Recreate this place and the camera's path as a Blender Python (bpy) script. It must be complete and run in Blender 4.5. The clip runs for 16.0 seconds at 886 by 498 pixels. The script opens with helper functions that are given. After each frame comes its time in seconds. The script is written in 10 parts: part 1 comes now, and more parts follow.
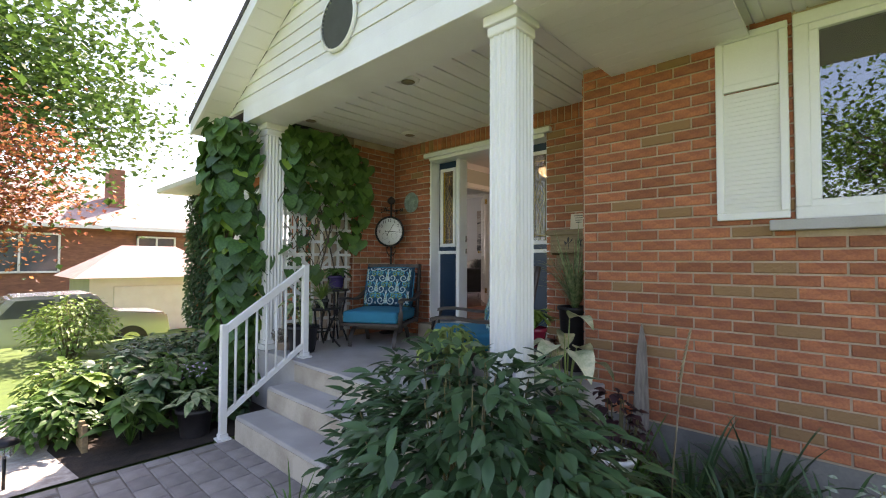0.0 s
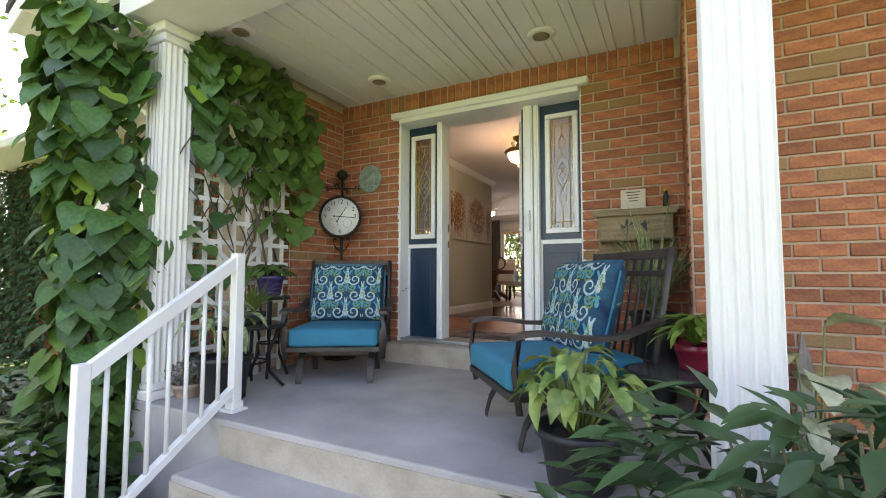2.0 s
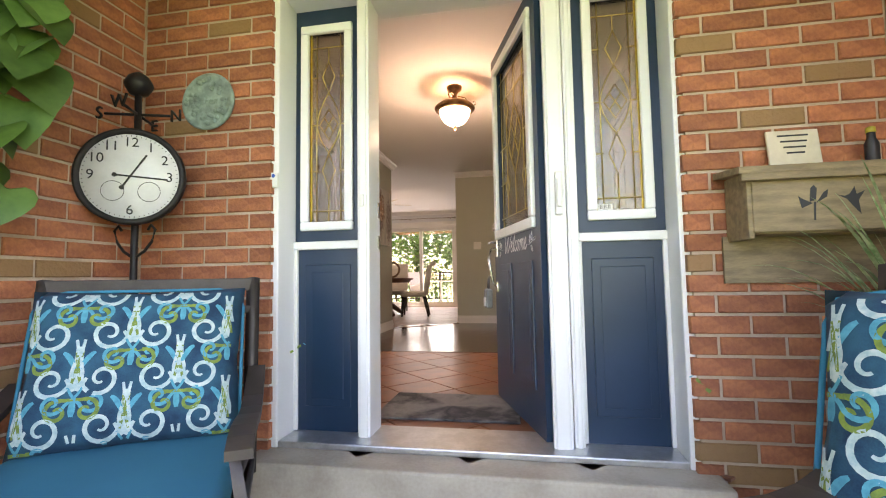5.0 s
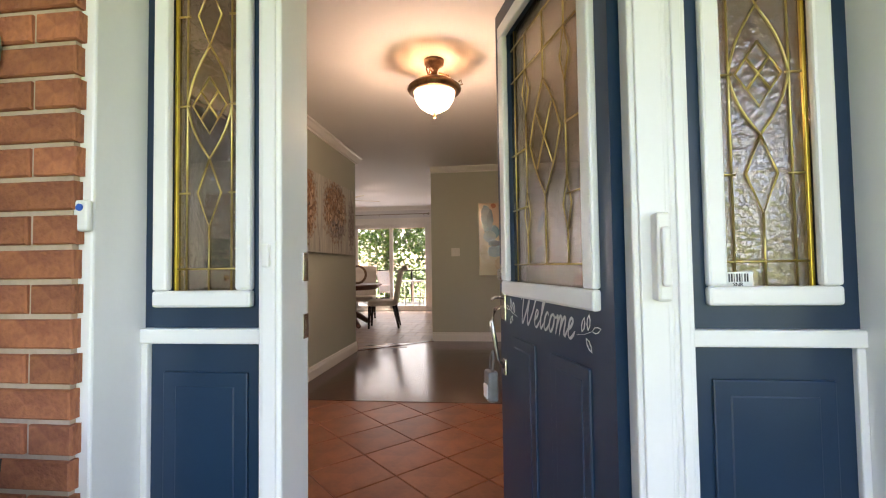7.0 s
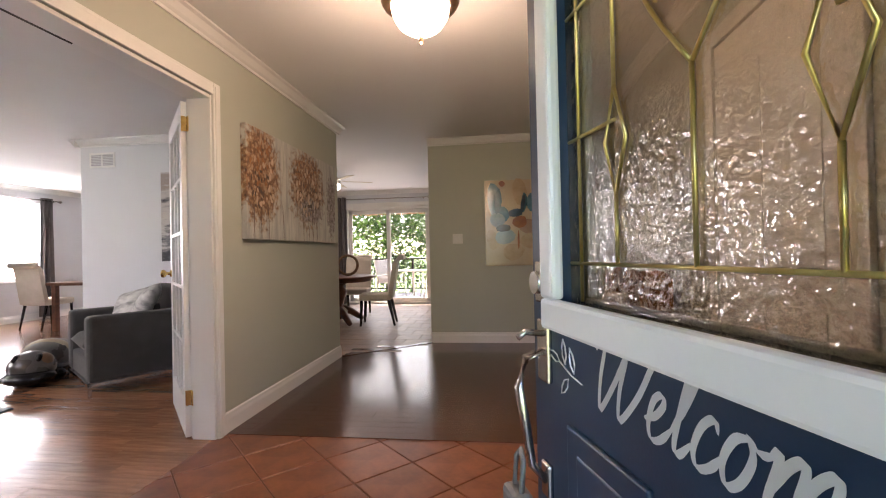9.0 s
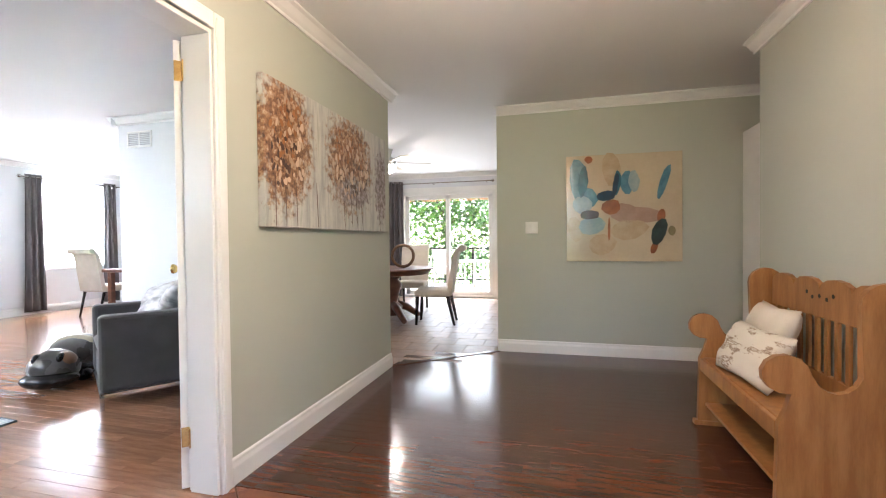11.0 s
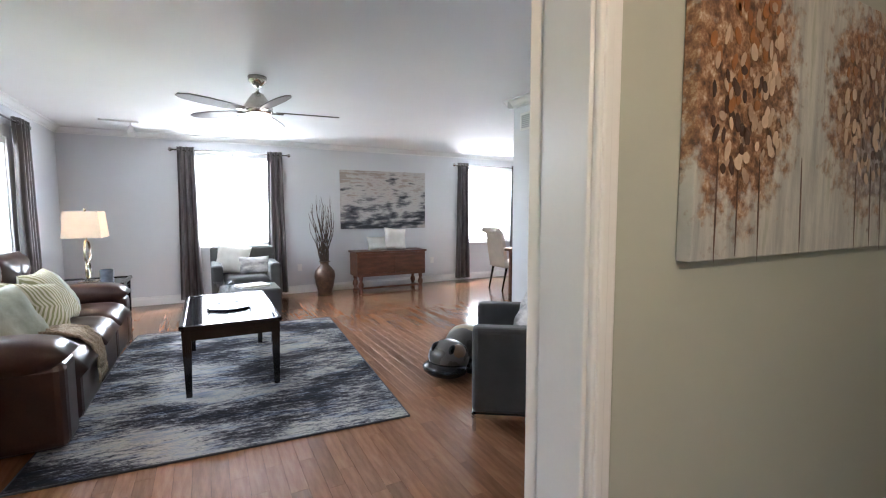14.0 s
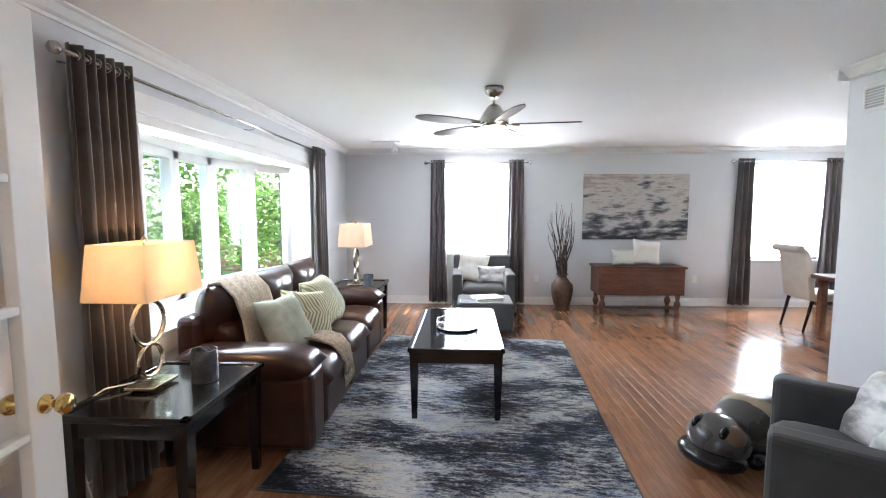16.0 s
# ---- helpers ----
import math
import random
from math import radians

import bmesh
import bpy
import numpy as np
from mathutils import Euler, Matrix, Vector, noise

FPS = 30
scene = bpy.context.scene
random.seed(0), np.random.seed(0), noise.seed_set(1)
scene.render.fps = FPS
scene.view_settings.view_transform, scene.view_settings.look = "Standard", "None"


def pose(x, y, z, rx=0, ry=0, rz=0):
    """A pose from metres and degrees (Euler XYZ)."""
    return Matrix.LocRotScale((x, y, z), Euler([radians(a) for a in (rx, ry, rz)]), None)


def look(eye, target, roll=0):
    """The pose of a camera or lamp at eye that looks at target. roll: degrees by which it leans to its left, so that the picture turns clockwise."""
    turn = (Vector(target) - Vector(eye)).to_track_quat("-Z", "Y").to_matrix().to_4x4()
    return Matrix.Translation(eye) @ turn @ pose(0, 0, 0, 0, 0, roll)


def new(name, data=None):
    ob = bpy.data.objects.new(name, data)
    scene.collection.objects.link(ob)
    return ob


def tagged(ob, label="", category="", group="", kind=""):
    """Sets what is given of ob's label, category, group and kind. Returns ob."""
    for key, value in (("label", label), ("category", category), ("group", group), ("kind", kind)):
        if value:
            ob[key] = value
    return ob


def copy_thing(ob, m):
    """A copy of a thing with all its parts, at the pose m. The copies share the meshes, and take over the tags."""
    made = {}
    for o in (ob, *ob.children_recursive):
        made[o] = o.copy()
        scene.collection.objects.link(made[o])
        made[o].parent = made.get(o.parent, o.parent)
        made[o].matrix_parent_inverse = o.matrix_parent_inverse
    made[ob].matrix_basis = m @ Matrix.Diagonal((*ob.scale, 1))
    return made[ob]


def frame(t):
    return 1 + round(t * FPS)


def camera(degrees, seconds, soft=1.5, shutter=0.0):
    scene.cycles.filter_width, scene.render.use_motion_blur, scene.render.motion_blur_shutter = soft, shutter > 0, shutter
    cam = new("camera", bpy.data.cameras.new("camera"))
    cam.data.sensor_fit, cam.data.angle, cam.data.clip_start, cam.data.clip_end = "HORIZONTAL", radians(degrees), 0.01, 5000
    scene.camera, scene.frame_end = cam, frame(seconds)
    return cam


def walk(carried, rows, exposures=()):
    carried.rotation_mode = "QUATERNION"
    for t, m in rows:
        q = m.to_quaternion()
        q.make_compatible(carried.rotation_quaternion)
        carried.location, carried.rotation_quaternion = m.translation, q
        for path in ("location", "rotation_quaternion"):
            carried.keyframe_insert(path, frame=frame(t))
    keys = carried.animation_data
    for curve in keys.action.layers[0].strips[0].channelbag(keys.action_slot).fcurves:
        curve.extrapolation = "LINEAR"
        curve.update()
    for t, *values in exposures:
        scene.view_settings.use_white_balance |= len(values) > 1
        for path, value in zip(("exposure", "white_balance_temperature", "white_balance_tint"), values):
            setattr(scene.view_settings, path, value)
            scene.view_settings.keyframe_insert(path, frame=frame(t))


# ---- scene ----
cam = camera(89.7, 16.0, 1.1)
PATH = [
    (0, (0.852, -0.427, 0.769), (-0.512, 1.036, 0.827), 0.2),
    (0.5, (0.412, -0.331, 0.732), (-0.843, 1.224, 0.816), 0.4),
    (1, (-0.014, -0.195, 0.69), (-1.161, 1.441, 0.781), 0.4),
    (1.5, (-0.445, -0.073, 0.661), (-1.475, 1.639, 0.755), 0.3),
    (2, (-0.86, 0.094, 0.605), (-1.78, 1.866, 0.726), 0.1),
    (2.5, (-1.164, 0.372, 0.587), (-1.997, 2.186, 0.704), 0.1),
    (3, (-1.438, 0.62, 0.584), (-2.154, 2.484, 0.709), 0.0),
    (3.5, (-1.7, 0.913, 0.588), (-2.29, 2.819, 0.72), -0.2),
    (4, (-1.86, 1.244, 0.566), (-2.33, 3.183, 0.709), -0.4),
    (4.2, (-1.945, 1.388, 0.546), (-2.37, 3.334, 0.723), -0.7),
    (5.2, (-2.10, 1.92, 0.79), (-2.44, 3.89, 0.90), -0.9),
    (6.3, (-2.232, 2.461, 0.994), (-2.48, 4.446, 1.012), -1.1),
    (6.5, (-2.249, 2.54, 1.009), (-2.496, 4.523, 1.091), -0.8),
    (7, (-2.274, 2.754, 1.059), (-2.499, 4.74, 1.132), -0.8),
    (7.5, (-2.282, 3.036, 1.077), (-2.499, 5.023, 1.129), -0.8),
    (8, (-2.297, 3.291, 1.082), (-2.518, 5.279, 1.116), -1.1),
    (10.3, (-2.404, 4.197, 1.075), (-2.756, 6.166, 1.06), -0.6),
    (10.5, (-2.448, 4.307, 1.082), (-2.829, 6.271, 1.059), -0.5),
    (11, (-2.536, 4.483, 1.116), (-3.042, 6.418, 1.081), -0.6),
    (11.5, (-2.627, 4.635, 1.16), (-3.278, 6.525, 1.087), -0.5),
    (12, (-2.724, 4.834, 1.176), (-3.549, 6.653, 1.074), -0.4),
    (12.5, (-2.85, 4.995, 1.188), (-3.876, 6.707, 1.064), -0.4),
    (13, (-3.011, 5.148, 1.222), (-4.289, 6.68, 1.084), -0.2),
    (13.5, (-3.162, 5.257, 1.273), (-4.69, 6.538, 1.116), -0.2),
    (14, (-3.296, 5.389, 1.321), (-5.057, 6.324, 1.157), -0.1),
    (14.5, (-3.408, 5.477, 1.367), (-5.321, 6.037, 1.201), -0.1),
    (15, (-3.536, 5.551, 1.423), (-5.513, 5.801, 1.251), -0.2),
    (15.5, (-3.657, 5.592, 1.47), (-5.649, 5.621, 1.301), -0.2),
    (16, (-3.8, 5.589, 1.495), (-5.79, 5.491, 1.32), -0.0),
]
EXPOSE = [(0.0, 1.9, 7400, 25), (1.0, 2.08, 7500, 25), (2.0, 2.7, 7800, 26), (2.5, 2.95, 7800, 26), (3.5, 3.5, 7900, 28), (4.2, 3.55, 8100, 28), (6.5, 3.32, 7400, 26),
          (8.2, 3.1, 7200, 27), (10.3, 4.36, 6000, 15), (12.0, 4.55, 5800, 13), (13.0, 4.25, 5700, 13), (14.0, 3.5, 5850, 12), (14.6, 3.32, 5900, 12), (15.3, 3.5, 5950, 12), (16.0, 3.64, 5950, 12)]
walk(cam, [(t, look(eye, target, roll)) for t, eye, target, roll in PATH], EXPOSE)

# ---- light ----
SUN_FROM = Vector((-0.55, 0.75, 1.05)).normalized()
world = bpy.data.worlds.new("world")
scene.world = world
world.use_nodes = True
sky = world.node_tree.nodes.new("ShaderNodeTexSky")
sky.sky_type, sky.sun_disc = "NISHITA", False
sky.sun_elevation = math.asin(SUN_FROM.z)
sky.sun_rotation = math.atan2(SUN_FROM.x, SUN_FROM.y)
sky.air_density, sky.dust_density = 1.0, 1.5
world.node_tree.links.new(sky.outputs[0], world.node_tree.nodes["Background"].inputs[0])
world.node_tree.nodes["Background"].inputs[1].default_value = 0.15
sun_data = bpy.data.lights.new("sun", "SUN")
sun_data.energy, sun_data.angle, sun_data.color = 5.0, radians(0.6), (1.0, 0.95, 0.86)
sun = new("sun", sun_data)
sun.matrix_world = look(SUN_FROM * 40, (0, 0, 0))


def window_light(x, y, z, w, h, toward, watts, colour=(0.93, 0.97, 1.0)):
    """Daylight of the sky through an opening."""
    d = bpy.data.lights.new("window_light", "AREA")
    d.shape, d.size, d.size_y, d.energy, d.color = "RECTANGLE", w, h, watts, colour
    ob = new("window_light", d)
    ob.matrix_world = look((x, y, z), (x + toward[0], y + toward[1], z + toward[2]))
    return ob


def bulb(x, y, z, watts, colour=(1.0, 0.72, 0.45), size=0.04):
    d = bpy.data.lights.new("bulb", "POINT")
    d.energy, d.color, d.shadow_soft_size = watts, colour, size
    ob = new("bulb", d)
    ob.location = (x, y, z)
    return ob


# ---- materials ----
def mat(name, c1, c2=None, scale=6.0, rough=0.5, metal=0.0, bump=0.0, bscale=80.0, fine=0.25, vary=0.0, stretch=(1, 1, 1), coat=0.0, spec=0.5, island=0.0, rvar=0.12, emit=None, power=0.0, trans=0.0, sheen=0.0, odd=None):
    """Two-scale noise between c1 and c2, fine grain, relief, and a shift of value from piece to piece."""
    m = bpy.data.materials.new(name)
    m.use_nodes = True
    nt = m.node_tree
    N, L = nt.nodes, nt.links
    b = N["Principled BSDF"]
    c2 = c2 or tuple(v * 0.82 for v in c1)
    co = N.new("ShaderNodeTexCoord")
    mp = N.new("ShaderNodeMapping")
    mp.inputs["Scale"].default_value = stretch
    L.new(co.outputs["Object"], mp.inputs[0])
    n1 = N.new("ShaderNodeTexNoise")
    n1.inputs["Scale"].default_value, n1.inputs["Detail"].default_value = scale, 4
    n2 = N.new("ShaderNodeTexNoise")
    n2.inputs["Scale"].default_value, n2.inputs["Detail"].default_value = bscale, 3
    L.new(mp.outputs[0], n1.inputs[0])
    L.new(mp.outputs[0], n2.inputs[0])
    mixf = N.new("ShaderNodeMath")
    mixf.operation = "MULTIPLY_ADD"
    mixf.inputs[1].default_value = fine
    L.new(n2.outputs[0], mixf.inputs[0])
    L.new(n1.outputs[0], mixf.inputs[2])
    ramp = N.new("ShaderNodeValToRGB")
    e = ramp.color_ramp.elements
    e[0].position, e[1].position = 0.35 + fine * 0.5, 0.68 + fine * 0.5
    e[0].color, e[1].color = (*c2, 1), (*c1, 1)
    L.new(mixf.outputs[0], ramp.inputs[0])
    colour = ramp.outputs[0]
    if vary or island:
        src = N.new("ShaderNodeObjectInfo").outputs["Random"] if vary else N.new("ShaderNodeNewGeometry").outputs["Random Per Island"]
        mr = N.new("ShaderNodeMapRange")
        v = vary or island
        mr.inputs[3].default_value, mr.inputs[4].default_value = 1 - v, 1 + v
        L.new(src, mr.inputs[0])
        hsv = N.new("ShaderNodeHueSaturation")
        L.new(mr.outputs[0], hsv.inputs["Value"])
        L.new(colour, hsv.inputs["Color"])
        colour = hsv.outputs[0]
        if odd:
            k7 = N.new("ShaderNodeMath")
            k7.operation = "MULTIPLY"
            k7.inputs[1].default_value = 17.0
            L.new(src, k7.inputs[0])
            fr = N.new("ShaderNodeMath")
            fr.operation = "FRACT"
            L.new(k7.outputs[0], fr.inputs[0])
            gt_ = N.new("ShaderNodeMath")
            gt_.operation = "GREATER_THAN"
            gt_.inputs[1].default_value = 0.94
            L.new(fr.outputs[0], gt_.inputs[0])
            mo = N.new("ShaderNodeMix")
            mo.data_type = "RGBA"
            mo.inputs[7].default_value = (*odd, 1)
            L.new(gt_.outputs[0], mo.inputs[0])
            L.new(colour, mo.inputs[6])
            colour = mo.outputs[2]
    L.new(colour, b.inputs["Base Color"])
    rr = N.new("ShaderNodeMapRange")
    rr.inputs[3].default_value, rr.inputs[4].default_value = max(0.02, rough - rvar * rough), min(1, rough + rvar * rough)
    L.new(n1.outputs[0], rr.inputs[0])
    L.new(rr.outputs[0], b.inputs["Roughness"])
    b.inputs["Metallic"].default_value = metal
    b.inputs["Specular IOR Level"].default_value = spec
    b.inputs["Coat Weight"].default_value = coat
    b.inputs["Coat Roughness"].default_value = 0.08
    b.inputs["Sheen Weight"].default_value = sheen
    if trans:
        b.inputs["Subsurface Weight"].default_value = 0.0
        tl = N.new("ShaderNodeBsdfTranslucent")
        L.new(colour, tl.inputs[0])
        mx = N.new("ShaderNodeMixShader")
        mx.inputs[0].default_value = trans
        L.new(b.outputs[0], mx.inputs[1])
        L.new(tl.outputs[0], mx.inputs[2])
        L.new(mx.outputs[0], N["Material Output"].inputs[0])
    if emit:
        b.inputs["Emission Color"].default_value = (*emit, 1)
        b.inputs["Emission Strength"].default_value = power
    if bump:
        bp = N.new("ShaderNodeBump")
        bp.inputs["Strength"].default_value, bp.inputs["Distance"].default_value = bump, 0.01
        L.new(mixf.outputs[0], bp.inputs["Height"])
        L.new(bp.outputs[0], b.inputs["Normal"])
    return m


def glass_mat(name, tint=(1, 1, 1), rough=0.0, relief=0.0, scale=60.0, base=0.04):
    """Thin pane: clear, with a gloss that grows at grazing angles."""
    m = bpy.data.materials.new(name)
    m.use_nodes = True
    N, L = m.node_tree.nodes, m.node_tree.links
    N.remove(N["Principled BSDF"])
    t = N.new("ShaderNodeBsdfTransparent")
    t.inputs[0].default_value = (*tint, 1)
    g = N.new("ShaderNodeBsdfGlossy")
    g.inputs["Roughness"].default_value = rough
    lw = N.new("ShaderNodeLayerWeight")
    lw.inputs[0].default_value = 0.5
    f = N.new("ShaderNodeMath")
    f.operation = "POWER"
    f.inputs[1].default_value = 5.0
    L.new(lw.outputs["Facing"], f.inputs[0])
    if relief:
        no = N.new("ShaderNodeTexNoise")
        no.inputs["Scale"].default_value = scale
        co = N.new("ShaderNodeTexCoord")
        L.new(co.outputs["Object"], no.inputs[0])
        bp = N.new("ShaderNodeBump")
        bp.inputs["Strength"].default_value, bp.inputs["Distance"].default_value = relief, 0.01
        L.new(no.outputs[0], bp.inputs["Height"])
        L.new(bp.outputs[0], g.inputs["Normal"])
    ad = N.new("ShaderNodeMath")
    ad.operation = "ADD"
    ad.inputs[1].default_value = base
    L.new(f.outputs[0], ad.inputs[0])
    ad.use_clamp = True
    mx = N.new("ShaderNodeMixShader")
    L.new(ad.outputs[0], mx.inputs[0])
    L.new(t.outputs[0], mx.inputs[1])
    L.new(g.outputs[0], mx.inputs[2])
    L.new(mx.outputs[0], N["Material Output"].inputs[0])
    return m


# ---- mesh helpers ----
def box(bm, x0, x1, y0, y1, z0, z1, m=None):
    v = [Vector((x, y, z)) for x in (x0, x1) for y in (y0, y1) for z in (z0, z1)]
    v = [bm.verts.new(m @ p if m else p) for p in v]
    for f in ((0, 1, 3, 2), (4, 6, 7, 5), (0, 4, 5, 1), (2, 3, 7, 6), (0, 2, 6, 4), (1, 5, 7, 3)):
        bm.faces.new([v[i] for i in f])
    return v


def rbox(bm, x0, x1, y0, y1, z0, z1, r=0.01, seg=2, m=None):
    """A box with rounded edges."""
    t = bmesh.new()
    box(t, x0, x1, y0, y1, z0, z1)
    bmesh.ops.recalc_face_normals(t, faces=t.faces)
    bmesh.ops.bevel(t, geom=list(t.edges), offset=min(r, (x1 - x0) * 0.49, (y1 - y0) * 0.49, (z1 - z0) * 0.49), segments=seg, affect="EDGES", profile=0.5)
    join(bm, t, m)


def join(bm, t, m=None):
    off = {}
    for v in t.verts:
        off[v] = bm.verts.new(m @ v.co if m else v.co)
    for f in t.faces:
        try:
            n = bm.faces.new([off[v] for v in f.verts])
            n.smooth = f.smooth
        except ValueError:
            pass
    t.free()


def cyl(bm, p, q, r0, r1=None, seg=16, caps=True):
    p, q = Vector(p), Vector(q)
    r1 = r0 if r1 is None else r1
    rot = (q - p).to_track_quat("Z", "Y").to_matrix()
    rings = []
    for c, r in ((p, r0), (q, r1)):
        rings.append([bm.verts.new(c + rot @ Vector((r * math.cos(a), r * math.sin(a), 0))) for a in (2 * math.pi * i / seg for i in range(seg))])
    for i in range(seg):
        f = bm.faces.new((rings[0][i], rings[0][(i + 1) % seg], rings[1][(i + 1) % seg], rings[1][i]))
        f.smooth = True
    if caps:
        bm.faces.new(rings[0][::-1])
        bm.faces.new(rings[1])


def lathe(bm, profile, seg=24, at=(0, 0, 0), squash=1.0):
    """profile: (radius, height) from the bottom up."""
    rings = []
    for r, z in profile:
        rings.append([bm.verts.new((at[0] + max(r, 1e-4) * math.cos(a), at[1] + squash * max(r, 1e-4) * math.sin(a), at[2] + z)) for a in (2 * math.pi * i / seg for i in range(seg))])
    for a, b in zip(rings, rings[1:]):
        for i in range(seg):
            f = bm.faces.new((a[i], a[(i + 1) % seg], b[(i + 1) % seg], b[i]))
            f.smooth = True
    bm.faces.new(rings[0][::-1])
    bm.faces.new(rings[-1])


def tube(bm, pts, r, seg=8, closed=False, flat=1.0):
    """A round bar along points; r may be one radius or one a point."""
    pts = [Vector(p) for p in pts]
    n = len(pts)
    rad = [r] * n if isinstance(r, (int, float)) else list(r)
    rings = []
    up = Vector((0, 0, 1))
    for i, p in enumerate(pts):
        d = (pts[(i + 1) % n] - pts[i - 1]) if closed else (pts[min(i + 1, n - 1)] - pts[max(i - 1, 0)])
        d.normalize()
        a = d.cross(up)
        if a.length < 0.05:
            a = d.cross(Vector((0, 1, 0)))
        a.normalize()
        b = a.cross(d)
        rings.append([bm.verts.new(p + rad[i] * (math.cos(t) * a + flat * math.sin(t) * b)) for t in (2 * math.pi * k / seg for k in range(seg))])
    for i in range(n if closed else n - 1):
        a, b = rings[i], rings[(i + 1) % n]
        for k in range(seg):
            f = bm.faces.new((a[k], a[(k + 1) % seg], b[(k + 1) % seg], b[k]))
            f.smooth = True
    if not closed:
        bm.faces.new(rings[0][::-1])
        bm.faces.new(rings[-1])


def extrude(bm, outline, depth, m=None):
    """A flat outline in x, y, given thickness depth in z."""
    a = [bm.verts.new(m @ Vector((x, y, 0)) if m else (x, y, 0)) for x, y in outline]
    b = [bm.verts.new(m @ Vector((x, y, depth)) if m else (x, y, depth)) for x, y in outline]
    bm.faces.new(a[::-1])
    bm.faces.new(b)
    n = len(a)
    for i in range(n):
        bm.faces.new((a[i], a[(i + 1) % n], b[(i + 1) % n], b[i]))


def cushion(bm, w, d, h, m=None, n=14, pinch=0.0, power=4.0, wrinkle=0.0):
    """A stuffed cushion, w by d, h thick at the middle, with a soft edge."""
    t = bmesh.new()
    for s in (1, -1):
        grid = {}
        for i in range(n + 1):
            for j in range(n + 1):
                u, v = 2 * i / n - 1, 2 * j / n - 1
                e = max(0.0, (1 - abs(u) ** power) * (1 - abs(v) ** power)) ** 0.5
                k = 1 - pinch * (1 - abs(u * v)) * max(abs(u), abs(v)) ** 3
                z = s * h / 2 * e + wrinkle * noise.noise((u * 3, v * 3, s + w)) * e
                grid[i, j] = t.verts.new((u * w / 2 * k, v * d / 2 * k, z))
        for i in range(n):
            for j in range(n):
                q = [grid[i, j], grid[i + 1, j], grid[i + 1, j + 1], grid[i, j + 1]]
                f = t.faces.new(q if s > 0 else q[::-1])
                f.smooth = True
    bmesh.ops.remove_doubles(t, verts=t.verts, dist=1e-5)
    join(bm, t, m)


def part(name, bm, material, parent=None, label="", smooth=False):
    """Links a bmesh as one mesh object under a thing or a part."""
    bmesh.ops.recalc_face_normals(bm, faces=bm.faces)
    me = bpy.data.meshes.new(name)
    bm.to_mesh(me)
    bm.free()
    if smooth:
        me.shade_smooth()
    me.materials.append(material)
    ob = new(name, me)
    if parent:
        ob.parent = parent
    if label:
        ob["label"] = label
    return ob


def thing(name, label, category, at=(0, 0, 0), turn=0.0, group="", kind=""):
    ob = new(name)
    ob.empty_display_size = 0.1
    ob.matrix_basis = pose(*at, 0, 0, turn)
    return tagged(ob, label, category, group, kind)


def piece(name, me, parent, m):
    ob = new(name, me)
    ob.parent = parent
    ob.matrix_basis = m
    return ob


def structure(name, bm, material, label="", category="wall"):
    return tagged(part(name, bm, material), label, category, "", "structure")


def solid_wall(bm, axis, a0, a1, t0, t1, z0, z1, holes=()):
    """A wall along axis from a0 to a1, from t0 to t1 thick, with holes (from, to, bottom, top)."""
    cuts = sorted({a0, a1, *[h[0] for h in holes], *[h[1] for h in holes]})
    for s, e in zip(cuts, cuts[1:]):
        zs = [z0]
        for h in sorted(h for h in holes if h[0] <= s and h[1] >= e):
            zs += [h[2], h[3]]
        zs.append(z1)
        for k in range(0, len(zs), 2):
            if zs[k + 1] - zs[k] > 1e-4:
                if axis == "x":
                    box(bm, s, e, t0, t1, zs[k], zs[k + 1])
                else:
                    box(bm, t0, t1, s, e, zs[k], zs[k + 1])


def moulding(bm, profile, p, q, side):
    """profile (out, up) swept from p to q; side: the way that points out of the wall."""
    p, q, o = Vector(p), Vector(q), Vector(side)
    rows = [[bm.verts.new(c + o * a + Vector((0, 0, b))) for a, b in profile] for c in (p, q)]
    n = len(profile)
    for i in range(n):
        bm.faces.new((rows[0][i], rows[0][(i + 1) % n], rows[1][(i + 1) % n], rows[1][i]))
    bm.faces.new(rows[0])
    bm.faces.new(rows[1][::-1])


CROWN = [(0, 0), (0.075, 0), (0.075, -0.012), (0.055, -0.02), (0.03, -0.05), (0.012, -0.062), (0.012, -0.08), (0, -0.08)]
BASE = [(0, 0), (0.016, 0), (0.016, 0.085), (0.010, 0.105), (0.010, 0.118), (0.004, 0.125), (0, 0.125)]

BRICK = mat("brick", (0.46, 0.165, 0.075), (0.29, 0.095, 0.05), 11, 0.88, bump=0.9, bscale=60, fine=0.6, vary=0.25, stretch=(1, 1, 3), odd=(0.29, 0.16, 0.075))
BRICK_J = mat("brick_joined", (0.46, 0.165, 0.075), (0.29, 0.095, 0.05), 11, 0.88, bump=0.9, bscale=60, fine=0.6, island=0.25, stretch=(1, 1, 3), odd=(0.29, 0.16, 0.075))
MORTAR = mat("mortar", (0.54, 0.42, 0.32), (0.40, 0.30, 0.22), 5, 0.95, bump=0.4)
CONCRETE = mat("concrete", (0.46, 0.44, 0.41), (0.34, 0.32, 0.30), 2.5, 0.9, bump=0.25, bscale=120)
CONCRETE_EDGE = mat("concrete_riser", (0.50, 0.45, 0.37), (0.34, 0.29, 0.23), 4, 0.92, bump=0.35, bscale=70)
WHITE = mat("white_paint", (0.80, 0.80, 0.78), (0.74, 0.73, 0.70), 3, 0.4, bump=0.04)
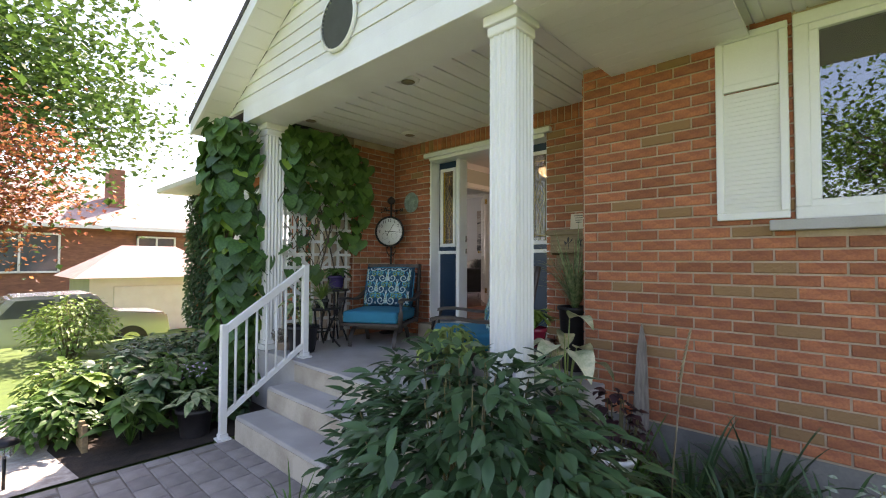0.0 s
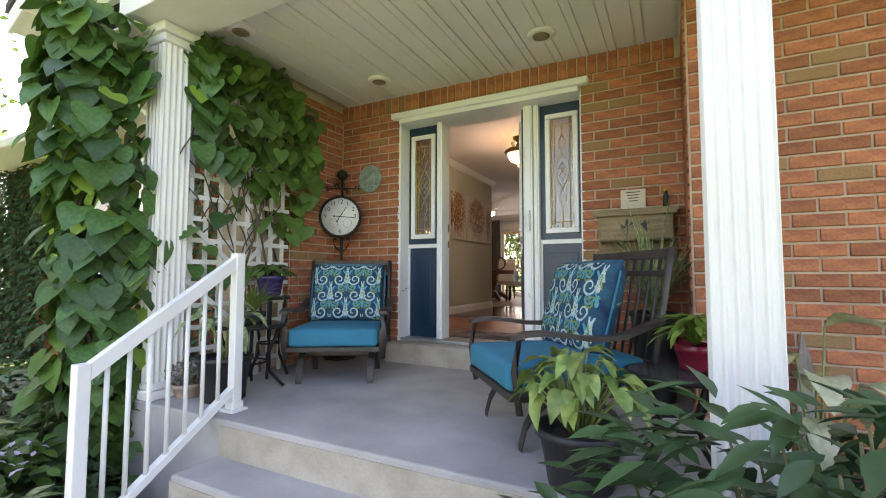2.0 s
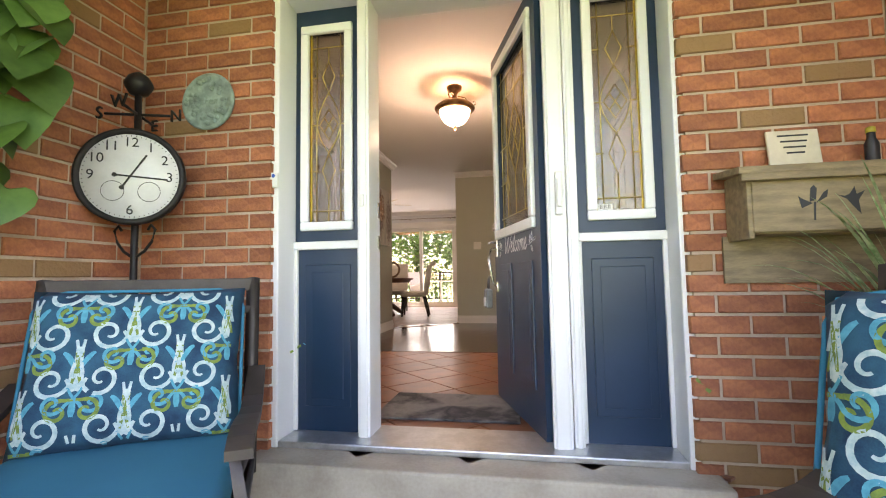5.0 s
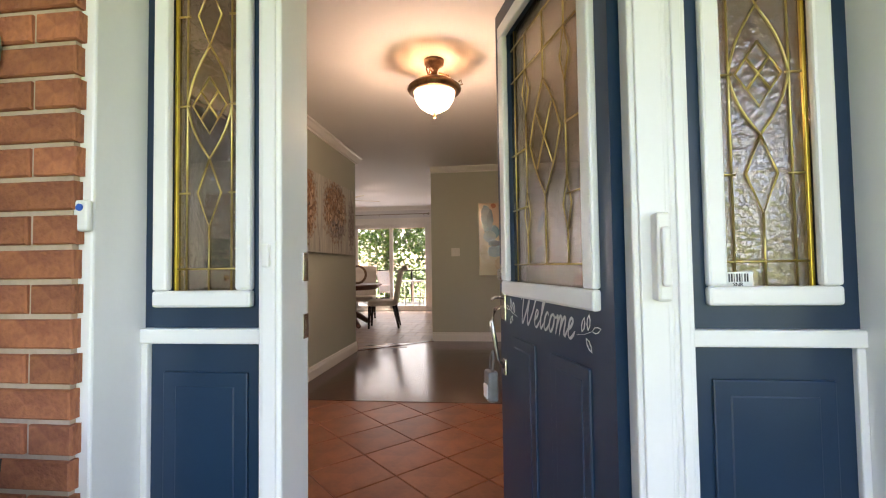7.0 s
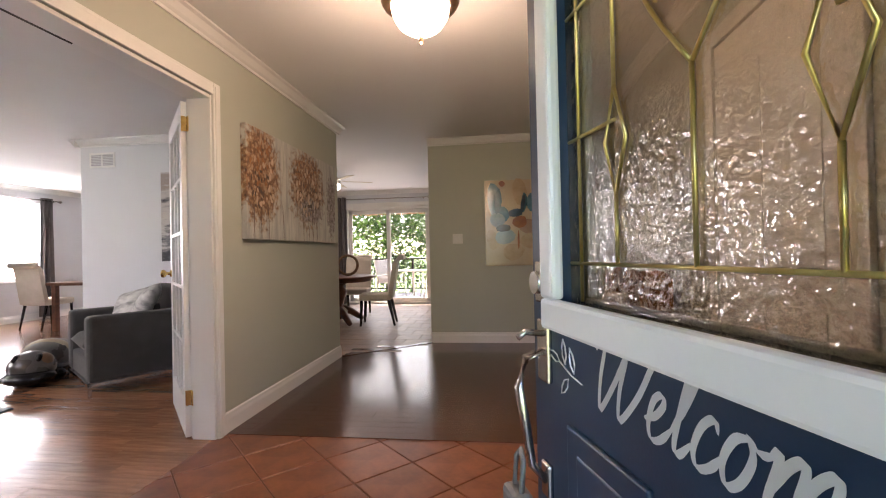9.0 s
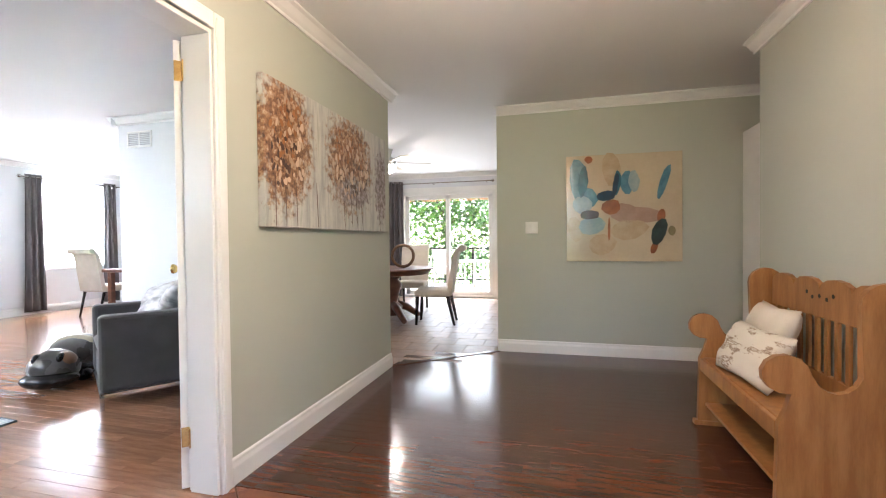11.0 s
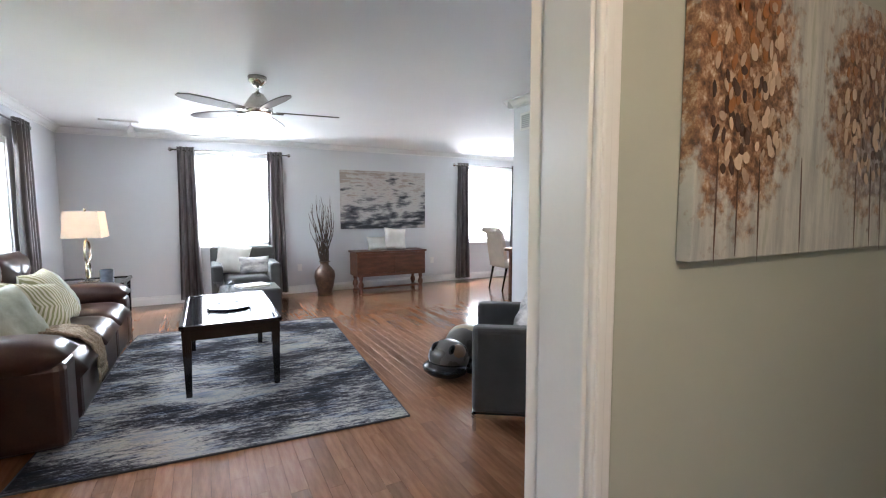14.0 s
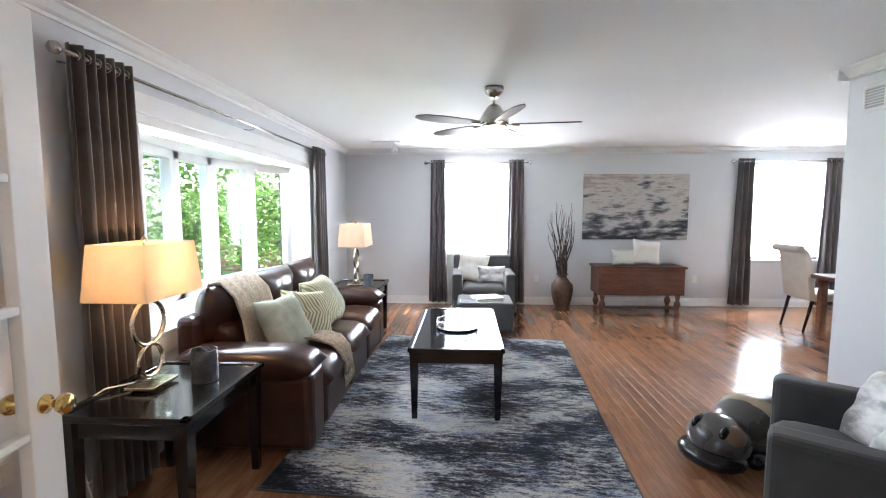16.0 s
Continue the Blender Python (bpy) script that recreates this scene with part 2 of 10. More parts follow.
VINYL = mat("white_vinyl", (0.78, 0.77, 0.74), (0.70, 0.69, 0.65), 1.5, 0.45, bump=0.03)
SOFFIT = mat("soffit_vinyl", (0.82, 0.81, 0.77), (0.76, 0.74, 0.69), 1.2, 0.5, bump=0.03)
NAVY = mat("navy_paint", (0.008, 0.033, 0.072), (0.006, 0.025, 0.056), 3, 0.35, bump=0.05, bscale=200)
SAGE = mat("sage_wall_paint", (0.47, 0.49, 0.43), (0.45, 0.47, 0.41), 1.2, 0.55, bump=0.05, bscale=250)
GREY_WALL = mat("pale_grey_wall_paint", (0.66, 0.67, 0.69), (0.63, 0.64, 0.66), 1.2, 0.55, bump=0.05, bscale=250)
CEIL = mat("ceiling_paint", (0.78, 0.78, 0.77), (0.75, 0.75, 0.74), 1.0, 0.8, bump=0.08, bscale=200)
TRIM = mat("trim_paint", (0.80, 0.80, 0.79), (0.76, 0.76, 0.75), 2, 0.3, bump=0.02)
SHINGLE = mat("roof_shingle", (0.10, 0.095, 0.09), (0.05, 0.048, 0.045), 8, 0.95, bump=0.5, bscale=90)
GRASS = mat("lawn", (0.13, 0.20, 0.035), (0.07, 0.12, 0.02), 4, 0.9, bump=0.6, bscale=120)
SOIL = mat("mulch_soil", (0.05, 0.034, 0.024), (0.022, 0.015, 0.011), 9, 0.98, bump=0.9, bscale=60)
GRAVEL = mat("pale_gravel", (0.55, 0.50, 0.44), (0.36, 0.30, 0.26), 18, 0.95, bump=0.8, bscale=70)
PAVER = mat("paver", (0.30, 0.265, 0.24), (0.21, 0.185, 0.17), 6, 0.93, bump=0.4, bscale=110, vary=0.16)
DARK_WOOD = mat("dark_floor_board", (0.115, 0.042, 0.021), (0.062, 0.022, 0.012), 5, 0.17, bump=0.04, bscale=30, vary=0.18, stretch=(1, 8, 1), coat=0.15)
OAK_FLOOR = mat("warm_floor_board", (0.34, 0.17, 0.09), (0.24, 0.11, 0.055), 4, 0.2, bump=0.05, bscale=30, vary=0.2, stretch=(1.2, 9, 1), coat=0.12)
OAK_FLOOR_J = mat("warm_floor_board_joined", (0.34, 0.17, 0.09), (0.24, 0.11, 0.055), 4, 0.2, bump=0.05, bscale=30, island=0.2, stretch=(9, 1.2, 1), coat=0.12)
TERRACOTTA = mat("terracotta_tile", (0.29, 0.105, 0.05), (0.17, 0.06, 0.03), 7, 0.36, bump=0.12, bscale=40, vary=0.14)
KTILE = mat("kitchen_tile", (0.36, 0.24, 0.165), (0.25, 0.165, 0.115), 9, 0.42, bump=0.08, bscale=40, vary=0.12)
GROUT = mat("grout", (0.42, 0.33, 0.26), (0.33, 0.26, 0.20), 9, 0.95, bump=0.2)
DARK_GAP = mat("board_joint", (0.05, 0.025, 0.015), (0.03, 0.015, 0.01), 9, 0.7)
GLASS = glass_mat("window_glass")
DOOR_GLASS = glass_mat("textured_leaded_glass", (0.62, 0.58, 0.50), 0.04, 0.35, 70, 0.14)
BRASS = mat("brass", (0.80, 0.58, 0.22), (0.66, 0.45, 0.15), 20, 0.18, 1.0)
YELLOW_BEAD = mat("yellow_brass_bead", (0.62, 0.44, 0.06), (0.50, 0.34, 0.04), 20, 0.3, 0.6)
CAME = mat("brass_came", (0.62, 0.50, 0.20), (0.50, 0.38, 0.12), 20, 0.3, 0.9)
NICKEL = mat("brushed_nickel", (0.60, 0.58, 0.55), (0.50, 0.48, 0.45), 30, 0.25, 1.0)
BLACK_METAL = mat("black_metal", (0.02, 0.02, 0.02), (0.012, 0.012, 0.012), 20, 0.4, 0.4)
PLASTIC_W = mat("white_plastic", (0.78, 0.77, 0.74), (0.74, 0.73, 0.70), 8, 0.35)
GROUT_D = mat("dark_grout", (0.17, 0.085, 0.05), (0.12, 0.06, 0.035), 9, 0.95, bump=0.2)


def pattern_mat(name, stops, freq, scale, rough=0.85, warp=0.35, stretch=(1, 1, 1), rise=0.0):
    """Woven or painted pattern: bands and smears through colour steps; rise: how much it pales upwards."""
    m = bpy.data.materials.new(name)
    m.use_nodes = True
    N, L = m.node_tree.nodes, m.node_tree.links
    p = N["Principled BSDF"]
    co = N.new("ShaderNodeTexCoord")
    mp = N.new("ShaderNodeMapping")
    mp.inputs["Scale"].default_value = stretch
    L.new(co.outputs["Object"], mp.inputs[0])
    nz = N.new("ShaderNodeTexNoise")
    nz.inputs["Scale"].default_value, nz.inputs["Detail"].default_value = scale * 0.8, 5
    L.new(mp.outputs[0], nz.inputs[0])
    wv = N.new("ShaderNodeTexNoise")
    wv.inputs["Scale"].default_value, wv.inputs["Detail"].default_value, wv.inputs["Roughness"].default_value = freq, 8, 0.65
    L.new(mp.outputs[0], wv.inputs[0])
    ad = N.new("ShaderNodeMath")
    ad.operation = "MULTIPLY_ADD"
    L.new(nz.outputs[0], ad.inputs[0])
    ad.inputs[1].default_value = warp
    L.new(wv.outputs[0], ad.inputs[2])
    sb = N.new("ShaderNodeMath")
    sb.operation = "SUBTRACT"
    L.new(ad.outputs[0], sb.inputs[0])
    sb.inputs[1].default_value = warp * 0.5
    val = sb.outputs[0]
    if rise:
        sp = N.new("ShaderNodeSeparateXYZ")
        L.new(co.outputs["Object"], sp.inputs[0])
        up = N.new("ShaderNodeMath")
        up.operation = "MULTIPLY_ADD"
        up.inputs[1].default_value = rise
        L.new(sp.outputs[2], up.inputs[0])
        L.new(val, up.inputs[2])
        val = up.outputs[0]
    rp = N.new("ShaderNodeValToRGB")
    e = rp.color_ramp.elements
    while len(e) < len(stops):
        e.new(0.5)
    for k, (pos, c) in enumerate(stops):
        e[k].position, e[k].color = pos, (*c, 1)
    L.new(val, rp.inputs[0])
    L.new(rp.outputs[0], p.inputs["Base Color"])
    p.inputs["Roughness"].default_value = rough
    bp = N.new("ShaderNodeBump")
    bp.inputs["Strength"].default_value, bp.inputs["Distance"].default_value = 0.15, 0.005
    fine = N.new("ShaderNodeTexNoise")
    fine.inputs["Scale"].default_value = 220
    L.new(co.outputs["Object"], fine.inputs[0])
    L.new(fine.outputs[0], bp.inputs["Height"])
    L.new(bp.outputs[0], p.inputs["Normal"])
    return m


TEAL = mat("teal_canvas", (0.010, 0.19, 0.29), (0.008, 0.16, 0.25), 4, 0.9, bump=0.15, bscale=350)
SCROLL = mat("scroll_fabric", (0.005, 0.030, 0.070), (0.009, 0.085, 0.14), 14, 0.88, bump=0.15, bscale=300)
PRINTS = {"white": mat("white_print", (0.50, 0.58, 0.55), (0.28, 0.42, 0.44), 60, 0.9, bump=0.15, bscale=300), "aqua": mat("aqua_print", (0.06, 0.34, 0.44), (0.03, 0.24, 0.33), 60, 0.9, bump=0.15, bscale=300),
          "lime": mat("lime_print", (0.20, 0.28, 0.05), (0.12, 0.18, 0.04), 60, 0.9, bump=0.15, bscale=300)}
BRONZE = mat("bronze_metal", (0.075, 0.062, 0.055), (0.05, 0.04, 0.036), 12, 0.5, 0.35, bump=0.06, bscale=200)
IRON = mat("dark_iron", (0.03, 0.027, 0.026), (0.018, 0.016, 0.016), 15, 0.55, 0.5, bump=0.08)
STONE_G = mat("verdigris_plaque", (0.30, 0.40, 0.36), (0.16, 0.22, 0.20), 22, 0.8, bump=0.7, bscale=70)
CLOCK_FACE = mat("clock_face", (0.72, 0.72, 0.70), (0.62, 0.62, 0.60), 8, 0.3)
INK = mat("black_ink", (0.02, 0.02, 0.02), (0.015, 0.015, 0.015), 10, 0.6)
WHITE_INK = mat("white_lettering", (0.85, 0.85, 0.83), (0.82, 0.82, 0.80), 10, 0.5)
WEATHERED = mat("weathered_wood", (0.30, 0.22, 0.12), (0.17, 0.12, 0.065), 6, 0.7, bump=0.3, bscale=50, stretch=(1.2, 6, 6))
CREAM_TILE = mat("cream_ceramic", (0.66, 0.58, 0.44), (0.54, 0.46, 0.33), 9, 0.5)
PURPLE = mat("purple_glazed_pot", (0.07, 0.05, 0.14), (0.045, 0.03, 0.10), 10, 0.25)
BURGUNDY = mat("burgundy_glazed_pot", (0.22, 0.015, 0.035), (0.15, 0.01, 0.022), 10, 0.2)
BLACK_POT = mat("dark_plastic_pot", (0.03, 0.027, 0.03), (0.018, 0.016, 0.018), 8, 0.5)
GREY_GLASS = mat("dark_table_top", (0.06, 0.062, 0.065), (0.04, 0.042, 0.045), 14, 0.18)
LEAF = mat("leaf_green", (0.10, 0.20, 0.04), (0.05, 0.12, 0.02), 8, 0.5, bump=0.15, bscale=40, island=0.35, trans=0.3)
# a few vine leaves take a brighter green that imitates sun on them
LEAF_V = mat("vine_leaf", (0.085, 0.19, 0.05), (0.045, 0.115, 0.032), 6, 0.42, bump=0.12, bscale=40, vary=0.45, trans=0.3, odd=(0.22, 0.36, 0.05))
LEAF_D = mat("dark_leaf", (0.06, 0.13, 0.05), (0.035, 0.085, 0.032), 8, 0.42, bump=0.12, bscale=40, island=0.3, trans=0.2)
LEAF_L = mat("lime_leaf", (0.20, 0.30, 0.05), (0.10, 0.19, 0.03), 14, 0.5, bump=0.12, island=0.3, trans=0.3)
LEAF_P = mat("pale_variegated_leaf", (0.42, 0.46, 0.24), (0.10, 0.19, 0.06), 26, 0.5, bump=0.12, island=0.2, trans=0.25)
LEAF_T = mat("tree_leaf", (0.11, 0.20, 0.04), (0.05, 0.11, 0.02), 3, 0.55, island=0.4, trans=0.35)
LEAF_R = mat("red_maple_leaf", (0.52, 0.22, 0.085), (0.20, 0.065, 0.045), 2.5, 0.55, island=0.4, trans=0.5)
LEAF_S = mat("silver_variegated_leaf", (0.45, 0.50, 0.40), (0.10, 0.17, 0.07), 40, 0.5, island=0.25, trans=0.2)
BARK = mat("bark", (0.14, 0.10, 0.075), (0.06, 0.042, 0.032), 12, 0.95, bump=0.9, bscale=40, stretch=(3, 3, 1))
STALK = mat("pale_green_stalk", (0.26, 0.32, 0.10), (0.18, 0.24, 0.07), 12, 0.5)
HOSTA = mat("hosta_leaf", (0.34, 0.42, 0.12), (0.12, 0.22, 0.05), 11, 0.42, bump=0.25, bscale=45, island=0.25, trans=0.25)
SPLASH = mat("white_splashed_leaf", (0.72, 0.66, 0.44), (0.22, 0.28, 0.14), 9, 0.5, bump=0.12, trans=0.2)
STEM = mat("stem", (0.16, 0.15, 0.06), (0.10, 0.08, 0.035), 12, 0.8)
DRY = mat("dry_grass", (0.42, 0.34, 0.22), (0.28, 0.22, 0.13), 12, 0.9, island=0.2, trans=0.2)


def tree_canvas_mat():
    """A painted canvas: two blurred crowns of rust dabs above pale streaks."""
    m = bpy.data.materials.new("tree_canvas_paint")
    m.use_nodes = True
    N, L = m.node_tree.nodes, m.node_tree.links
    p = N["Principled BSDF"]
    co = N.new("ShaderNodeTexCoord")

    def nz(scale, detail, rough=0.5, stretch=None):
        n = N.new("ShaderNodeTexNoise")
        n.inputs["Scale"].default_value, n.inputs["Detail"].default_value, n.inputs["Roughness"].default_value = scale, detail, rough
        v = co.outputs["Object"]
        if stretch:
            mp = N.new("ShaderNodeMapping")
            mp.inputs["Scale"].default_value = stretch
            L.new(v, mp.inputs[0])
            v = mp.outputs[0]
        L.new(v, n.inputs[0])
        return n.outputs[0]

    def op(kind, a, b=None, c=None, clamp=False):
        n = N.new("ShaderNodeMath")
        n.operation, n.use_clamp = kind, clamp
        for k, v in enumerate((a, b, c)):
            if v is None:
                continue
            if isinstance(v, float):
                n.inputs[k].default_value = v
            else:
                L.new(v, n.inputs[k])
        return n.outputs[0]

    def ramp(v, stops):
        r = N.new("ShaderNodeValToRGB")
        e = r.color_ramp.elements
        while len(e) < len(stops):
            e.new(0.5)
        for k, (q, c) in enumerate(stops):
            e[k].position, e[k].color = q, (*c, 1)
        L.new(v, r.inputs[0])
        return r.outputs[0]

    def mix(f, a, b):
        n = N.new("ShaderNodeMix")
        n.data_type = "RGBA"
        L.new(f, n.inputs[0])
        L.new(a, n.inputs[6])
        L.new(b, n.inputs[7])
        return n.outputs[2]

    sp = N.new("ShaderNodeSeparateXYZ")
    L.new(co.outputs["Object"], sp.inputs[0])
    x, z = sp.outputs[0], sp.outputs[2]
    rough = nz(22.0, 4, 0.6)
    def crown(cx, cz, rx, rz):
        a = op("DIVIDE", op("SUBTRACT", x, cx), rx)
        b = op("DIVIDE", op("SUBTRACT", z, cz), rz)
        d = op("SQRT", op("ADD", op("MULTIPLY", a, a), op("MULTIPLY", b, b)))
        d = op("MULTIPLY_ADD", op("SUBTRACT", rough, 0.5), -1.5, op("SUBTRACT", 1.0, d))
        return op("MULTIPLY_ADD", d, 3.2, 0.25, True)
    ground = ramp(nz(2.2, 7, 0.6, (9, 1, 1.2)), [(0.30, (0.32, 0.33, 0.33)), (0.45, (0.46, 0.46, 0.44)), (0.58, (0.58, 0.57, 0.53)), (0.72, (0.40, 0.42, 0.36))])
    warm = ramp(nz(36.0, 6, 0.68), [(0.32, (0.07, 0.040, 0.03)), (0.43, (0.17, 0.085, 0.05)), (0.52, (0.30, 0.16, 0.085)), (0.60, (0.44, 0.30, 0.19)), (0.70, (0.66, 0.58, 0.48))])
    cool = ramp(nz(26.0, 4, 0.62), [(0.32, (0.09, 0.075, 0.08)), (0.46, (0.22, 0.17, 0.16)), (0.56, (0.34, 0.31, 0.32)), (0.70, (0.60, 0.56, 0.50))])
    col = mix(crown(0.70, 0.36, 0.13, 0.30), ground, cool)
    col = mix(crown(-0.62, 0.46, 0.27, 0.38), col, warm)
    col = mix(crown(0.16, 0.46, 0.35, 0.34), col, warm)
    col = mix(crown(0.22, 0.27, 0.27, 0.11), col, cool)
    L.new(col, p.inputs["Base Color"])
    p.inputs["Roughness"].default_value = 0.42
    bp = N.new("ShaderNodeBump")
    bp.inputs["Strength"].default_value, bp.inputs["Distance"].default_value = 0.5, 0.004
    L.new(rough, bp.inputs["Height"])
    L.new(bp.outputs[0], p.inputs["Normal"])
    return m


TREE_CANVAS = tree_canvas_mat()

# ---- the house: large structure ----
GZ, PZ, CH = -0.75, -0.17, 2.44     # ground, porch floor, ceiling height

# ground, beds, lawn
b = bmesh.new()
N_G = 160
for_rows = []
for i in range(N_G + 1):
    row = []
    for j in range(N_G + 1):
        u, v = 2 * i / N_G - 1, 2 * j / N_G - 1
        x, y = 900 * u * abs(u) ** 2.2 - 3, 900 * v * abs(v) ** 2.2
        f = min(1.0, max(0.0, (-9.5 - x) / 5.0))
        row.append(b.verts.new((x, y, GZ - 0.02 - 0.95 * f * f * (3 - 2 * f))))
    for_rows.append(row)
for i in range(N_G):
    for j in range(N_G):
        b.faces.new((for_rows[i][j], for_rows[i + 1][j], for_rows[i + 1][j + 1], for_rows[i][j + 1]))
structure("ground", b, GRASS, "sunlit green lawn round the house", "lawn")

# outer walls: brick backing
WIN1, WIN2 = (5.22, 6.33, 0.82, 2.16), (9.84, 10.98, 0.74, 2.16)     # west windows
BAY = (-9.12, -6.32, 0.62, 2.06)                                      # bow window in the south wall
b = bmesh.new()
solid_wall(b, "x", -4.13, -0.77, 3.64, 3.79, GZ, 2.7, [(-3.20, -1.46, PZ, 2.12)])
structure("wall_front", b, MORTAR, "red brick wall round the front entrance")
b = bmesh.new()
solid_wall(b, "x", -0.77, 5.2, 2.985, 3.2, GZ + 0.37, 2.6, [(0.60, 2.4, 1.03, 2.25)])
solid_wall(b, "y", 3.2, 3.64, -0.77, -0.55, GZ, 2.6)
structure("wall_wing", b, MORTAR, "red brick wall of the projecting wing")
b = bmesh.new()
box(b, -0.765, 5.2, 2.992, 3.2, GZ - 0.1, GZ + 0.37)
structure("wall_foundation", b, mat("weathered_foundation", (0.24, 0.23, 0.21), (0.15, 0.14, 0.13), 4, 0.95, bump=0.35, bscale=70), "painted grey concrete foundation strip")
b = bmesh.new()
box(b, -4.30, -3.865, 2.945, 3.64, GZ, 2.6)
box(b, -4.30, -3.92, 2.60, 2.945, GZ, 2.6)
structure("wall_pier", b, MORTAR, "red brick pier beside the porch")
b = bmesh.new()
solid_wall(b, "x", -11.1, -4.30, 3.42, 3.55, GZ, 2.6, [BAY])
structure("wall_living_outer", b, BRICK_J, "red brick wall of the living room front")
b = bmesh.new()
solid_wall(b, "y", 3.42, 13.3, -11.1, -10.95, GZ, 2.6, [WIN1, WIN2])
structure("wall_west_outer", b, BRICK_J, "red brick side wall")
b = bmesh.new()
PATIO = (-5.62, -3.72, 0.02, 2.09)
solid_wall(b, "x", -11.1, 5.2, 13.12, 13.3, GZ, 2.6, [PATIO])
solid_wall(b, "y", 3.2, 13.12, 5.0, 5.2, GZ, 2.6)
structure("wall_north_outer", b, BRICK_J, "brick back wall of the house")

# inner walls
b = bmesh.new()
solid_wall(b, "x", -4.0, -1.24, 3.79, 3.95, 0, CH, [(-3.20, -1.46, 0, 2.12)])
structure("wall_foyer_south", b, SAGE, "sage green painted wall inside the entrance")
b = bmesh.new()
solid_wall(b, "y", 3.55, 8.2, -4.13, -4.0, 0, CH, [(4.5, 6.16, 0, 2.05)])
structure("wall_foyer_west", b, SAGE, "sage green painted wall with a double door opening")
b = bmesh.new()
solid_wall(b, "y", 3.55, 4.5, -4.145, -4.13, 0, CH)
solid_wall(b, "y", 6.16, 8.17, -4.145, -4.13, 0, CH)
solid_wall(b, "y", 4.5, 6.16, -4.145, -4.13, 2.05, CH)
structure("wall_living_east", b, GREY_WALL, "pale grey painted wall of the living room")
b = bmesh.new()
solid_wall(b, "y", 3.79, 7.9, -1.24, -1.1, 0, CH)
structure("wall_foyer_east", b, SAGE, "sage green painted wall behind the bench")
b = bmesh.new()
solid_wall(b, "x", -3.14, 1.2, 8.96, 9.1, 0, CH)
structure("wall_hall", b, SAGE, "sage green painted wall with an abstract canvas")
b = bmesh.new()
solid_wall(b, "x", -1.1, 1.2, 7.76, 7.9, 0, CH)
solid_wall(b, "y", 7.9, 8.96, 1.2, 1.3, 0, CH)
structure("wall_hall_end", b, SAGE, "sage green painted wall of the side hall")
b = bmesh.new()
solid_wall(b, "x", -10.83, -4.145, 3.55, 3.70, 0, CH, [BAY])
structure("wall_living_south", b, GREY_WALL, "pale grey painted wall with a bow window")
b = bmesh.new()
solid_wall(b, "y", 3.55, 13.0, -10.95, -10.83, 0, CH, [WIN1, WIN2])
structure("wall_living_west", b, GREY_WALL, "pale grey painted wall with two bright windows")
b = bmesh.new()
solid_wall(b, "x", -7.02, -4.145, 8.18, 8.30, 0, CH)
solid_wall(b, "y", 8.30, 13.0, -7.02, -6.90, 0, CH)
structure("wall_nook", b, GREY_WALL, "pale blue grey painted partition wall")
b = bmesh.new()
solid_wall(b, "x", -10.83, -2.3, 13.0, 13.12, 0, CH, [PATIO])
solid_wall(b, "y", 9.1, 13.0, -2.42, -2.3, 0, CH)
structure("wall_kitchen", b, GREY_WALL, "cream painted wall of the kitchen")

# ceilings
b = bmesh.new()
box(b, -11.0, 1.3, 3.56, 13.1, CH, CH + 0.12)
structure("ceiling", b, CEIL, "smooth white painted ceiling", "ceiling")

# porch ceiling of ribbed vinyl, one mesh
def ribbed(bm, lo, hi, z, along, period=0.20):
    """Soffit panels: a flat band, a groove, a raised bead; along(a) gives the run of a rib at a."""
    a = lo
    while a < hi:
        for da, w, dz in ((0.0, 0.128, 0.0), (0.128, 0.010, 0.010), (0.138, 0.052, -0.006), (0.190, 0.010, 0.010)):
            e0, e1 = a + da, min(hi, a + da + w)
            run = along((e0 + e1) / 2)
            if e1 - e0 > 0.002 and run and run[1] - run[0] > 0.01:
                yield (e0, e1, run[0], run[1], z + dz, z + 0.026)
        a += period


b = bmesh.new()
for q in ribbed(b, -3.80, -0.56, 2.335, lambda a: (1.62, 3.64)):
    box(b, *q)
structure("ceiling_porch", b, SOFFIT, "ribbed cream vinyl porch ceiling", "ceiling")
b = bmesh.new()
for q in ribbed(b, -0.34, 5.2, 2.30, lambda a: (max(1.9, 2.985 - (a + 0.35)), 2.985)):
    box(b, *q)
for q in ribbed(b, 1.9, 2.985, 2.30, lambda a: (-0.5, -0.36 + 2.985 - a)):
    box(b, q[2], q[3], q[0], q[1], q[4], q[5])
box(b, -0.56, -0.5, 1.62, 3.0, 2.26, 2.40)
structure("ceiling_soffit", b, SOFFIT, "ribbed cream vinyl roof soffit", "ceiling")

# roof: main roof, and the porch gable
b = bmesh.new()
SL = 0.42
for y0, y1, s in ((1.85, 8.2, 1), (8.2, 14.5, -1)):
    za, zb = (2.40, 2.40 + SL * 6.35) if s > 0 else (2.40 + SL * 6.35, 2.42)
    v = [b.verts.new(p) for p in ((-0.4, y0, za), (5.7, y0, za), (5.7, y1, zb), (-0.4, y1, zb), (-0.4, y0, za + 0.1), (5.7, y0, za + 0.1), (5.7, y1, zb + 0.1), (-0.4, y1, zb + 0.1))]
    for f in ((0, 1, 2, 3), (4, 5, 6, 7), (0, 1, 5, 4), (1, 2, 6, 5), (2, 3, 7, 6), (3, 0, 4, 7)):
        b.faces.new([v[i] for i in f])
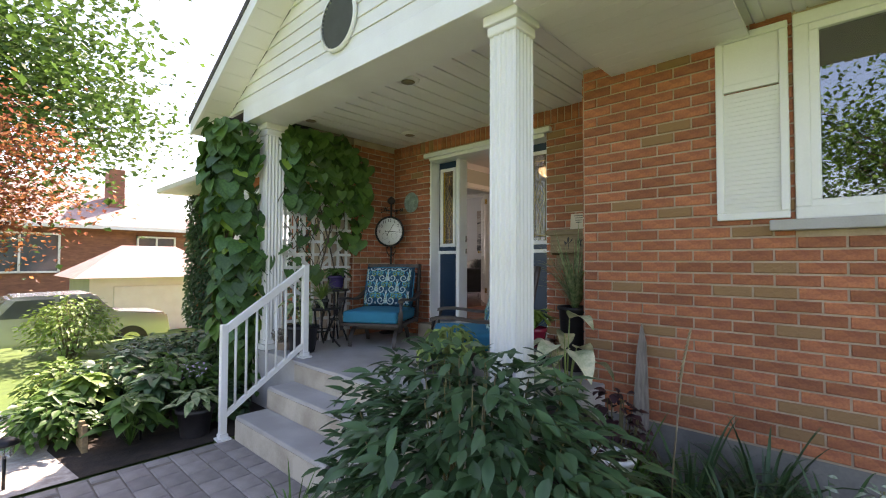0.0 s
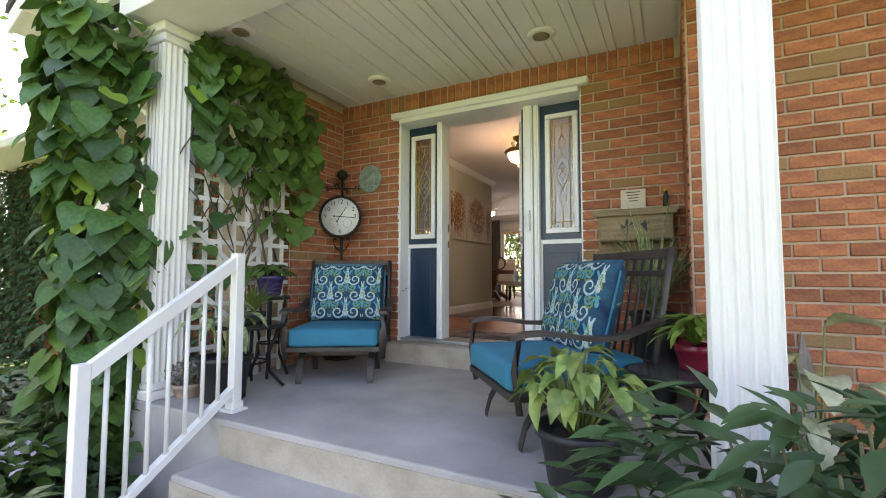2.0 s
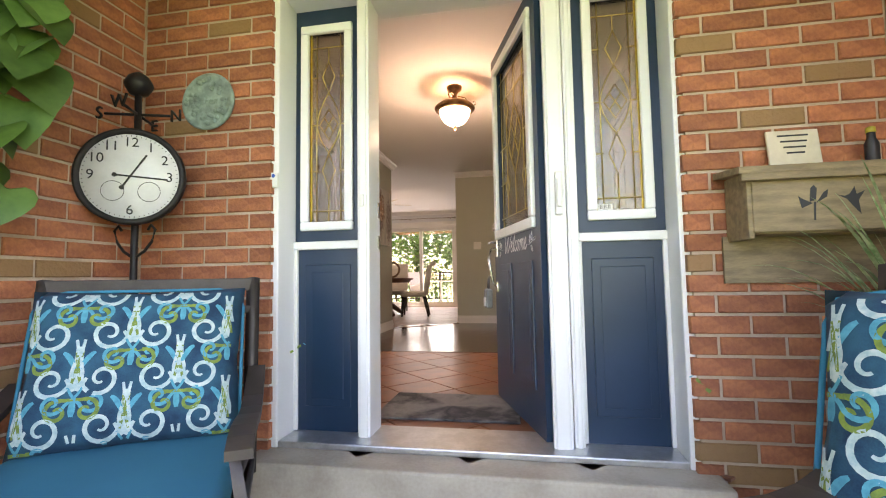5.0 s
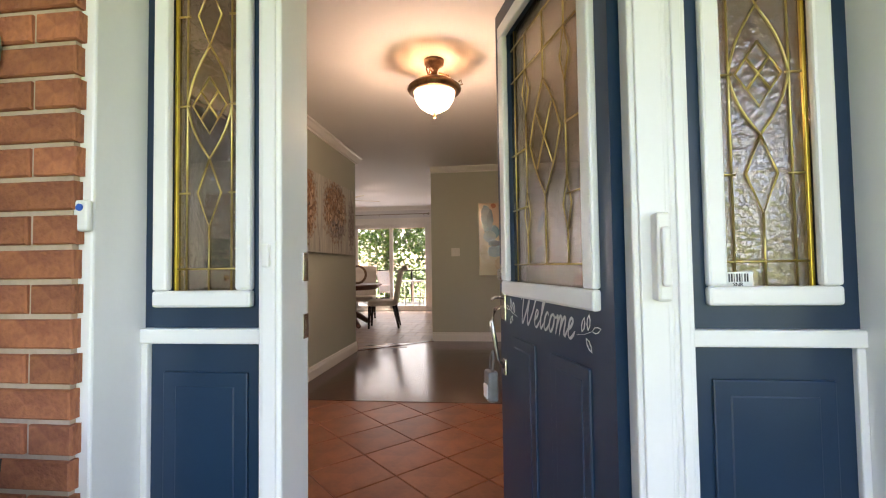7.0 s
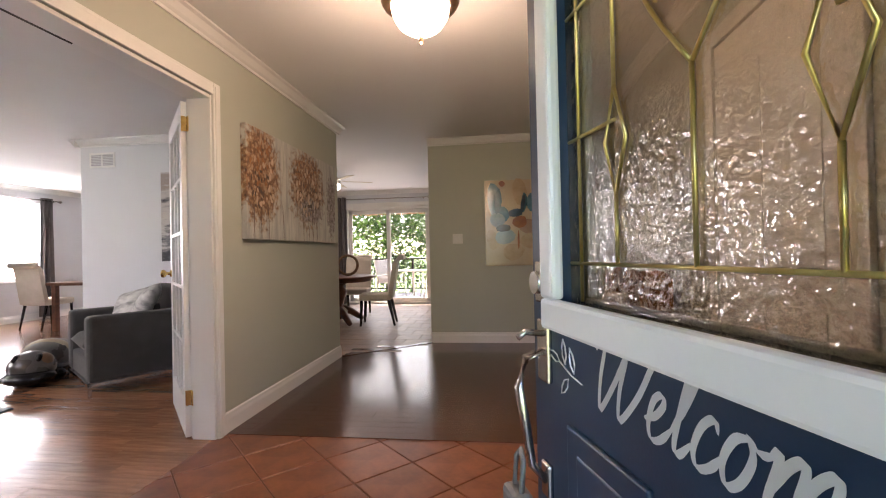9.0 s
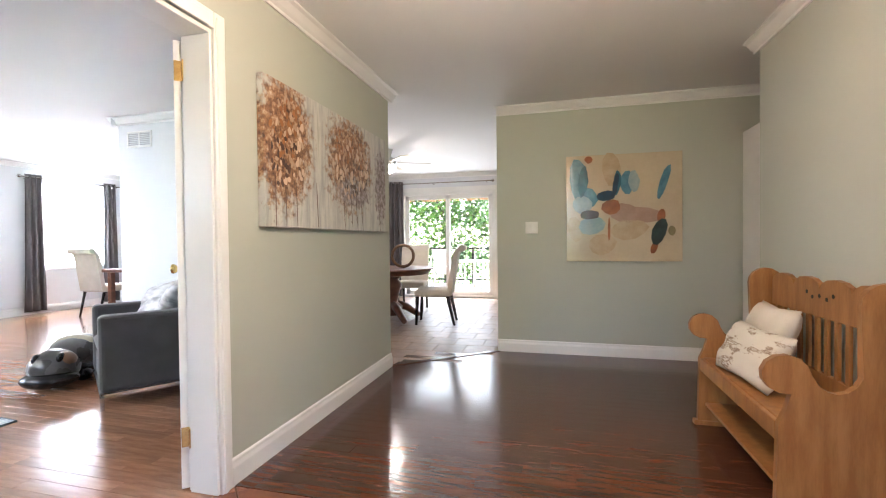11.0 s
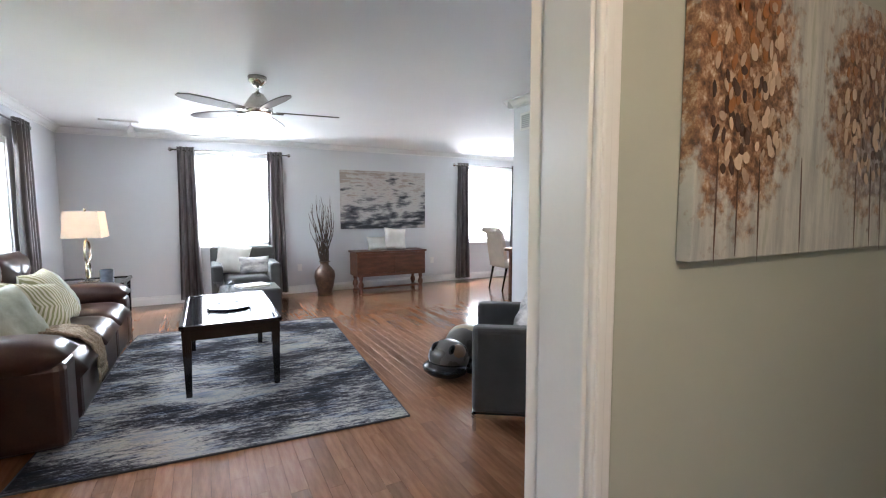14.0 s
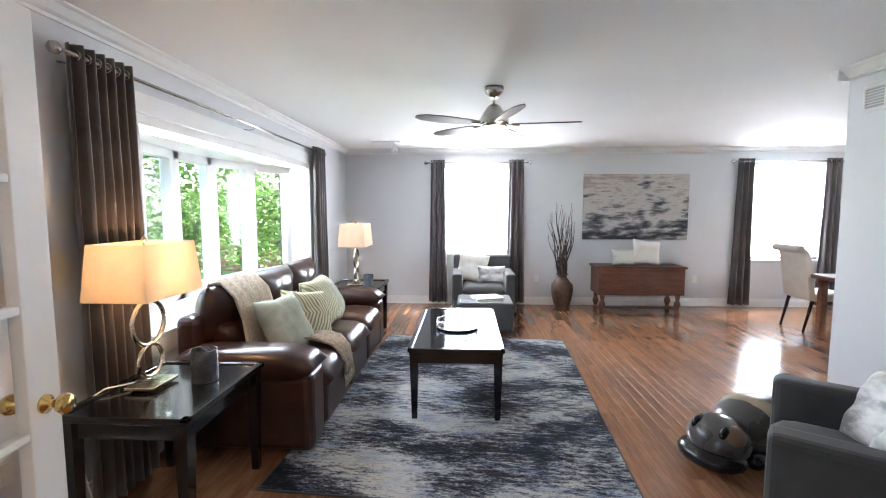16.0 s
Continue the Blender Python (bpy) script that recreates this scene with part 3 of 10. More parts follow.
for y0, y1, s in ((2.75, 8.2, 1), (8.2, 14.5, -1)):
    za, zb = (2.42, 5.06) if s > 0 else (5.06, 2.42)
    v = [b.verts.new(p) for p in ((-11.6, y0, za), (-0.4, y0, za), (-0.4, y1, zb), (-11.6, y1, zb), (-11.6, y0, za + 0.1), (-0.4, y0, za + 0.1), (-0.4, y1, zb + 0.1), (-11.6, y1, zb + 0.1))]
    for f in ((0, 1, 2, 3), (4, 5, 6, 7), (0, 1, 5, 4), (1, 2, 6, 5), (2, 3, 7, 6), (3, 0, 4, 7)):
        b.faces.new([v[i] for i in f])
structure("roof_main", b, SHINGLE, "dark asphalt shingle main roof", "roof")

APX, APZ, GY, EAVE = -2.2, 3.70, 1.30, 2.38
b = bmesh.new()
for s in (-1, 1):
    xe = APX + s * 2.60
    v = [b.verts.new(p) for p in ((xe, GY, EAVE - 0.02), (APX, GY, APZ), (APX, 6.0, APZ), (xe, 6.0, EAVE - 0.02), (xe, GY, EAVE + 0.04), (APX, GY, APZ + 0.06), (APX, 6.0, APZ + 0.06), (xe, 6.0, EAVE + 0.04))]
    for f in ((0, 1, 2, 3), (4, 5, 6, 7), (0, 1, 5, 4), (1, 2, 6, 5), (2, 3, 7, 6), (3, 0, 4, 7)):
        b.faces.new([v[i] for i in f])
structure("roof_gable", b, SHINGLE, "dark shingle roof over the porch gable", "roof")
b = bmesh.new()
for s in (-1, 1):
    xe = APX + s * 2.57
    for (x0, z0, x1, z1) in ((xe, EAVE - 0.16, APX, APZ - 0.14),):
        v = [b.verts.new(p) for p in ((x0, GY + 0.01, z0), (x1, GY + 0.01, z1), (x1, GY + 0.01, z1 + 0.14), (x0, GY + 0.01, z0 + 0.14), (x0, GY + 0.035, z0), (x1, GY + 0.035, z1), (x1, GY + 0.035, z1 + 0.14), (x0, GY + 0.035, z0 + 0.14))]
        for f in ((0, 1, 2, 3), (4, 5, 6, 7), (0, 1, 5, 4), (1, 2, 6, 5), (2, 3, 7, 6), (3, 0, 4, 7)):
            b.faces.new([v[i] for i in f])
structure("trim_rake", b, WHITE, "white painted rake boards of the gable", "trim")
# rake soffit in short panels
b = bmesh.new()
n = 14
for s in (-1, 1):
    for i in range(n):
        a0, a1 = i / n, (i + 0.97) / n
        p = [(APX + s * 2.57 * (1 - a), EAVE - 0.14 + (APZ - EAVE) * a - 0.005) for a in (a0, a1)]
        v = [b.verts.new((x, y, z + dz)) for dz in (0, 0.012) for (x, z), y in ((p[0], GY + 0.03), (p[1], GY + 0.03), (p[1], 1.60), (p[0], 1.60))]
        for f in ((0, 1, 2, 3), (4, 5, 6, 7), (0, 1, 5, 4), (1, 2, 6, 5), (2, 3, 7, 6), (3, 0, 4, 7)):
            b.faces.new([v[i] for i in f])
    xe = APX + s * 2.57
    for k in range(16):
        box(b, min(xe, xe - s * 0.9), max(xe, xe - s * 0.9), 1.62 + k * 0.13, 1.62 + k * 0.13 + 0.125, EAVE - 0.165, EAVE - 0.15)
structure("ceiling_rake", b, SOFFIT, "cream vinyl panels under the roof overhang", "ceiling")
# gable siding boards
b = bmesh.new()
z = 2.42
while z < APZ - 0.2:
    half = (APZ - 0.14 - z) / ((APZ - EAVE) / 2.57)
    half2 = max(0.0, (APZ - 0.14 - z - 0.115) / ((APZ - EAVE) / 2.57))
    v = [b.verts.new(p) for p in ((APX - half, 1.60, z), (APX + half, 1.60, z), (APX + half2, 1.612, z + 0.118), (APX - half2, 1.612, z + 0.118), (APX - half, 1.64, z), (APX + half, 1.64, z), (APX + half2, 1.64, z + 0.118), (APX - half2, 1.64, z + 0.118))]
    for f in ((0, 1, 2, 3), (4, 5, 6, 7), (0, 1, 5, 4), (1, 2, 6, 5), (2, 3, 7, 6), (3, 0, 4, 7)):
        b.faces.new([v[i] for i in f])
    z += 0.12
structure("wall_gable", b, VINYL, "white horizontal vinyl siding of the gable", "siding")
b = bmesh.new()
rbox(b, -3.98, -0.50, 1.585, 1.97, 2.255, 2.42, 0.006)
structure("trim_beam", b, WHITE, "white porch beam on two columns", "beam")

# porch slab and steps
b = bmesh.new()
rbox(b, -3.98, -0.60, 1.72, 3.645, GZ - 0.1, PZ, 0.012)
structure("floor_porch", b, CONCRETE, "grey broom-finished concrete porch floor", "porch")
for k, (y0, z) in enumerate(((1.46, -0.36), (1.18, -0.55))):
    b = bmesh.new()
    rbox(b, -3.06, -1.05, y0, 1.73 - 0.27 * k, GZ - 0.1, z, 0.012)
    structure("step_%d" % (k + 1), b, CONCRETE, "worn grey concrete step", "step")
b = bmesh.new()
for y0, z0, z1 in ((1.714, -0.36, -0.20), (1.454, -0.55, -0.39), (1.174, GZ, -0.58)):
    box(b, -3.058, -1.052, y0, y0 + 0.01, z0, z1)
structure("trim_risers", b, CONCRETE_EDGE, "stained cream concrete risers", "step")
b = bmesh.new()
rbox(b, -3.24, -1.40, 3.50, 3.80, PZ - 0.05, 0.0, 0.012)
structure("step_door", b, CONCRETE_EDGE, "low concrete step under the front door", "step")

# floors inside: bases under the pieces
b = bmesh.new()
box(b, -4.1, -1.1, 3.80, 6.2, -0.2, -0.006)
structure("floor_foyer", b, GROUT_D, "terracotta tiled entrance floor", "floor")
b = bmesh.new()
box(b, -4.1, 1.3, 6.2, 9.0, -0.2, -0.006)
structure("floor_hall", b, DARK_GAP, "dark glossy hardwood hall floor", "floor")
b = bmesh.new()
box(b, -10.95, -4.1, 3.5, 13.05, -0.2, -0.006)
structure("floor_living", b, DARK_GAP, "warm brown hardwood living room floor", "floor")
b = bmesh.new()
box(b, -7.0, -2.3, 8.3, 13.1, -0.19, -0.004)
structure("floor_kitchen", b, GROUT, "beige tiled kitchen floor", "floor")

# crown moulding and baseboards
def crown(name, *runs):
    bb = bmesh.new()
    for p, q, s in runs:
        moulding(bb, CROWN, (*p, CH), (*q, CH), (*s, 0))
    structure(name, bb, TRIM, "white crown moulding", "trim")


def base(name, *runs):
    bb = bmesh.new()
    for p, q, s in runs:
        moulding(bb, BASE, (*p, 0), (*q, 0), (*s, 0))
    structure(name, bb, TRIM, "white profiled baseboard", "baseboard")


crown("trim_crown_foyer", ((-4.0, 3.95), (-4.0, 8.27), (1, 0)), ((-3.14, 8.96), (1.2, 8.96), (0, -1)), ((-1.24, 3.95), (-1.24, 7.97), (-1, 0)), ((-4.0, 3.95), (-1.24, 3.95), (0, 1)))
crown("trim_crown_living", ((-10.83, 3.70), (-4.145, 3.70), (0, 1)), ((-10.83, 3.70), (-10.83, 13.0), (1, 0)), ((-7.09, 8.18), (-4.145, 8.18), (0, -1)), ((-7.02, 8.1), (-7.02, 13.0), (-1, 0)), ((-4.145, 3.70), (-4.145, 8.18), (-1, 0)))
crown("trim_crown_kitchen", ((-6.9, 13.0), (-2.42, 13.0), (0, -1)))
base("baseboard_foyer", ((-4.0, 6.19), (-4.0, 8.2), (1, 0)), ((-3.14, 8.96), (1.2, 8.96), (0, -1)), ((-1.24, 6.10), (-1.24, 7.9), (-1, 0)), ((-4.0, 8.2), (-4.13, 8.2), (0, 1)))
base("baseboard_living", ((-10.83, 3.70), (-4.145, 3.70), (0, 1)), ((-10.83, 3.70), (-10.83, 13.0), (1, 0)), ((-7.02, 8.18), (-4.145, 8.18), (0, -1)), ((-7.02, 8.18), (-7.02, 13.0), (-1, 0)))

# ---- writing ----
def lettering(bm, s, size, m, shear=0.0, depth=0.001, align="CENTER"):
    c = bpy.data.curves.new("letters", "FONT")
    c.body, c.size, c.shear, c.extrude, c.align_x, c.align_y = s, size, shear, depth, align, "CENTER"
    c.resolution_u = 3
    ob = bpy.data.objects.new("letters", c)
    me = bpy.data.meshes.new_from_object(ob)
    t = bmesh.new()
    t.from_mesh(me)
    join(bm, t, m)
    bpy.data.objects.remove(ob)
    bpy.data.curves.remove(c)
    bpy.data.meshes.remove(me)


FACE_S = pose(0, 0, 0, 90)      # lies letters up, read from the south


def spline(pts, per=6):
    """A smooth line through the points."""
    out = []
    for k in range(len(pts) - 1):
        a, b_, c, d = (Vector(pts[max(0, min(len(pts) - 1, q))]) for q in (k - 1, k, k + 1, k + 2))
        for i in range(per):
            f = i / per
            out.append(0.5 * (2 * b_ + (c - a) * f + (2 * a - 5 * b_ + 4 * c - d) * f * f + (3 * b_ - a - 3 * c + d) * f ** 3))
    out.append(Vector(pts[-1]))
    return out


SMALL_E = ((0.0, 0.38), (0.28, 0.52), (0.46, 0.82), (0.36, 1.0), (0.16, 0.82), (0.12, 0.34), (0.28, 0.02), (0.54, 0.10), (0.76, 0.40))
WELCOME = [((0.0, 1.40), (0.18, 1.62), (0.36, 1.45), (0.36, 0.8), (0.48, 0.05), (0.62, 0.05), (0.95, 0.75), (1.22, 1.45), (1.18, 0.7), (1.28, 0.05), (1.45, 0.06), (1.85, 0.75), (2.12, 1.55), (2.30, 1.68)),
           tuple((x + 2.15, z) for x, z in SMALL_E),
           ((2.91, 0.40), (3.16, 1.05), (3.30, 1.70), (3.20, 1.90), (3.08, 1.45), (3.04, 0.3), (3.18, 0.02), (3.44, 0.35)),
           ((3.92, 0.80), (3.80, 1.0), (3.58, 0.78), (3.50, 0.32), (3.66, 0.02), (3.92, 0.14), (4.10, 0.42)),
           ((4.50, 0.96), (4.24, 0.84), (4.12, 0.40), (4.28, 0.02), (4.52, 0.20), (4.62, 0.66), (4.48, 0.96), (4.68, 0.80), (4.90, 0.86)),
           ((4.86, 0.84), (4.98, 0.95), (4.98, 0.5), (4.94, 0.0)), ((4.96, 0.25), (5.12, 0.78), (5.32, 0.98), (5.38, 0.70), (5.34, 0.0)),
           ((5.36, 0.25), (5.54, 0.78), (5.74, 0.98), (5.80, 0.70), (5.78, 0.18), (5.90, 0.02), (6.10, 0.38)),
           tuple((x + 6.06, z) for x, z in SMALL_E)]


def script_word(bm, strokes_, unit, m, nib, slant=0.30):
    """Brush lettering: each stroke drawn with a broad nib held aslant."""
    wide = max(x for st in strokes_ for x, z in st)
    nx, nz = nib * 0.80 / 2, nib * -0.45 / 2
    for st in strokes_:
        line = [((q.x - wide / 2 + slant * q.y) * unit, q.y * unit) for q in spline([Vector((x, z)) for x, z in st])]
        last = None
        for k, (x, z) in enumerate(line):
            e = 0.35 + 0.65 * min(1.0, k / 4, (len(line) - 1 - k) / 4)
            w = nib * 0.16
            r = [bm.verts.new(m @ Vector(c)) for c in ((x - nx * e, z - nz * e + w, 0), (x + nx * e, z + nz * e + w, 0), (x + nx * e, z + nz * e - w, 0), (x - nx * e, z - nz * e - w, 0))]
            bm.faces.new(r)
            if last:
                for i in range(4):
                    bm.faces.new((last[i], last[(i + 1) % 4], r[(i + 1) % 4], r[i]))
            last = r


# ---- entrance: frame, sidelights, door ----
def cames(bm, x0, x1, z0, z1, y, wide):
    """Leaded lines in a pane."""
    cx, w, h = (x0 + x1) / 2, x1 - x0, z1 - z0
    r = 0.0028
    def line(*pts):
        tube(bm, [(x0 + u * w, y, z0 + v * h) for u, v in pts], r, 6)
    def arc(u0, v0, u1, v1, bow, n=8):
        pts = []
        for i in range(n + 1):
            t = i / n
            pts.append((u0 + (u1 - u0) * t + bow * math.sin(math.pi * t), v0 + (v1 - v0) * t))
        line(*pts)
    a = 0.06 if wide else 0.16
    for u in (a, 1 - a):
        line((u, 0), (u, 1))
    line((0, 0.065), (1, 0.065))
    line((0, 0.935), (1, 0.935))
    if wide:
        for u in (0.24, 0.76):
            line((u, 0.935), (u, 0.80))
            line((u, 0.80), (u - 0.05, 0.715), (u, 0.63), (u + 0.05, 0.715), (u, 0.80))
            line((u, 0.33), (u - 0.045, 0.25), (u, 0.17), (u + 0.045, 0.25), (u, 0.33))
            line((u, 0.17), (u, 0.065))
            line((u, 0.63), (u, 0.33))
        line((0.5, 0.70), (0.5, 0.935))
        arc(0.5, 0.70, 0.30, 0.50, -0.02)
        arc(0.5, 0.70, 0.70, 0.50, 0.02)
        arc(0.30, 0.50, 0.5, 0.30, -0.02)
        arc(0.70, 0.50, 0.5, 0.30, 0.02)
        line((0.5, 0.30), (0.5, 0.065))
        line((0.40, 0.60), (0.60, 0.40))
        line((0.60, 0.60), (0.40, 0.40))
        for v in (0.80, 0.50, 0.28):
            line((0, v), (0.24, v))
            line((0.76, v), (1, v))
        line((0.24, 0.80), (0.76, 0.80))
    else:
        line((0.5, 0.935), (0.5, 0.86))
        line((0.5, 0.86), (0.32, 0.775), (0.5, 0.69), (0.68, 0.775), (0.5, 0.86))
        arc(0.5, 0.69, 0.16, 0.52, -0.06)
        arc(0.5, 0.69, 0.84, 0.52, 0.06)
        line((0.5, 0.60), (0.24, 0.52), (0.5, 0.44), (0.76, 0.52), (0.5, 0.60))
        arc(0.16, 0.52, 0.5, 0.37, -0.06)
        arc(0.84, 0.52, 0.5, 0.37, 0.06)
        line((0.37, 0.56), (0.63, 0.48))
        line((0.63, 0.56), (0.37, 0.48))
        line((0.5, 0.37), (0.32, 0.275), (0.5, 0.18), (0.68, 0.275), (0.5, 0.37))
        line((0.5, 0.18), (0.5, 0))
        for v in (0.775, 0.52, 0.275):
            line((0, v), (0.2, v))
            line((0.8, v), (1, v))


def raised_panel(bm, x0, x1, z0, z1, y):
    """A moulded panel that stands out of a door towards -y."""
    for a, d in ((0.0, 0.008), (0.018, 0.002), (0.034, 0.010)):
        rbox(bm, x0 + a, x1 - a, y - d, y + 0.002, z0 + a, z1 - a, 0.004)


def glazed_frame(bm, x0, x1, z0, z1, y0, y1, w=0.042):
    for a in ((x0, x1, z0, z0 + w), (x0, x1, z1 - w, z1), (x0, x0 + w, z0 + w, z1 - w), (x1 - w, x1, z0 + w, z1 - w)):
        rbox(bm, a[0], a[1], y0, y1, a[2], a[3], 0.007)


door_1 = thing("door_frame_entrance", "white wooden entrance frame with two glazed sidelights", "door frame", kind="structure")
b = bmesh.new()
for a in ((-3.215, -3.165, 3.655, 3.955, 0.0, 2.12), (-1.495, -1.445, 3.655, 3.955, 0.0, 2.12)):
    rbox(b, *a, 0.006)
rbox(b, -3.235, -1.415, 3.575, 3.66, 2.10, 2.155, 0.01)
rbox(b, -3.165, -1.495, 3.61, 3.955, 2.06, 2.105, 0.006)
part("casing", b, TRIM, door_1)
for x0, x1, y0, y1 in ((-2.83, -2.772, 3.755, 3.91), (-1.982, -1.902, 3.732, 3.795), (-1.898, -1.853, 3.752, 3.88)):
    b = bmesh.new()
    rbox(b, x0, x1, y0, y1, 0.0, 2.065, 0.006)
    rbox(b, x0 + 0.012, x1 - 0.012, y0 - 0.008, y0 + 0.005, 0.02, 2.06, 0.004)
    part("post", b, TRIM, door_1)
b = bmesh.new()
rbox(b, -3.165, -1.495, 3.66, 3.93, 0.0, 0.028, 0.006)
part("threshold", b, mat("aluminium", (0.62, 0.62, 0.62), (0.5, 0.5, 0.5), 20, 0.35, 0.8), door_1)
for x0, x1, gx0, gx1 in ((-3.165, -2.828, -3.133, -2.868), (-1.855, -1.495, -1.808, -1.535)):
    b = bmesh.new()
    solid_wall(b, "x", x0, x1, 3.81, 3.855, 0.028, 2.06, [(gx0 + 0.03, gx1 - 0.03, 0.985, 1.945)])
    raised_panel(b, x0 + 0.055, x1 - 0.055, 0.14, 0.80, 3.81)
    sl = part("sidelight", b, NAVY, door_1, "navy painted sidelight panel")
    b = bmesh.new()
    rbox(b, x0, x1, 3.788, 3.815, 0.872, 0.91, 0.005)
    for e in (x0, x1 - 0.018):
        rbox(b, e, e + 0.018, 3.795, 3.815, 0.03, 0.872, 0.004)
    part("rail", b, TRIM, sl, "white painted rail")
    b = bmesh.new()
    glazed_frame(b, gx0, gx1, 0.962, 1.975, 3.788, 3.812)
    part("glass_frame", b, TRIM, sl, "white glazing frame")
    b = bmesh.new()
    box(b, gx0 + 0.031, gx1 - 0.031, 3.827, 3.833, 0.986, 1.944)
    part("pane", b, DOOR_GLASS, sl, "textured leaded glass")
    for e in (gx0 + 0.036, gx1 - 0.048):
        b = bmesh.new()
        rbox(b, e + 0.002, e + 0.010, 3.818, 3.828, 0.986, 1.944, 0.002)
        part("bead", b, YELLOW_BEAD, sl, "yellow brass glazing bead")
    b = bmesh.new()
    cames(b, gx0 + 0.042, gx1 - 0.042, 0.997, 1.933, 3.823, False)
    part("leading", b, CAME, sl, "brass leading lines")
b = bmesh.new()
box(b, -1.765, -1.70, 3.8205, 3.8225, 1.0, 1.035)
sticker = part("sticker", b, PLASTIC_W, door_1, "small white barcode sticker")
b = bmesh.new()
for k in range(9):
    box(b, -1.757 + k * 0.0055, -1.757 + k * 0.0055 + (0.003 if k % 3 else 0.0015), 3.8195, 3.8205, 1.013, 1.031)
lettering(b, "SNR", 0.012, Matrix.Translation((-1.732, 3.820, 1.0065)) @ FACE_S)
part("print", b, INK, sticker)
b = bmesh.new()
rbox(b, -1.948, -1.918, 3.69, 3.728, 0.98, 1.16, 0.006)
rbox(b, -1.942, -1.924, 3.675, 3.692, 1.01, 1.13, 0.006)
part("pull_handle", b, PLASTIC_W, door_1, "white screen door handle")
b = bmesh.new()
rbox(b, -2.812, -2.794, 3.735, 3.752, 1.06, 1.115, 0.004)
part("strike", b, PLASTIC_W, door_1)
for z0, z1 in ((1.022, 1.098), (0.872, 0.936)):
    b = bmesh.new()
    rbox(b, -2.773, -2.769, 3.874, 3.904, z0, z1, 0.001)
    rbox(b, -2.7705, -2.7685, 3.882, 3.896, z0 + 0.015, z1 - 0.02, 0.0005)
    part("strike_plate", b, NICKEL, door_1, "worn steel strike plate")
bell = thing("doorbell", "small white doorbell with a blue button", "doorbell", (-3.180, 3.655, 1.18))
b = bmesh.new()
rbox(b, -0.018, 0.018, -0.018, 0.0, -0.035, 0.035, 0.006)
part("body", b, PLASTIC_W, bell)
b = bmesh.new()
cyl(b, (0, -0.018, 0.018), (0, -0.021, 0.018), 0.008)
part("button", b, mat("blue_button", (0.03, 0.12, 0.5), None, 10, 0.3), bell, "blue button")

door_2 = thing("front_door", "navy front door with leaded glass, standing open", "door", (-1.965, 3.80, 0.0), -72)
W0, W1 = -0.785, -0.002
b = bmesh.new()
solid_wall(b, "x", W0, W1, -0.045, 0.0, 0.032, 2.055, [(W0 + 0.115, W1 - 0.088, 0.99, 1.925)])
for x0, x1 in ((W0 + 0.14, W0 + 0.345), (W0 + 0.46, W0 + 0.68)):
    raised_panel(b, x0, x1, 0.22, 0.80, -0.045)
body = part("leaf", b, NAVY, door_2)
b = bmesh.new()
glazed_frame(b, W0 + 0.075, W1 - 0.052, 0.945, 1.968, -0.066, -0.043, 0.052)
glazed_frame(b, W0 + 0.075, W1 - 0.052, 0.945, 1.968, -0.002, 0.018, 0.052)
part("glass_frame", b, TRIM, door_2, "white glazing frame")
b = bmesh.new()
box(b, W0 + 0.116, W1 - 0.089, -0.026, -0.019, 0.991, 1.924)
part("pane", b, DOOR_GLASS, door_2, "textured leaded glass")
b = bmesh.new()
cames(b, W0 + 0.128, W1 - 0.105, 0.998, 1.915, -0.030, True)
part("leading", b, CAME, door_2, "brass leading lines")
b = bmesh.new()
script_word(b, WELCOME, 0.0575, Matrix.Translation((W0 + 0.40, -0.0468, 0.858)) @ FACE_S, 0.0085)
for s in (-1, 1):
    o = W0 + 0.40 + s * 0.215
    tube(b, [(o, -0.047, 0.875), (o + s * 0.035, -0.047, 0.880), (o + s * 0.075, -0.047, 0.893)], 0.0018, 6, flat=0.3)
    for k, (u, v, a) in enumerate(((0.025, 0.885, 70), (0.045, 0.872, -50), (0.055, 0.893, 80), (0.075, 0.893, 15))):
        c, q = math.cos(math.radians(a)), math.sin(math.radians(a))
        ring = [(o + s * (u + c * f - q * g), -0.047, v + q * f + c * g) for f, g in ((0.0, 0.0), (0.013, 0.007), (0.028, 0.006), (0.040, 0.0), (0.028, -0.006), (0.013, -0.007))]
        tube(b, ring, 0.0014, 5, True)
part("lettering", b, WHITE_INK, door_2, "white script lettering")
b = bmesh.new()
rbox(b, W0 + 0.028, W0 + 0.082, -0.055, -0.044, 0.985, 1.06, 0.004)
cyl(b, (W0 + 0.055, -0.055, 1.022), (W0 + 0.055, -0.068, 1.022), 0.02)
part("deadbolt", b, NICKEL, door_2, "satin nickel deadbolt")
b = bmesh.new()
rbox(b, W0 + 0.032, W0 + 0.078, -0.055, -0.044, 0.845, 0.955, 0.004)
rbox(b, W0 + 0.038, W0 + 0.072, -0.055, -0.044, 0.64, 0.70, 0.004)
tube(b, [(W0 + 0.055, -0.05, 0.90), (W0 + 0.055, -0.085, 0.89), (W0 + 0.055, -0.10, 0.84), (W0 + 0.055, -0.088, 0.77), (W0 + 0.055, -0.078, 0.70), (W0 + 0.055, -0.05, 0.665)], [0.006, 0.008, 0.009, 0.009, 0.008, 0.006], 8)
tube(b, [(W0 + 0.055, -0.05, 0.93), (W0 + 0.055, -0.085, 0.935), (W0 + 0.055, -0.10, 0.925)], 0.006, 8)
part("handle", b, NICKEL, door_2, "satin nickel grip handle")
b = bmesh.new()
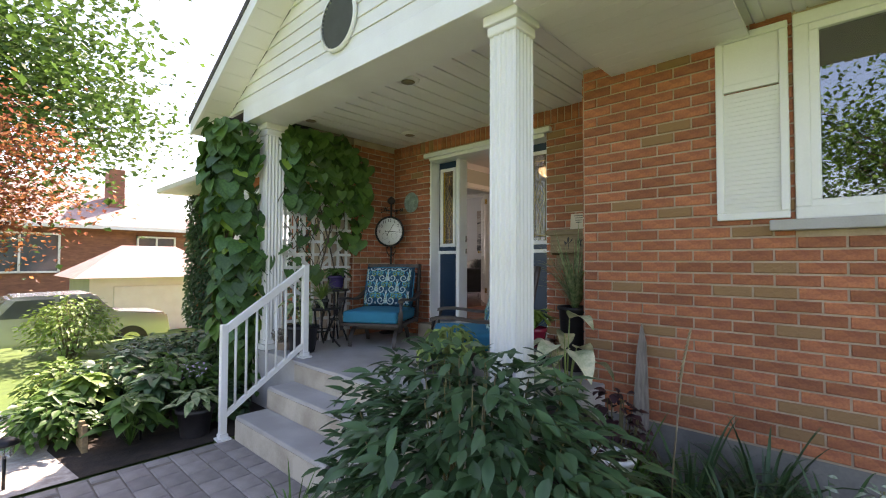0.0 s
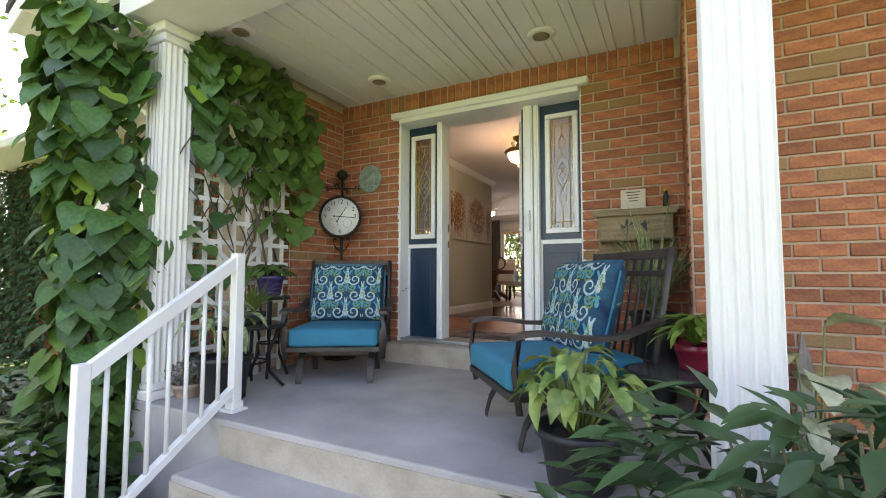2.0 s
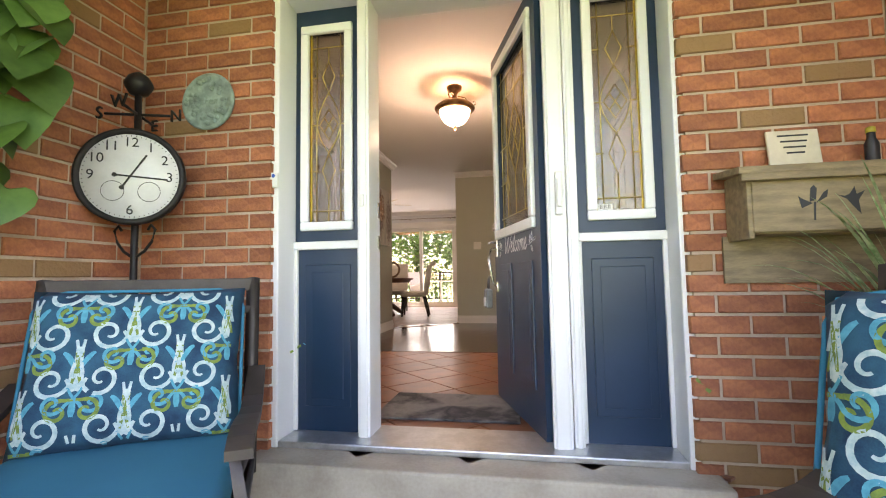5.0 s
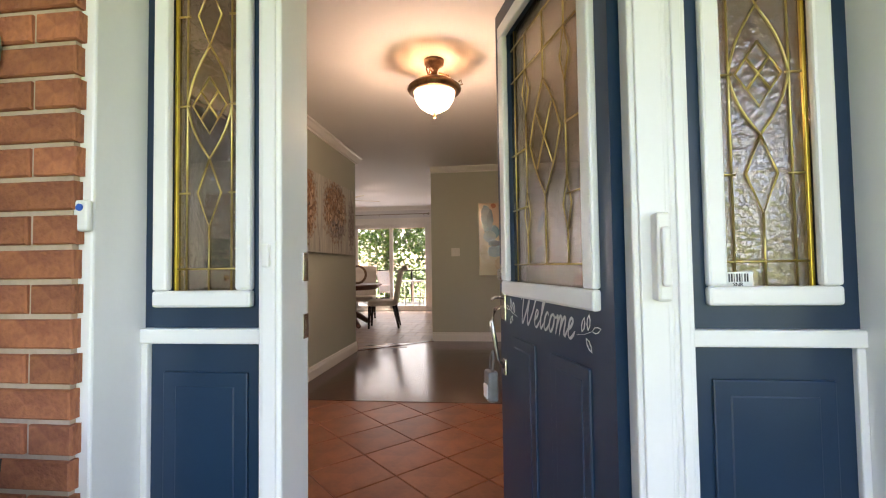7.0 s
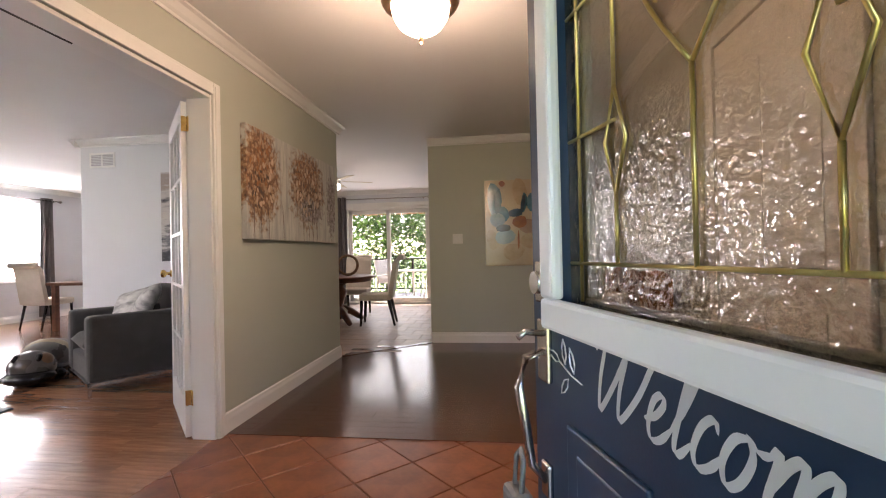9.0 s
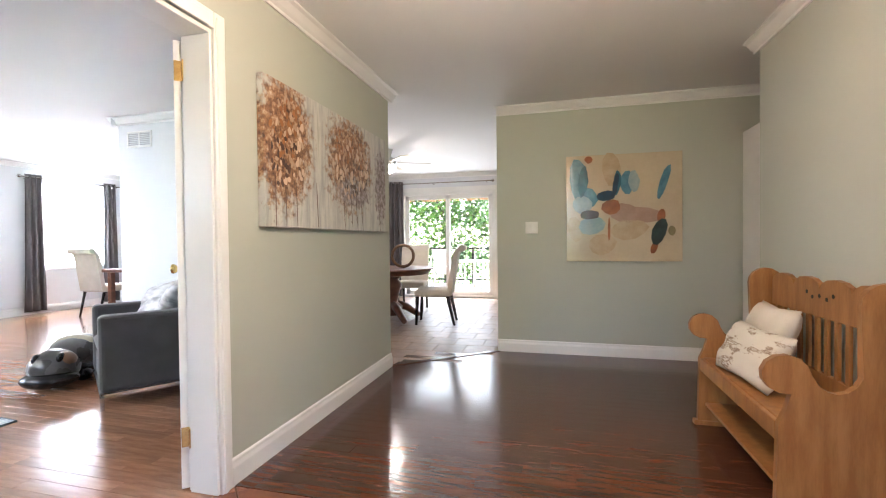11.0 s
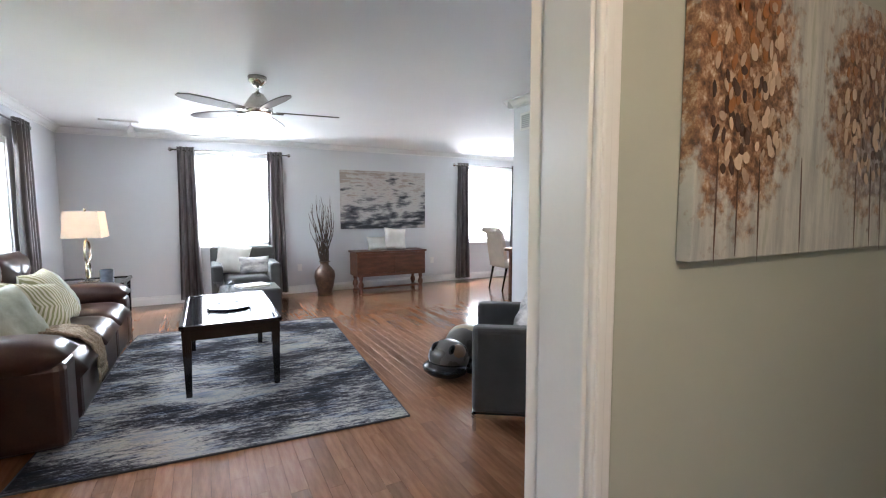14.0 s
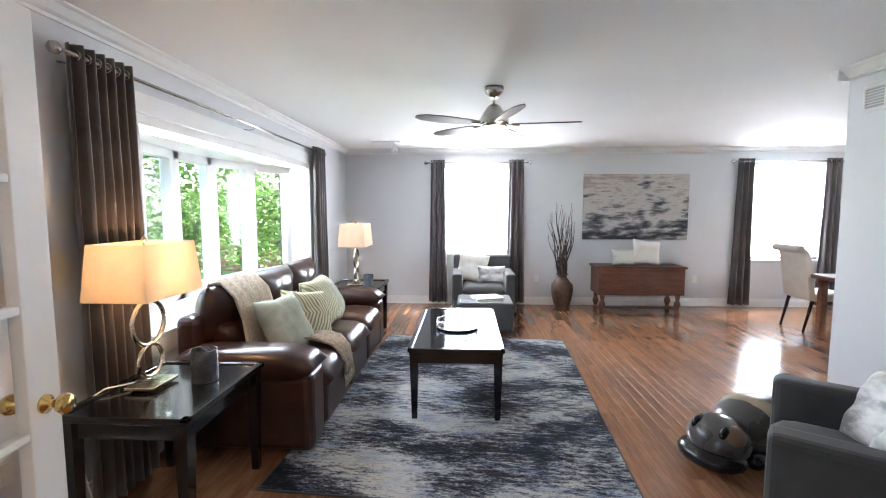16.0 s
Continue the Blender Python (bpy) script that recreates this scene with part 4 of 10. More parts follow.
rbox(b, W0 + 0.02, W0 + 0.085, -0.125, -0.085, 0.545, 0.66, 0.01, m=pose(0, 0, 0, 0, 0, 0))
tube(b, [(W0 + 0.035, -0.105, 0.655), (W0 + 0.035, -0.10, 0.71), (W0 + 0.055, -0.098, 0.73), (W0 + 0.07, -0.10, 0.71), (W0 + 0.07, -0.105, 0.655)], 0.005, 6)
box_ = part("key_box", b, mat("grey_key_box", (0.20, 0.20, 0.20), (0.14, 0.14, 0.14), 12, 0.45), door_2, "grey key lock box")
b = bmesh.new()
rbox(b, W0 + 0.03, W0 + 0.075, -0.130, -0.124, 0.56, 0.61, 0.003)
part("label", b, PLASTIC_W, box_)
for z in (0.30, 1.02, 1.78):
    b = bmesh.new()
    rbox(b, -0.045, 0.0, -0.008, 0.006, z, z + 0.1, 0.002)
    cyl(b, (0.004, 0.006, z), (0.004, 0.006, z + 0.1), 0.008, seg=8)
    part("hinge", b, NICKEL, door_2, "steel hinge")

# ---- porch columns and rail ----
def column(x, y):
    t = thing("porch_column", "white fluted square porch column", "column", (x, y, PZ), 0, "porch columns")
    bb = bmesh.new()
    n, r = 5, 0.095
    out = []
    for side in range(4):
        for k in range(n):
            for f, d in ((0.08, 0), (0.28, 0.010), (0.5, 0.013), (0.72, 0.010), (0.92, 0)):
                u = -r + 2 * r * (k + f) / n
                p = Vector((u, -(r - d), 0))
                q = Matrix.Rotation(side * math.pi / 2, 3, "Z") @ p
                out.append((q.x, q.y))
    extrude(bb, out, 2.43 - 0.2, Matrix.Translation((0, 0, 0.1)))
    part("shaft", bb, VINYL, t)
    bb = bmesh.new()
    rbox(bb, -0.12, 0.12, -0.12, 0.12, 0, 0.06, 0.008)
    rbox(bb, -0.107, 0.107, -0.107, 0.107, 0.06, 0.105, 0.012)
    part("base", bb, WHITE, t)
    bb = bmesh.new()
    rbox(bb, -0.107, 0.107, -0.107, 0.107, 2.30, 2.36, 0.012)
    rbox(bb, -0.125, 0.125, -0.125, 0.125, 2.36, 2.425, 0.01)
    part("capital", bb, WHITE, t)


column(-3.85, 1.85)
column(-0.67, 1.81)

RX = -3.13
rail = thing("stair_railing", "white painted metal stair railing with round spindles", "railing", (0, 0, 0))
for y, z0, z1 in ((1.86, PZ, 0.735), (1.10, GZ, 0.225)):
    b = bmesh.new()
    rbox(b, RX - 0.028, RX + 0.028, y - 0.028, y + 0.028, z0, z1, 0.005)
    rbox(b, RX - 0.055, RX + 0.055, y - 0.055, y + 0.055, z0, z0 + 0.018, 0.004)
    rbox(b, RX - 0.036, RX + 0.036, y - 0.036, y + 0.036, z0 + 0.016, z0 + 0.055, 0.006)
    part("post", b, WHITE, rail)
SLOPE = (0.735 - 0.225) / 0.76
for dz, h in ((-0.085, 0.075), (-0.80, 0.045)):
    b = bmesh.new()
    p, q = (1.835, 0.725 + dz), (1.125, 0.235 + dz)
    v = [b.verts.new((RX + sx * 0.022, y, z + e)) for y, z in (p, q) for sx in (-1, 1) for e in (0, h)]
    for f in ((0, 1, 3, 2), (4, 6, 7, 5), (0, 4, 5, 1), (2, 3, 7, 6), (0, 2, 6, 4), (1, 5, 7, 3)):
        b.faces.new([v[i] for i in f])
    part("rail", b, WHITE, rail)
for k in range(7):
    y = 1.20 + k * 0.092
    zt = 0.225 + (y - 1.10) * SLOPE
    b = bmesh.new()
    cyl(b, (RX, y, zt - 0.76), (RX, y, zt - 0.08), 0.011, seg=10)
    part("spindle", b, WHITE, rail)

# ---- porch ceiling lights, gable vent, shutter, window ----
for x, y in ((-3.52, 2.13), (-3.13, 3.24), (-1.66, 3.15), (-1.95, 2.13)):
    t = thing("recessed_light", "round recessed soffit light with cream trim", "light", (x, y, 2.335), 0, "soffit lights")
    b = bmesh.new()
    lathe(b, [(0.058, -0.022), (0.072, -0.024), (0.098, -0.012), (0.10, 0.0), (0.06, 0.001)], 24)
    part("trim_ring", b, SOFFIT, t)
    b = bmesh.new()
    lathe(b, [(0.060, -0.0245), (0.03, -0.026), (0.01, -0.026)], 20)
    part("lamp", b, mat("dull_brass_lamp", (0.30, 0.24, 0.13), None, 12, 0.4, 0.4), t, "brown reflector lamp")
vent = thing("gable_vent", "dark round louvred gable vent with white rim", "vent", (-2.2, 1.598, 2.72))
b = bmesh.new()
lathe(b, [(0.225, 0), (0.25, 0), (0.25, 0.02), (0.225, 0.025)], 36)
bmesh.ops.delete(b, geom=[f for f in b.faces if len(f.verts) > 4], context="FACES")
bmesh.ops.transform(b, matrix=pose(0, 0, 0, 90), verts=b.verts)
part("rim", b, WHITE, vent)
for k in range(13):
    z = -0.20 + k * 0.033
    hw = math.sqrt(max(0.001, 0.222 ** 2 - z ** 2))
    b = bmesh.new()
    box(b, -hw, hw, -0.004, 0.004, -0.017, 0.017, Matrix.Translation((0, -0.008, z)) @ pose(0, 0, 0, 35))
    part("slat", b, mat("grey_slat", (0.09, 0.10, 0.12), None, 8, 0.6) if k == 0 else bpy.data.materials["grey_slat"], vent)

win = thing("window_1", "white framed front window reflecting trees", "window", (0, 0, 0), kind="structure")
b = bmesh.new()
glazed_frame(b, 0.585, 2.42, 1.03, 2.27, 2.945, 3.05, 0.075)
part("window_frame", b, VINYL, win)
b = bmesh.new()
glazed_frame(b, 0.655, 1.50, 1.095, 2.205, 2.965, 3.03, 0.05)
glazed_frame(b, 1.50, 2.35, 1.095, 2.205, 2.965, 3.03, 0.05)
part("sash", b, VINYL, win)
b = bmesh.new()
box(b, 0.70, 2.31, 2.995, 3.0, 1.14, 2.16)
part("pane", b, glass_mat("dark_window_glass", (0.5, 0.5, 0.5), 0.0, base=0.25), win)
b = bmesh.new()
rbox(b, 0.46, 2.55, 2.90, 3.0, 0.965, 1.03, 0.008)
part("window_sill", b, CONCRETE, win)
# dark sheet behind the pane: the unlit room's shade put into its colour
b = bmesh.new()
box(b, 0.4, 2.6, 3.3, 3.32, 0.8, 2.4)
structure("wall_room_beyond", b, mat("unlit_room_shade", (0.05, 0.05, 0.05), None, 3, 0.9), "dark panel standing in for the unlit room behind the front window")
sh = thing("window_shutter", "white louvred vinyl window shutter", "shutter", (0, 0, 0))
b = bmesh.new()
sx0, sx1, sz0, sz1 = 0.175, 0.56, 1.043, 2.253
glazed_frame(b, sx0, sx1, sz0, sz1, 2.945, 2.984, 0.045)
rbox(b, sx0 + 0.045, sx1 - 0.045, 2.948, 2.984, 1.88, 1.93, 0.006)
rbox(b, sx0 + 0.045, sx1 - 0.045, 2.965, 2.984, 1.93, 2.21, 0.004)
part("shutter_frame", b, VINYL, sh)
k = 0
z = sz0 + 0.06
while z < 1.87:
    b = bmesh.new()
    box(b, sx0 + 0.043, sx1 - 0.043, -0.004, 0.004, -0.018, 0.018, Matrix.Translation((0, 2.966, z)) @ pose(0, 0, 0, 28))
    part("slat", b, VINYL, sh)
    z += 0.030

# ---- porch furniture ----
def scroll_print(parent, w, d, h, m):
    """Printed curls laid on the front of a stuffed pillow, one part to a colour."""
    rnd = random.Random(6)

    def on(x, y):
        u, v = 2 * x / w, 2 * y / d
        for _ in range(4):
            k = 1 - 0.06 * (1 - abs(u * v)) * max(abs(u), abs(v)) ** 3
            u, v = 2 * x / w / k, 2 * y / d / k
        if abs(u) > 0.94 or abs(v) > 0.94:
            return None
        e = ((1 - abs(u) ** 5) * (1 - abs(v) ** 5)) ** 0.5
        return Vector((x, y, h / 2 * e + 0.012 * noise.noise((u * 3, v * 3, 1 + w)) * e + 0.0016))

    def ribbon(vs, fs, pts, width):
        last = None
        n = len(pts) - 1
        for i, (x, y) in enumerate(pts):
            x0, y0 = pts[max(0, i - 1)]
            x1, y1 = pts[min(n, i + 1)]
            g = math.hypot(x1 - x0, y1 - y0) or 1
            hw = width * 0.5 * (0.35 + 0.65 * math.sin(math.pi * (0.12 + 0.8 * i / n)))
            a, c = on(x - (y1 - y0) / g * hw, y + (x1 - x0) / g * hw), on(x + (y1 - y0) / g * hw, y - (x1 - x0) / g * hw)
            if a is None or c is None:
                last = None
                continue
            o = len(vs)
            vs.extend((tuple(m @ a), tuple(m @ c)))
            if last is not None:
                fs.append((last, last + 1, o + 1, o))
            last = o

    def curl(cx, cy, r, turns, start, way, tail):
        pts = []
        for k in range(8):
            f = 1 - k / 8
            a = start - way * f * 0.9
            q = r * (1 + tail * f * f)
            pts.append((cx + q * math.cos(a), cy + q * math.sin(a)))
        for k in range(27):
            f = k / 26
            a, q = start + way * f * turns * 2 * math.pi, r * (1 - 0.82 * f)
            pts.append((cx + q * math.cos(a), cy + q * math.sin(a)))
        return pts

    sets = {"white": ([], []), "aqua": ([], []), "lime": ([], [])}
    px, py, z_ = 0.265, 0.225, 1.62
    for row in range(-2, 4):
        for col in range(-2, 3):
            cx, cy = (col + 0.5 * (row % 2)) * px, (row - 0.4) * py * 0.60
            for s in (-1, 1):
                ribbon(*sets["white"], curl(cx + s * 0.043 * z_, cy + 0.008 * z_, 0.032 * z_, 1.35, math.pi * (0.5 - s * 0.42), -s, 1.5), 0.0125)
                ribbon(*sets["aqua"], curl(cx + s * 0.030 * z_, cy + 0.052 * z_, 0.019 * z_, 1.2, math.pi * (0.5 + s * 0.6), s, 1.6), 0.011)
                ribbon(*sets["lime"], curl(cx + s * 0.060 * z_, cy - 0.046 * z_, 0.021 * z_, 1.2, math.pi * (0.5 - s * 0.1), s, 1.3), 0.0115)
                ribbon(*sets["aqua"], [(cx + s * z_ * (0.004 + 0.020 * f), cy + z_ * (-0.055 + 0.05 * f - 0.02 * f * f)) for f in (0, 0.25, 0.5, 0.75, 1)], 0.015)
                ribbon(*sets["white"], [(cx + s * z_ * (0.002 + 0.014 * f), cy + z_ * (0.072 + 0.03 * f - 0.008 * f * f)) for f in (0, 0.3, 0.6, 1)], 0.015)
                ribbon(*sets["lime"], [(cx + s * z_ * (0.075 + 0.012 * f), cy + z_ * (0.0 + 0.06 * f)) for f in (0, 0.2, 0.4, 0.6, 0.8, 1)], 0.010)
            ribbon(*sets["white"], [(cx, cy + z_ * (-0.06 + 0.045 * f)) for f in (0, 0.3, 0.6, 1)], 0.016)
            ribbon(*sets["white"], [(cx, cy + z_ * (0.075 + 0.045 * f)) for f in (0, 0.3, 0.6, 1)], 0.014)
            ribbon(*sets["aqua"], [(cx, cy + z_ * (0.028 + 0.03 * f)) for f in (0, 0.3, 0.6, 1)], 0.018)
    for key, (vs, fs) in sets.items():
        me = bpy.data.meshes.new(key + "_scroll_print")
        me.from_pydata(vs, [], fs)
        me.materials.append(PRINTS[key])
        ob = new(key + "_scroll_print", me)
        ob.parent = parent
        ob["kind"] = "stuff"


def patio_chair():
    t = thing("patio_chair", "bronze metal patio chair with teal seat cushion", "chair", (0, 0, 0), 0, "porch chairs")
    W, D, SH = 0.33, 0.33, 0.235      # half width, half depth, seat frame height
    b = bmesh.new()
    for s in (-1, 1):
        rbox(b, s * W - 0.02, s * W + 0.02, -D, D, SH, SH + 0.035, 0.006)
    rbox(b, -W, W, -D - 0.02, -D + 0.02, SH, SH + 0.035, 0.006)
    rbox(b, -W, W, D - 0.02, D + 0.02, SH, SH + 0.035, 0.006)
    for k in range(5):
        y = -D + 0.12 + k * 0.11
        box(b, -W, W, y - 0.012, y + 0.012, SH + 0.01, SH + 0.02)
    part("seat_frame", b, BRONZE, t)
    lean = 0.12
    def bk(z):
        return D + (z - SH) * lean / 0.62
    for s in (-1, 1):
        b = bmesh.new()
        tube(b, [(s * W, bk(z), z) for z in (SH - 0.02, 0.5, 0.75, 0.91)], 0.024, 4, flat=0.8)
        part("back_post", b, BRONZE, t)
    for z, h in ((0.885, 0.024), (0.79, 0.014), (0.36, 0.02)):
        b = bmesh.new()
        rbox(b, -W, W, bk(z) - 0.012, bk(z) + 0.012, z - h, z + h, 0.004)
        part("back_rail", b, BRONZE, t)
    for k in range(9):
        x = -W + (k + 1) * 2 * W / 10
        b = bmesh.new()
        tube(b, [(x, bk(0.36), 0.36), (x, bk(0.88), 0.88)], 0.013, 4, flat=0.5)
        part("back_slat", b, BRONZE, t)
    for s in (-1, 1):
        b = bmesh.new()
        tube(b, [(s * (W + 0.01), -D + 0.02, SH - 0.05), (s * (W + 0.02), -D - 0.005, 0.37), (s * (W + 0.02), -D + 0.02, 0.512)], 0.026, 4, flat=0.6)
        pts = [(-D - 0.01, 0.512), (-D + 0.05, 0.526), (-D + 0.13, 0.528), (-D + 0.22, 0.518), (-D + 0.32, 0.502), (-D + 0.42, 0.497), (-D + 0.52, 0.508), (-D + 0.60, 0.535), (D + 0.05, 0.572)]
        for (y0, z0), (y1, z1) in zip(pts, pts[1:]):
            v = [b.verts.new((s * (W + 0.02) + e * 0.03, y, z + f)) for y, z in ((y0, z0), (y1, z1)) for e in (-1, 1) for f in (-0.011, 0.011)]
            for f in ((0, 1, 3, 2), (4, 6, 7, 5), (0, 4, 5, 1), (2, 3, 7, 6), (0, 2, 6, 4), (1, 5, 7, 3)):
                b.faces.new([v[i] for i in f])
        bmesh.ops.remove_doubles(b, verts=b.verts, dist=1e-4)
        part("armrest", b, BRONZE, t)
        b = bmesh.new()
        pts = [(0.24, 0.0), (0.225, 0.06), (0.185, 0.125), (0.12, 0.172), (0.04, 0.195), (-0.08, 0.20), (-0.16, 0.185), (-0.215, 0.145), (-0.25, 0.09), (-0.275, 0.0)]
        for (y0, z0), (y1, z1) in zip(pts, pts[1:]):
            v = [b.verts.new((s * 0.255 + e * 0.022, y, z + f)) for y, z in ((y0, z0), (y1, z1)) for e in (-1, 1) for f in (0, 0.024)]
            for f in ((0, 1, 3, 2), (4, 6, 7, 5), (0, 4, 5, 1), (2, 3, 7, 6), (0, 2, 6, 4), (1, 5, 7, 3)):
                b.faces.new([v[i] for i in f])
        bmesh.ops.remove_doubles(b, verts=b.verts, dist=1e-4)
        part("leg", b, BRONZE, t)
    b = bmesh.new()
    rbox(b, -0.255, 0.255, 0.03, 0.09, 0.17, 0.236, 0.008)
    rbox(b, -0.255, 0.255, -0.14, -0.09, 0.175, 0.24, 0.008)
    part("stretcher", b, BRONZE, t)
    b = bmesh.new()
    rbox(b, -0.315, 0.315, -0.355, 0.325, SH + 0.037, SH + 0.16, 0.03, 4)
    bmesh.ops.subdivide_edges(b, edges=[e for e in b.edges if e.calc_length() > 0.3], cuts=9, use_grid_fill=True)
    for v in b.verts:
        k = (1 - min(1, abs(v.co.x) / 0.33) ** 4) * (1 - min(1, abs(v.co.y) / 0.36) ** 4)
        v.co.z += 0.014 * k * (1 if v.co.z > SH + 0.1 else 0) + 0.006 * noise.noise(v.co * 7)
        v.co.y += 0.006 * noise.noise(v.co * 5 + Vector((3, 0, 0)))
    part("seat_cushion", b, TEAL, t, "plain teal seat cushion", True)
    b = bmesh.new()
    m = Matrix.Translation((0, D - 0.055, 0.628)) @ pose(0, 0, 0, 74)
    cushion(b, 0.62, 0.51, 0.19, m, 16, 0.06, 5, 0.012)
    bp_ = part("back_pillow", b, SCROLL, t, "teal and green scroll pattern pillow")
    scroll_print(bp_, 0.62, 0.51, 0.19, m)
    b = bmesh.new()
    edge = []
    for i in range(40):
        a = 2 * math.pi * i / 40
        c, s_ = math.cos(a), math.sin(a)
        k = 1 / max(abs(c), abs(s_))
        k = min(k, 1.33)
        edge.append(m @ Vector((0.305 * c * k, 0.25 * s_ * k, 0)))
    tube(b, edge, 0.006, 6, True)
    part("piping", b, TEAL, t, "teal piping")
    return t


ch = patio_chair()
ch.matrix_basis = pose(-3.19, 2.86, PZ, 0, 0, 30)
ch2 = copy_thing(ch, pose(-1.435, 2.42, PZ, 0, 0, -51))
for c in ch2.children:                          # its pillow has slid to one side
    if c.name.startswith(("back_pillow", "piping")):
        c.matrix_basis = Matrix.Translation((-0.075, -0.07, -0.015)) @ c.matrix_basis
ch2["label"] = "bronze metal patio chair with teal cushion beside the wing wall"


def round_table(at, r, h, label, top):
    t = thing("side_table", label, "table", at, 0, "porch side tables")
    b = bmesh.new()
    lathe(b, [(r - 0.012, h - 0.012), (r - 0.004, h - 0.006), (r - 0.008, h)], 32)
    part("tabletop", b, top, t)
    b = bmesh.new()
    tube(b, [(r * math.cos(a), r * math.sin(a), h - 0.014) for a in (2 * math.pi * i / 32 for i in range(32))], 0.013, 8, True)
    part("rim", b, IRON, t)
    for k in range(4):
        a = math.pi / 4 + k * math.pi / 2
        b = bmesh.new()
        tube(b, [(f * r * math.cos(a), f * r * math.sin(a), z) for f, z in ((0.82, h - 0.02), (0.72, h * 0.75), (0.5, h * 0.5), (0.55, h * 0.28), (0.9, h * 0.08), (1.0, 0.012))], 0.011, 8)
        part("leg", b, IRON, t)
    b = bmesh.new()
    tube(b, [(0.52 * r * math.cos(a), 0.52 * r * math.sin(a), h * 0.42) for a in (2 * math.pi * i / 24 for i in range(24))], 0.007, 6, True)
    part("ring", b, IRON, t)
    return t


round_table((-3.46, 2.22, PZ), 0.23, 0.45, "round grey glass patio table with iron legs", GREY_GLASS)
round_table((-3.655, 2.56, PZ), 0.14, 0.62, "small round tiled iron plant table", GREY_GLASS)
round_table((-0.86, 2.24, PZ), 0.20, 0.38, "round grey glass patio table with curved legs", GREY_GLASS)

# clock on its stand
ck = thing("garden_clock", "white outdoor clock on an iron weathervane pole", "clock", (-3.70, 3.44, PZ))
b = bmesh.new()
cyl(b, (0, 0, 0.02), (0, 0, 1.72), 0.014, seg=10)
lathe(b, [(0.15, 0.0), (0.15, 0.015), (0.03, 0.03), (0.014, 0.05)], 20)
part("pole", b, IRON, ck)
b = bmesh.new()
lathe(b, [(0.001, 1.70), (0.035, 1.71), (0.055, 1.745), (0.055, 1.755), (0.04, 1.785), (0.012, 1.805), (0.001, 1.81)], 20)
part("finial", b, IRON, ck)
for k in range(4):
    a = math.radians(20 + 90 * k)
    d = Vector((math.cos(a), math.sin(a), 0))
    b = bmesh.new()
    tube(b, [Vector((0, 0, 1.62)) + d * s for s in (0.01, 0.13)], 0.006, 6)
    m = Matrix.Translation(Vector((0, 0, 1.62)) + d * 0.15) @ FACE_S
    lettering(b, "NESW"[k], 0.075, m, 0, 0.004)
    part("vane_arm", b, IRON, ck)
for s in (-1, 1):
    b = bmesh.new()
    tube(b, [(0, 0, 1.0), (s * 0.05, 0, 1.03), (s * 0.085, 0, 1.07), (s * 0.10, 0, 1.12), (s * 0.08, 0, 1.14), (s * 0.065, 0, 1.12)], 0.006, 6)
    part("scroll", b, IRON, ck)
TILT = pose(0.01, -0.03, 1.34, 90, 0, 28) @ Matrix.Diagonal((1.14, 1.14, 1, 1))
b = bmesh.new()
t_ = bmesh.new()
lathe(t_, [(0.001, -0.015), (0.165, -0.015), (0.178, 0.0), (0.178, 0.025), (0.168, 0.034), (0.160, 0.024), (0.155, 0.016)], 40)
join(b, t_, TILT)
part("case", b, IRON, ck)
b = bmesh.new()
t_ = bmesh.new()
lathe(t_, [(0.158, 0.014), (0.157, 0.018), (0.01, 0.0185)], 40)
join(b, t_, TILT)
dial = part("dial", b, CLOCK_FACE, ck, "white dial with black numerals")
for k in (1, 2, 3, 6, 9, 10, 11, 12):
    b = bmesh.new()
    a = math.radians(90 - 30 * k)
    lettering(b, str(k), 0.05, TILT @ Matrix.Translation((0.125 * math.cos(a), 0.125 * math.sin(a), 0.0195)), 0, 0.0004)
    part("numeral", b, INK, dial)
b = bmesh.new()
for k in range(60):
    a = math.radians(6 * k)
    box(b, 0.147, 0.152, -0.001, 0.001, 0.0186, 0.0194, TILT @ Matrix.Rotation(a, 4, "Z"))
for u in (-0.055, 0.06):
    ring = [TILT @ Vector((u + 0.036 * math.cos(a), -0.055 + 0.036 * math.sin(a), 0.019)) for a in (2 * math.pi * i / 24 for i in range(24))]
    tube(b, ring, 0.0012, 4, True)
part("minute_track", b, INK, dial)
for ang, ln in ((58, 0.095), (-4, 0.12)):
    b = bmesh.new()
    box(b, -0.05, ln, -0.003, 0.003, 0.021, 0.0235, TILT @ Matrix.Rotation(math.radians(ang), 4, "Z"))
    cyl(b, TILT @ (Matrix.Rotation(math.radians(ang), 4, "Z") @ Vector((-0.05, 0, 0.021))), TILT @ (Matrix.Rotation(math.radians(ang), 4, "Z") @ Vector((-0.05, 0, 0.024))), 0.009, seg=10)
    part("pointer", b, INK, dial)

pq = thing("wall_plaque", "round verdigris garden plaque with raised flowers", "plaque", (-3.50, 3.625, 1.56))
b = bmesh.new()
t_ = bmesh.new()
lathe(t_, [(0.13, 0), (0.135, 0.012), (0.125, 0.022), (0.118, 0.016), (0.02, 0.016)], 36)
for k in range(46):
    a, r = random.uniform(0, 6.28), random.uniform(0.05, 0.11)
    lathe(t_, [(0.012, 0.0), (0.011, 0.006), (0.004, 0.010)], 7, (r * math.cos(a), r * math.sin(a), 0.016))
join(b, t_, FACE_S)
lettering(b, "Welcome", 0.05, Matrix.Translation((0, -0.018, 0.0)) @ FACE_S, 0.2, 0.003)
part("disc", b, STONE_G, pq)

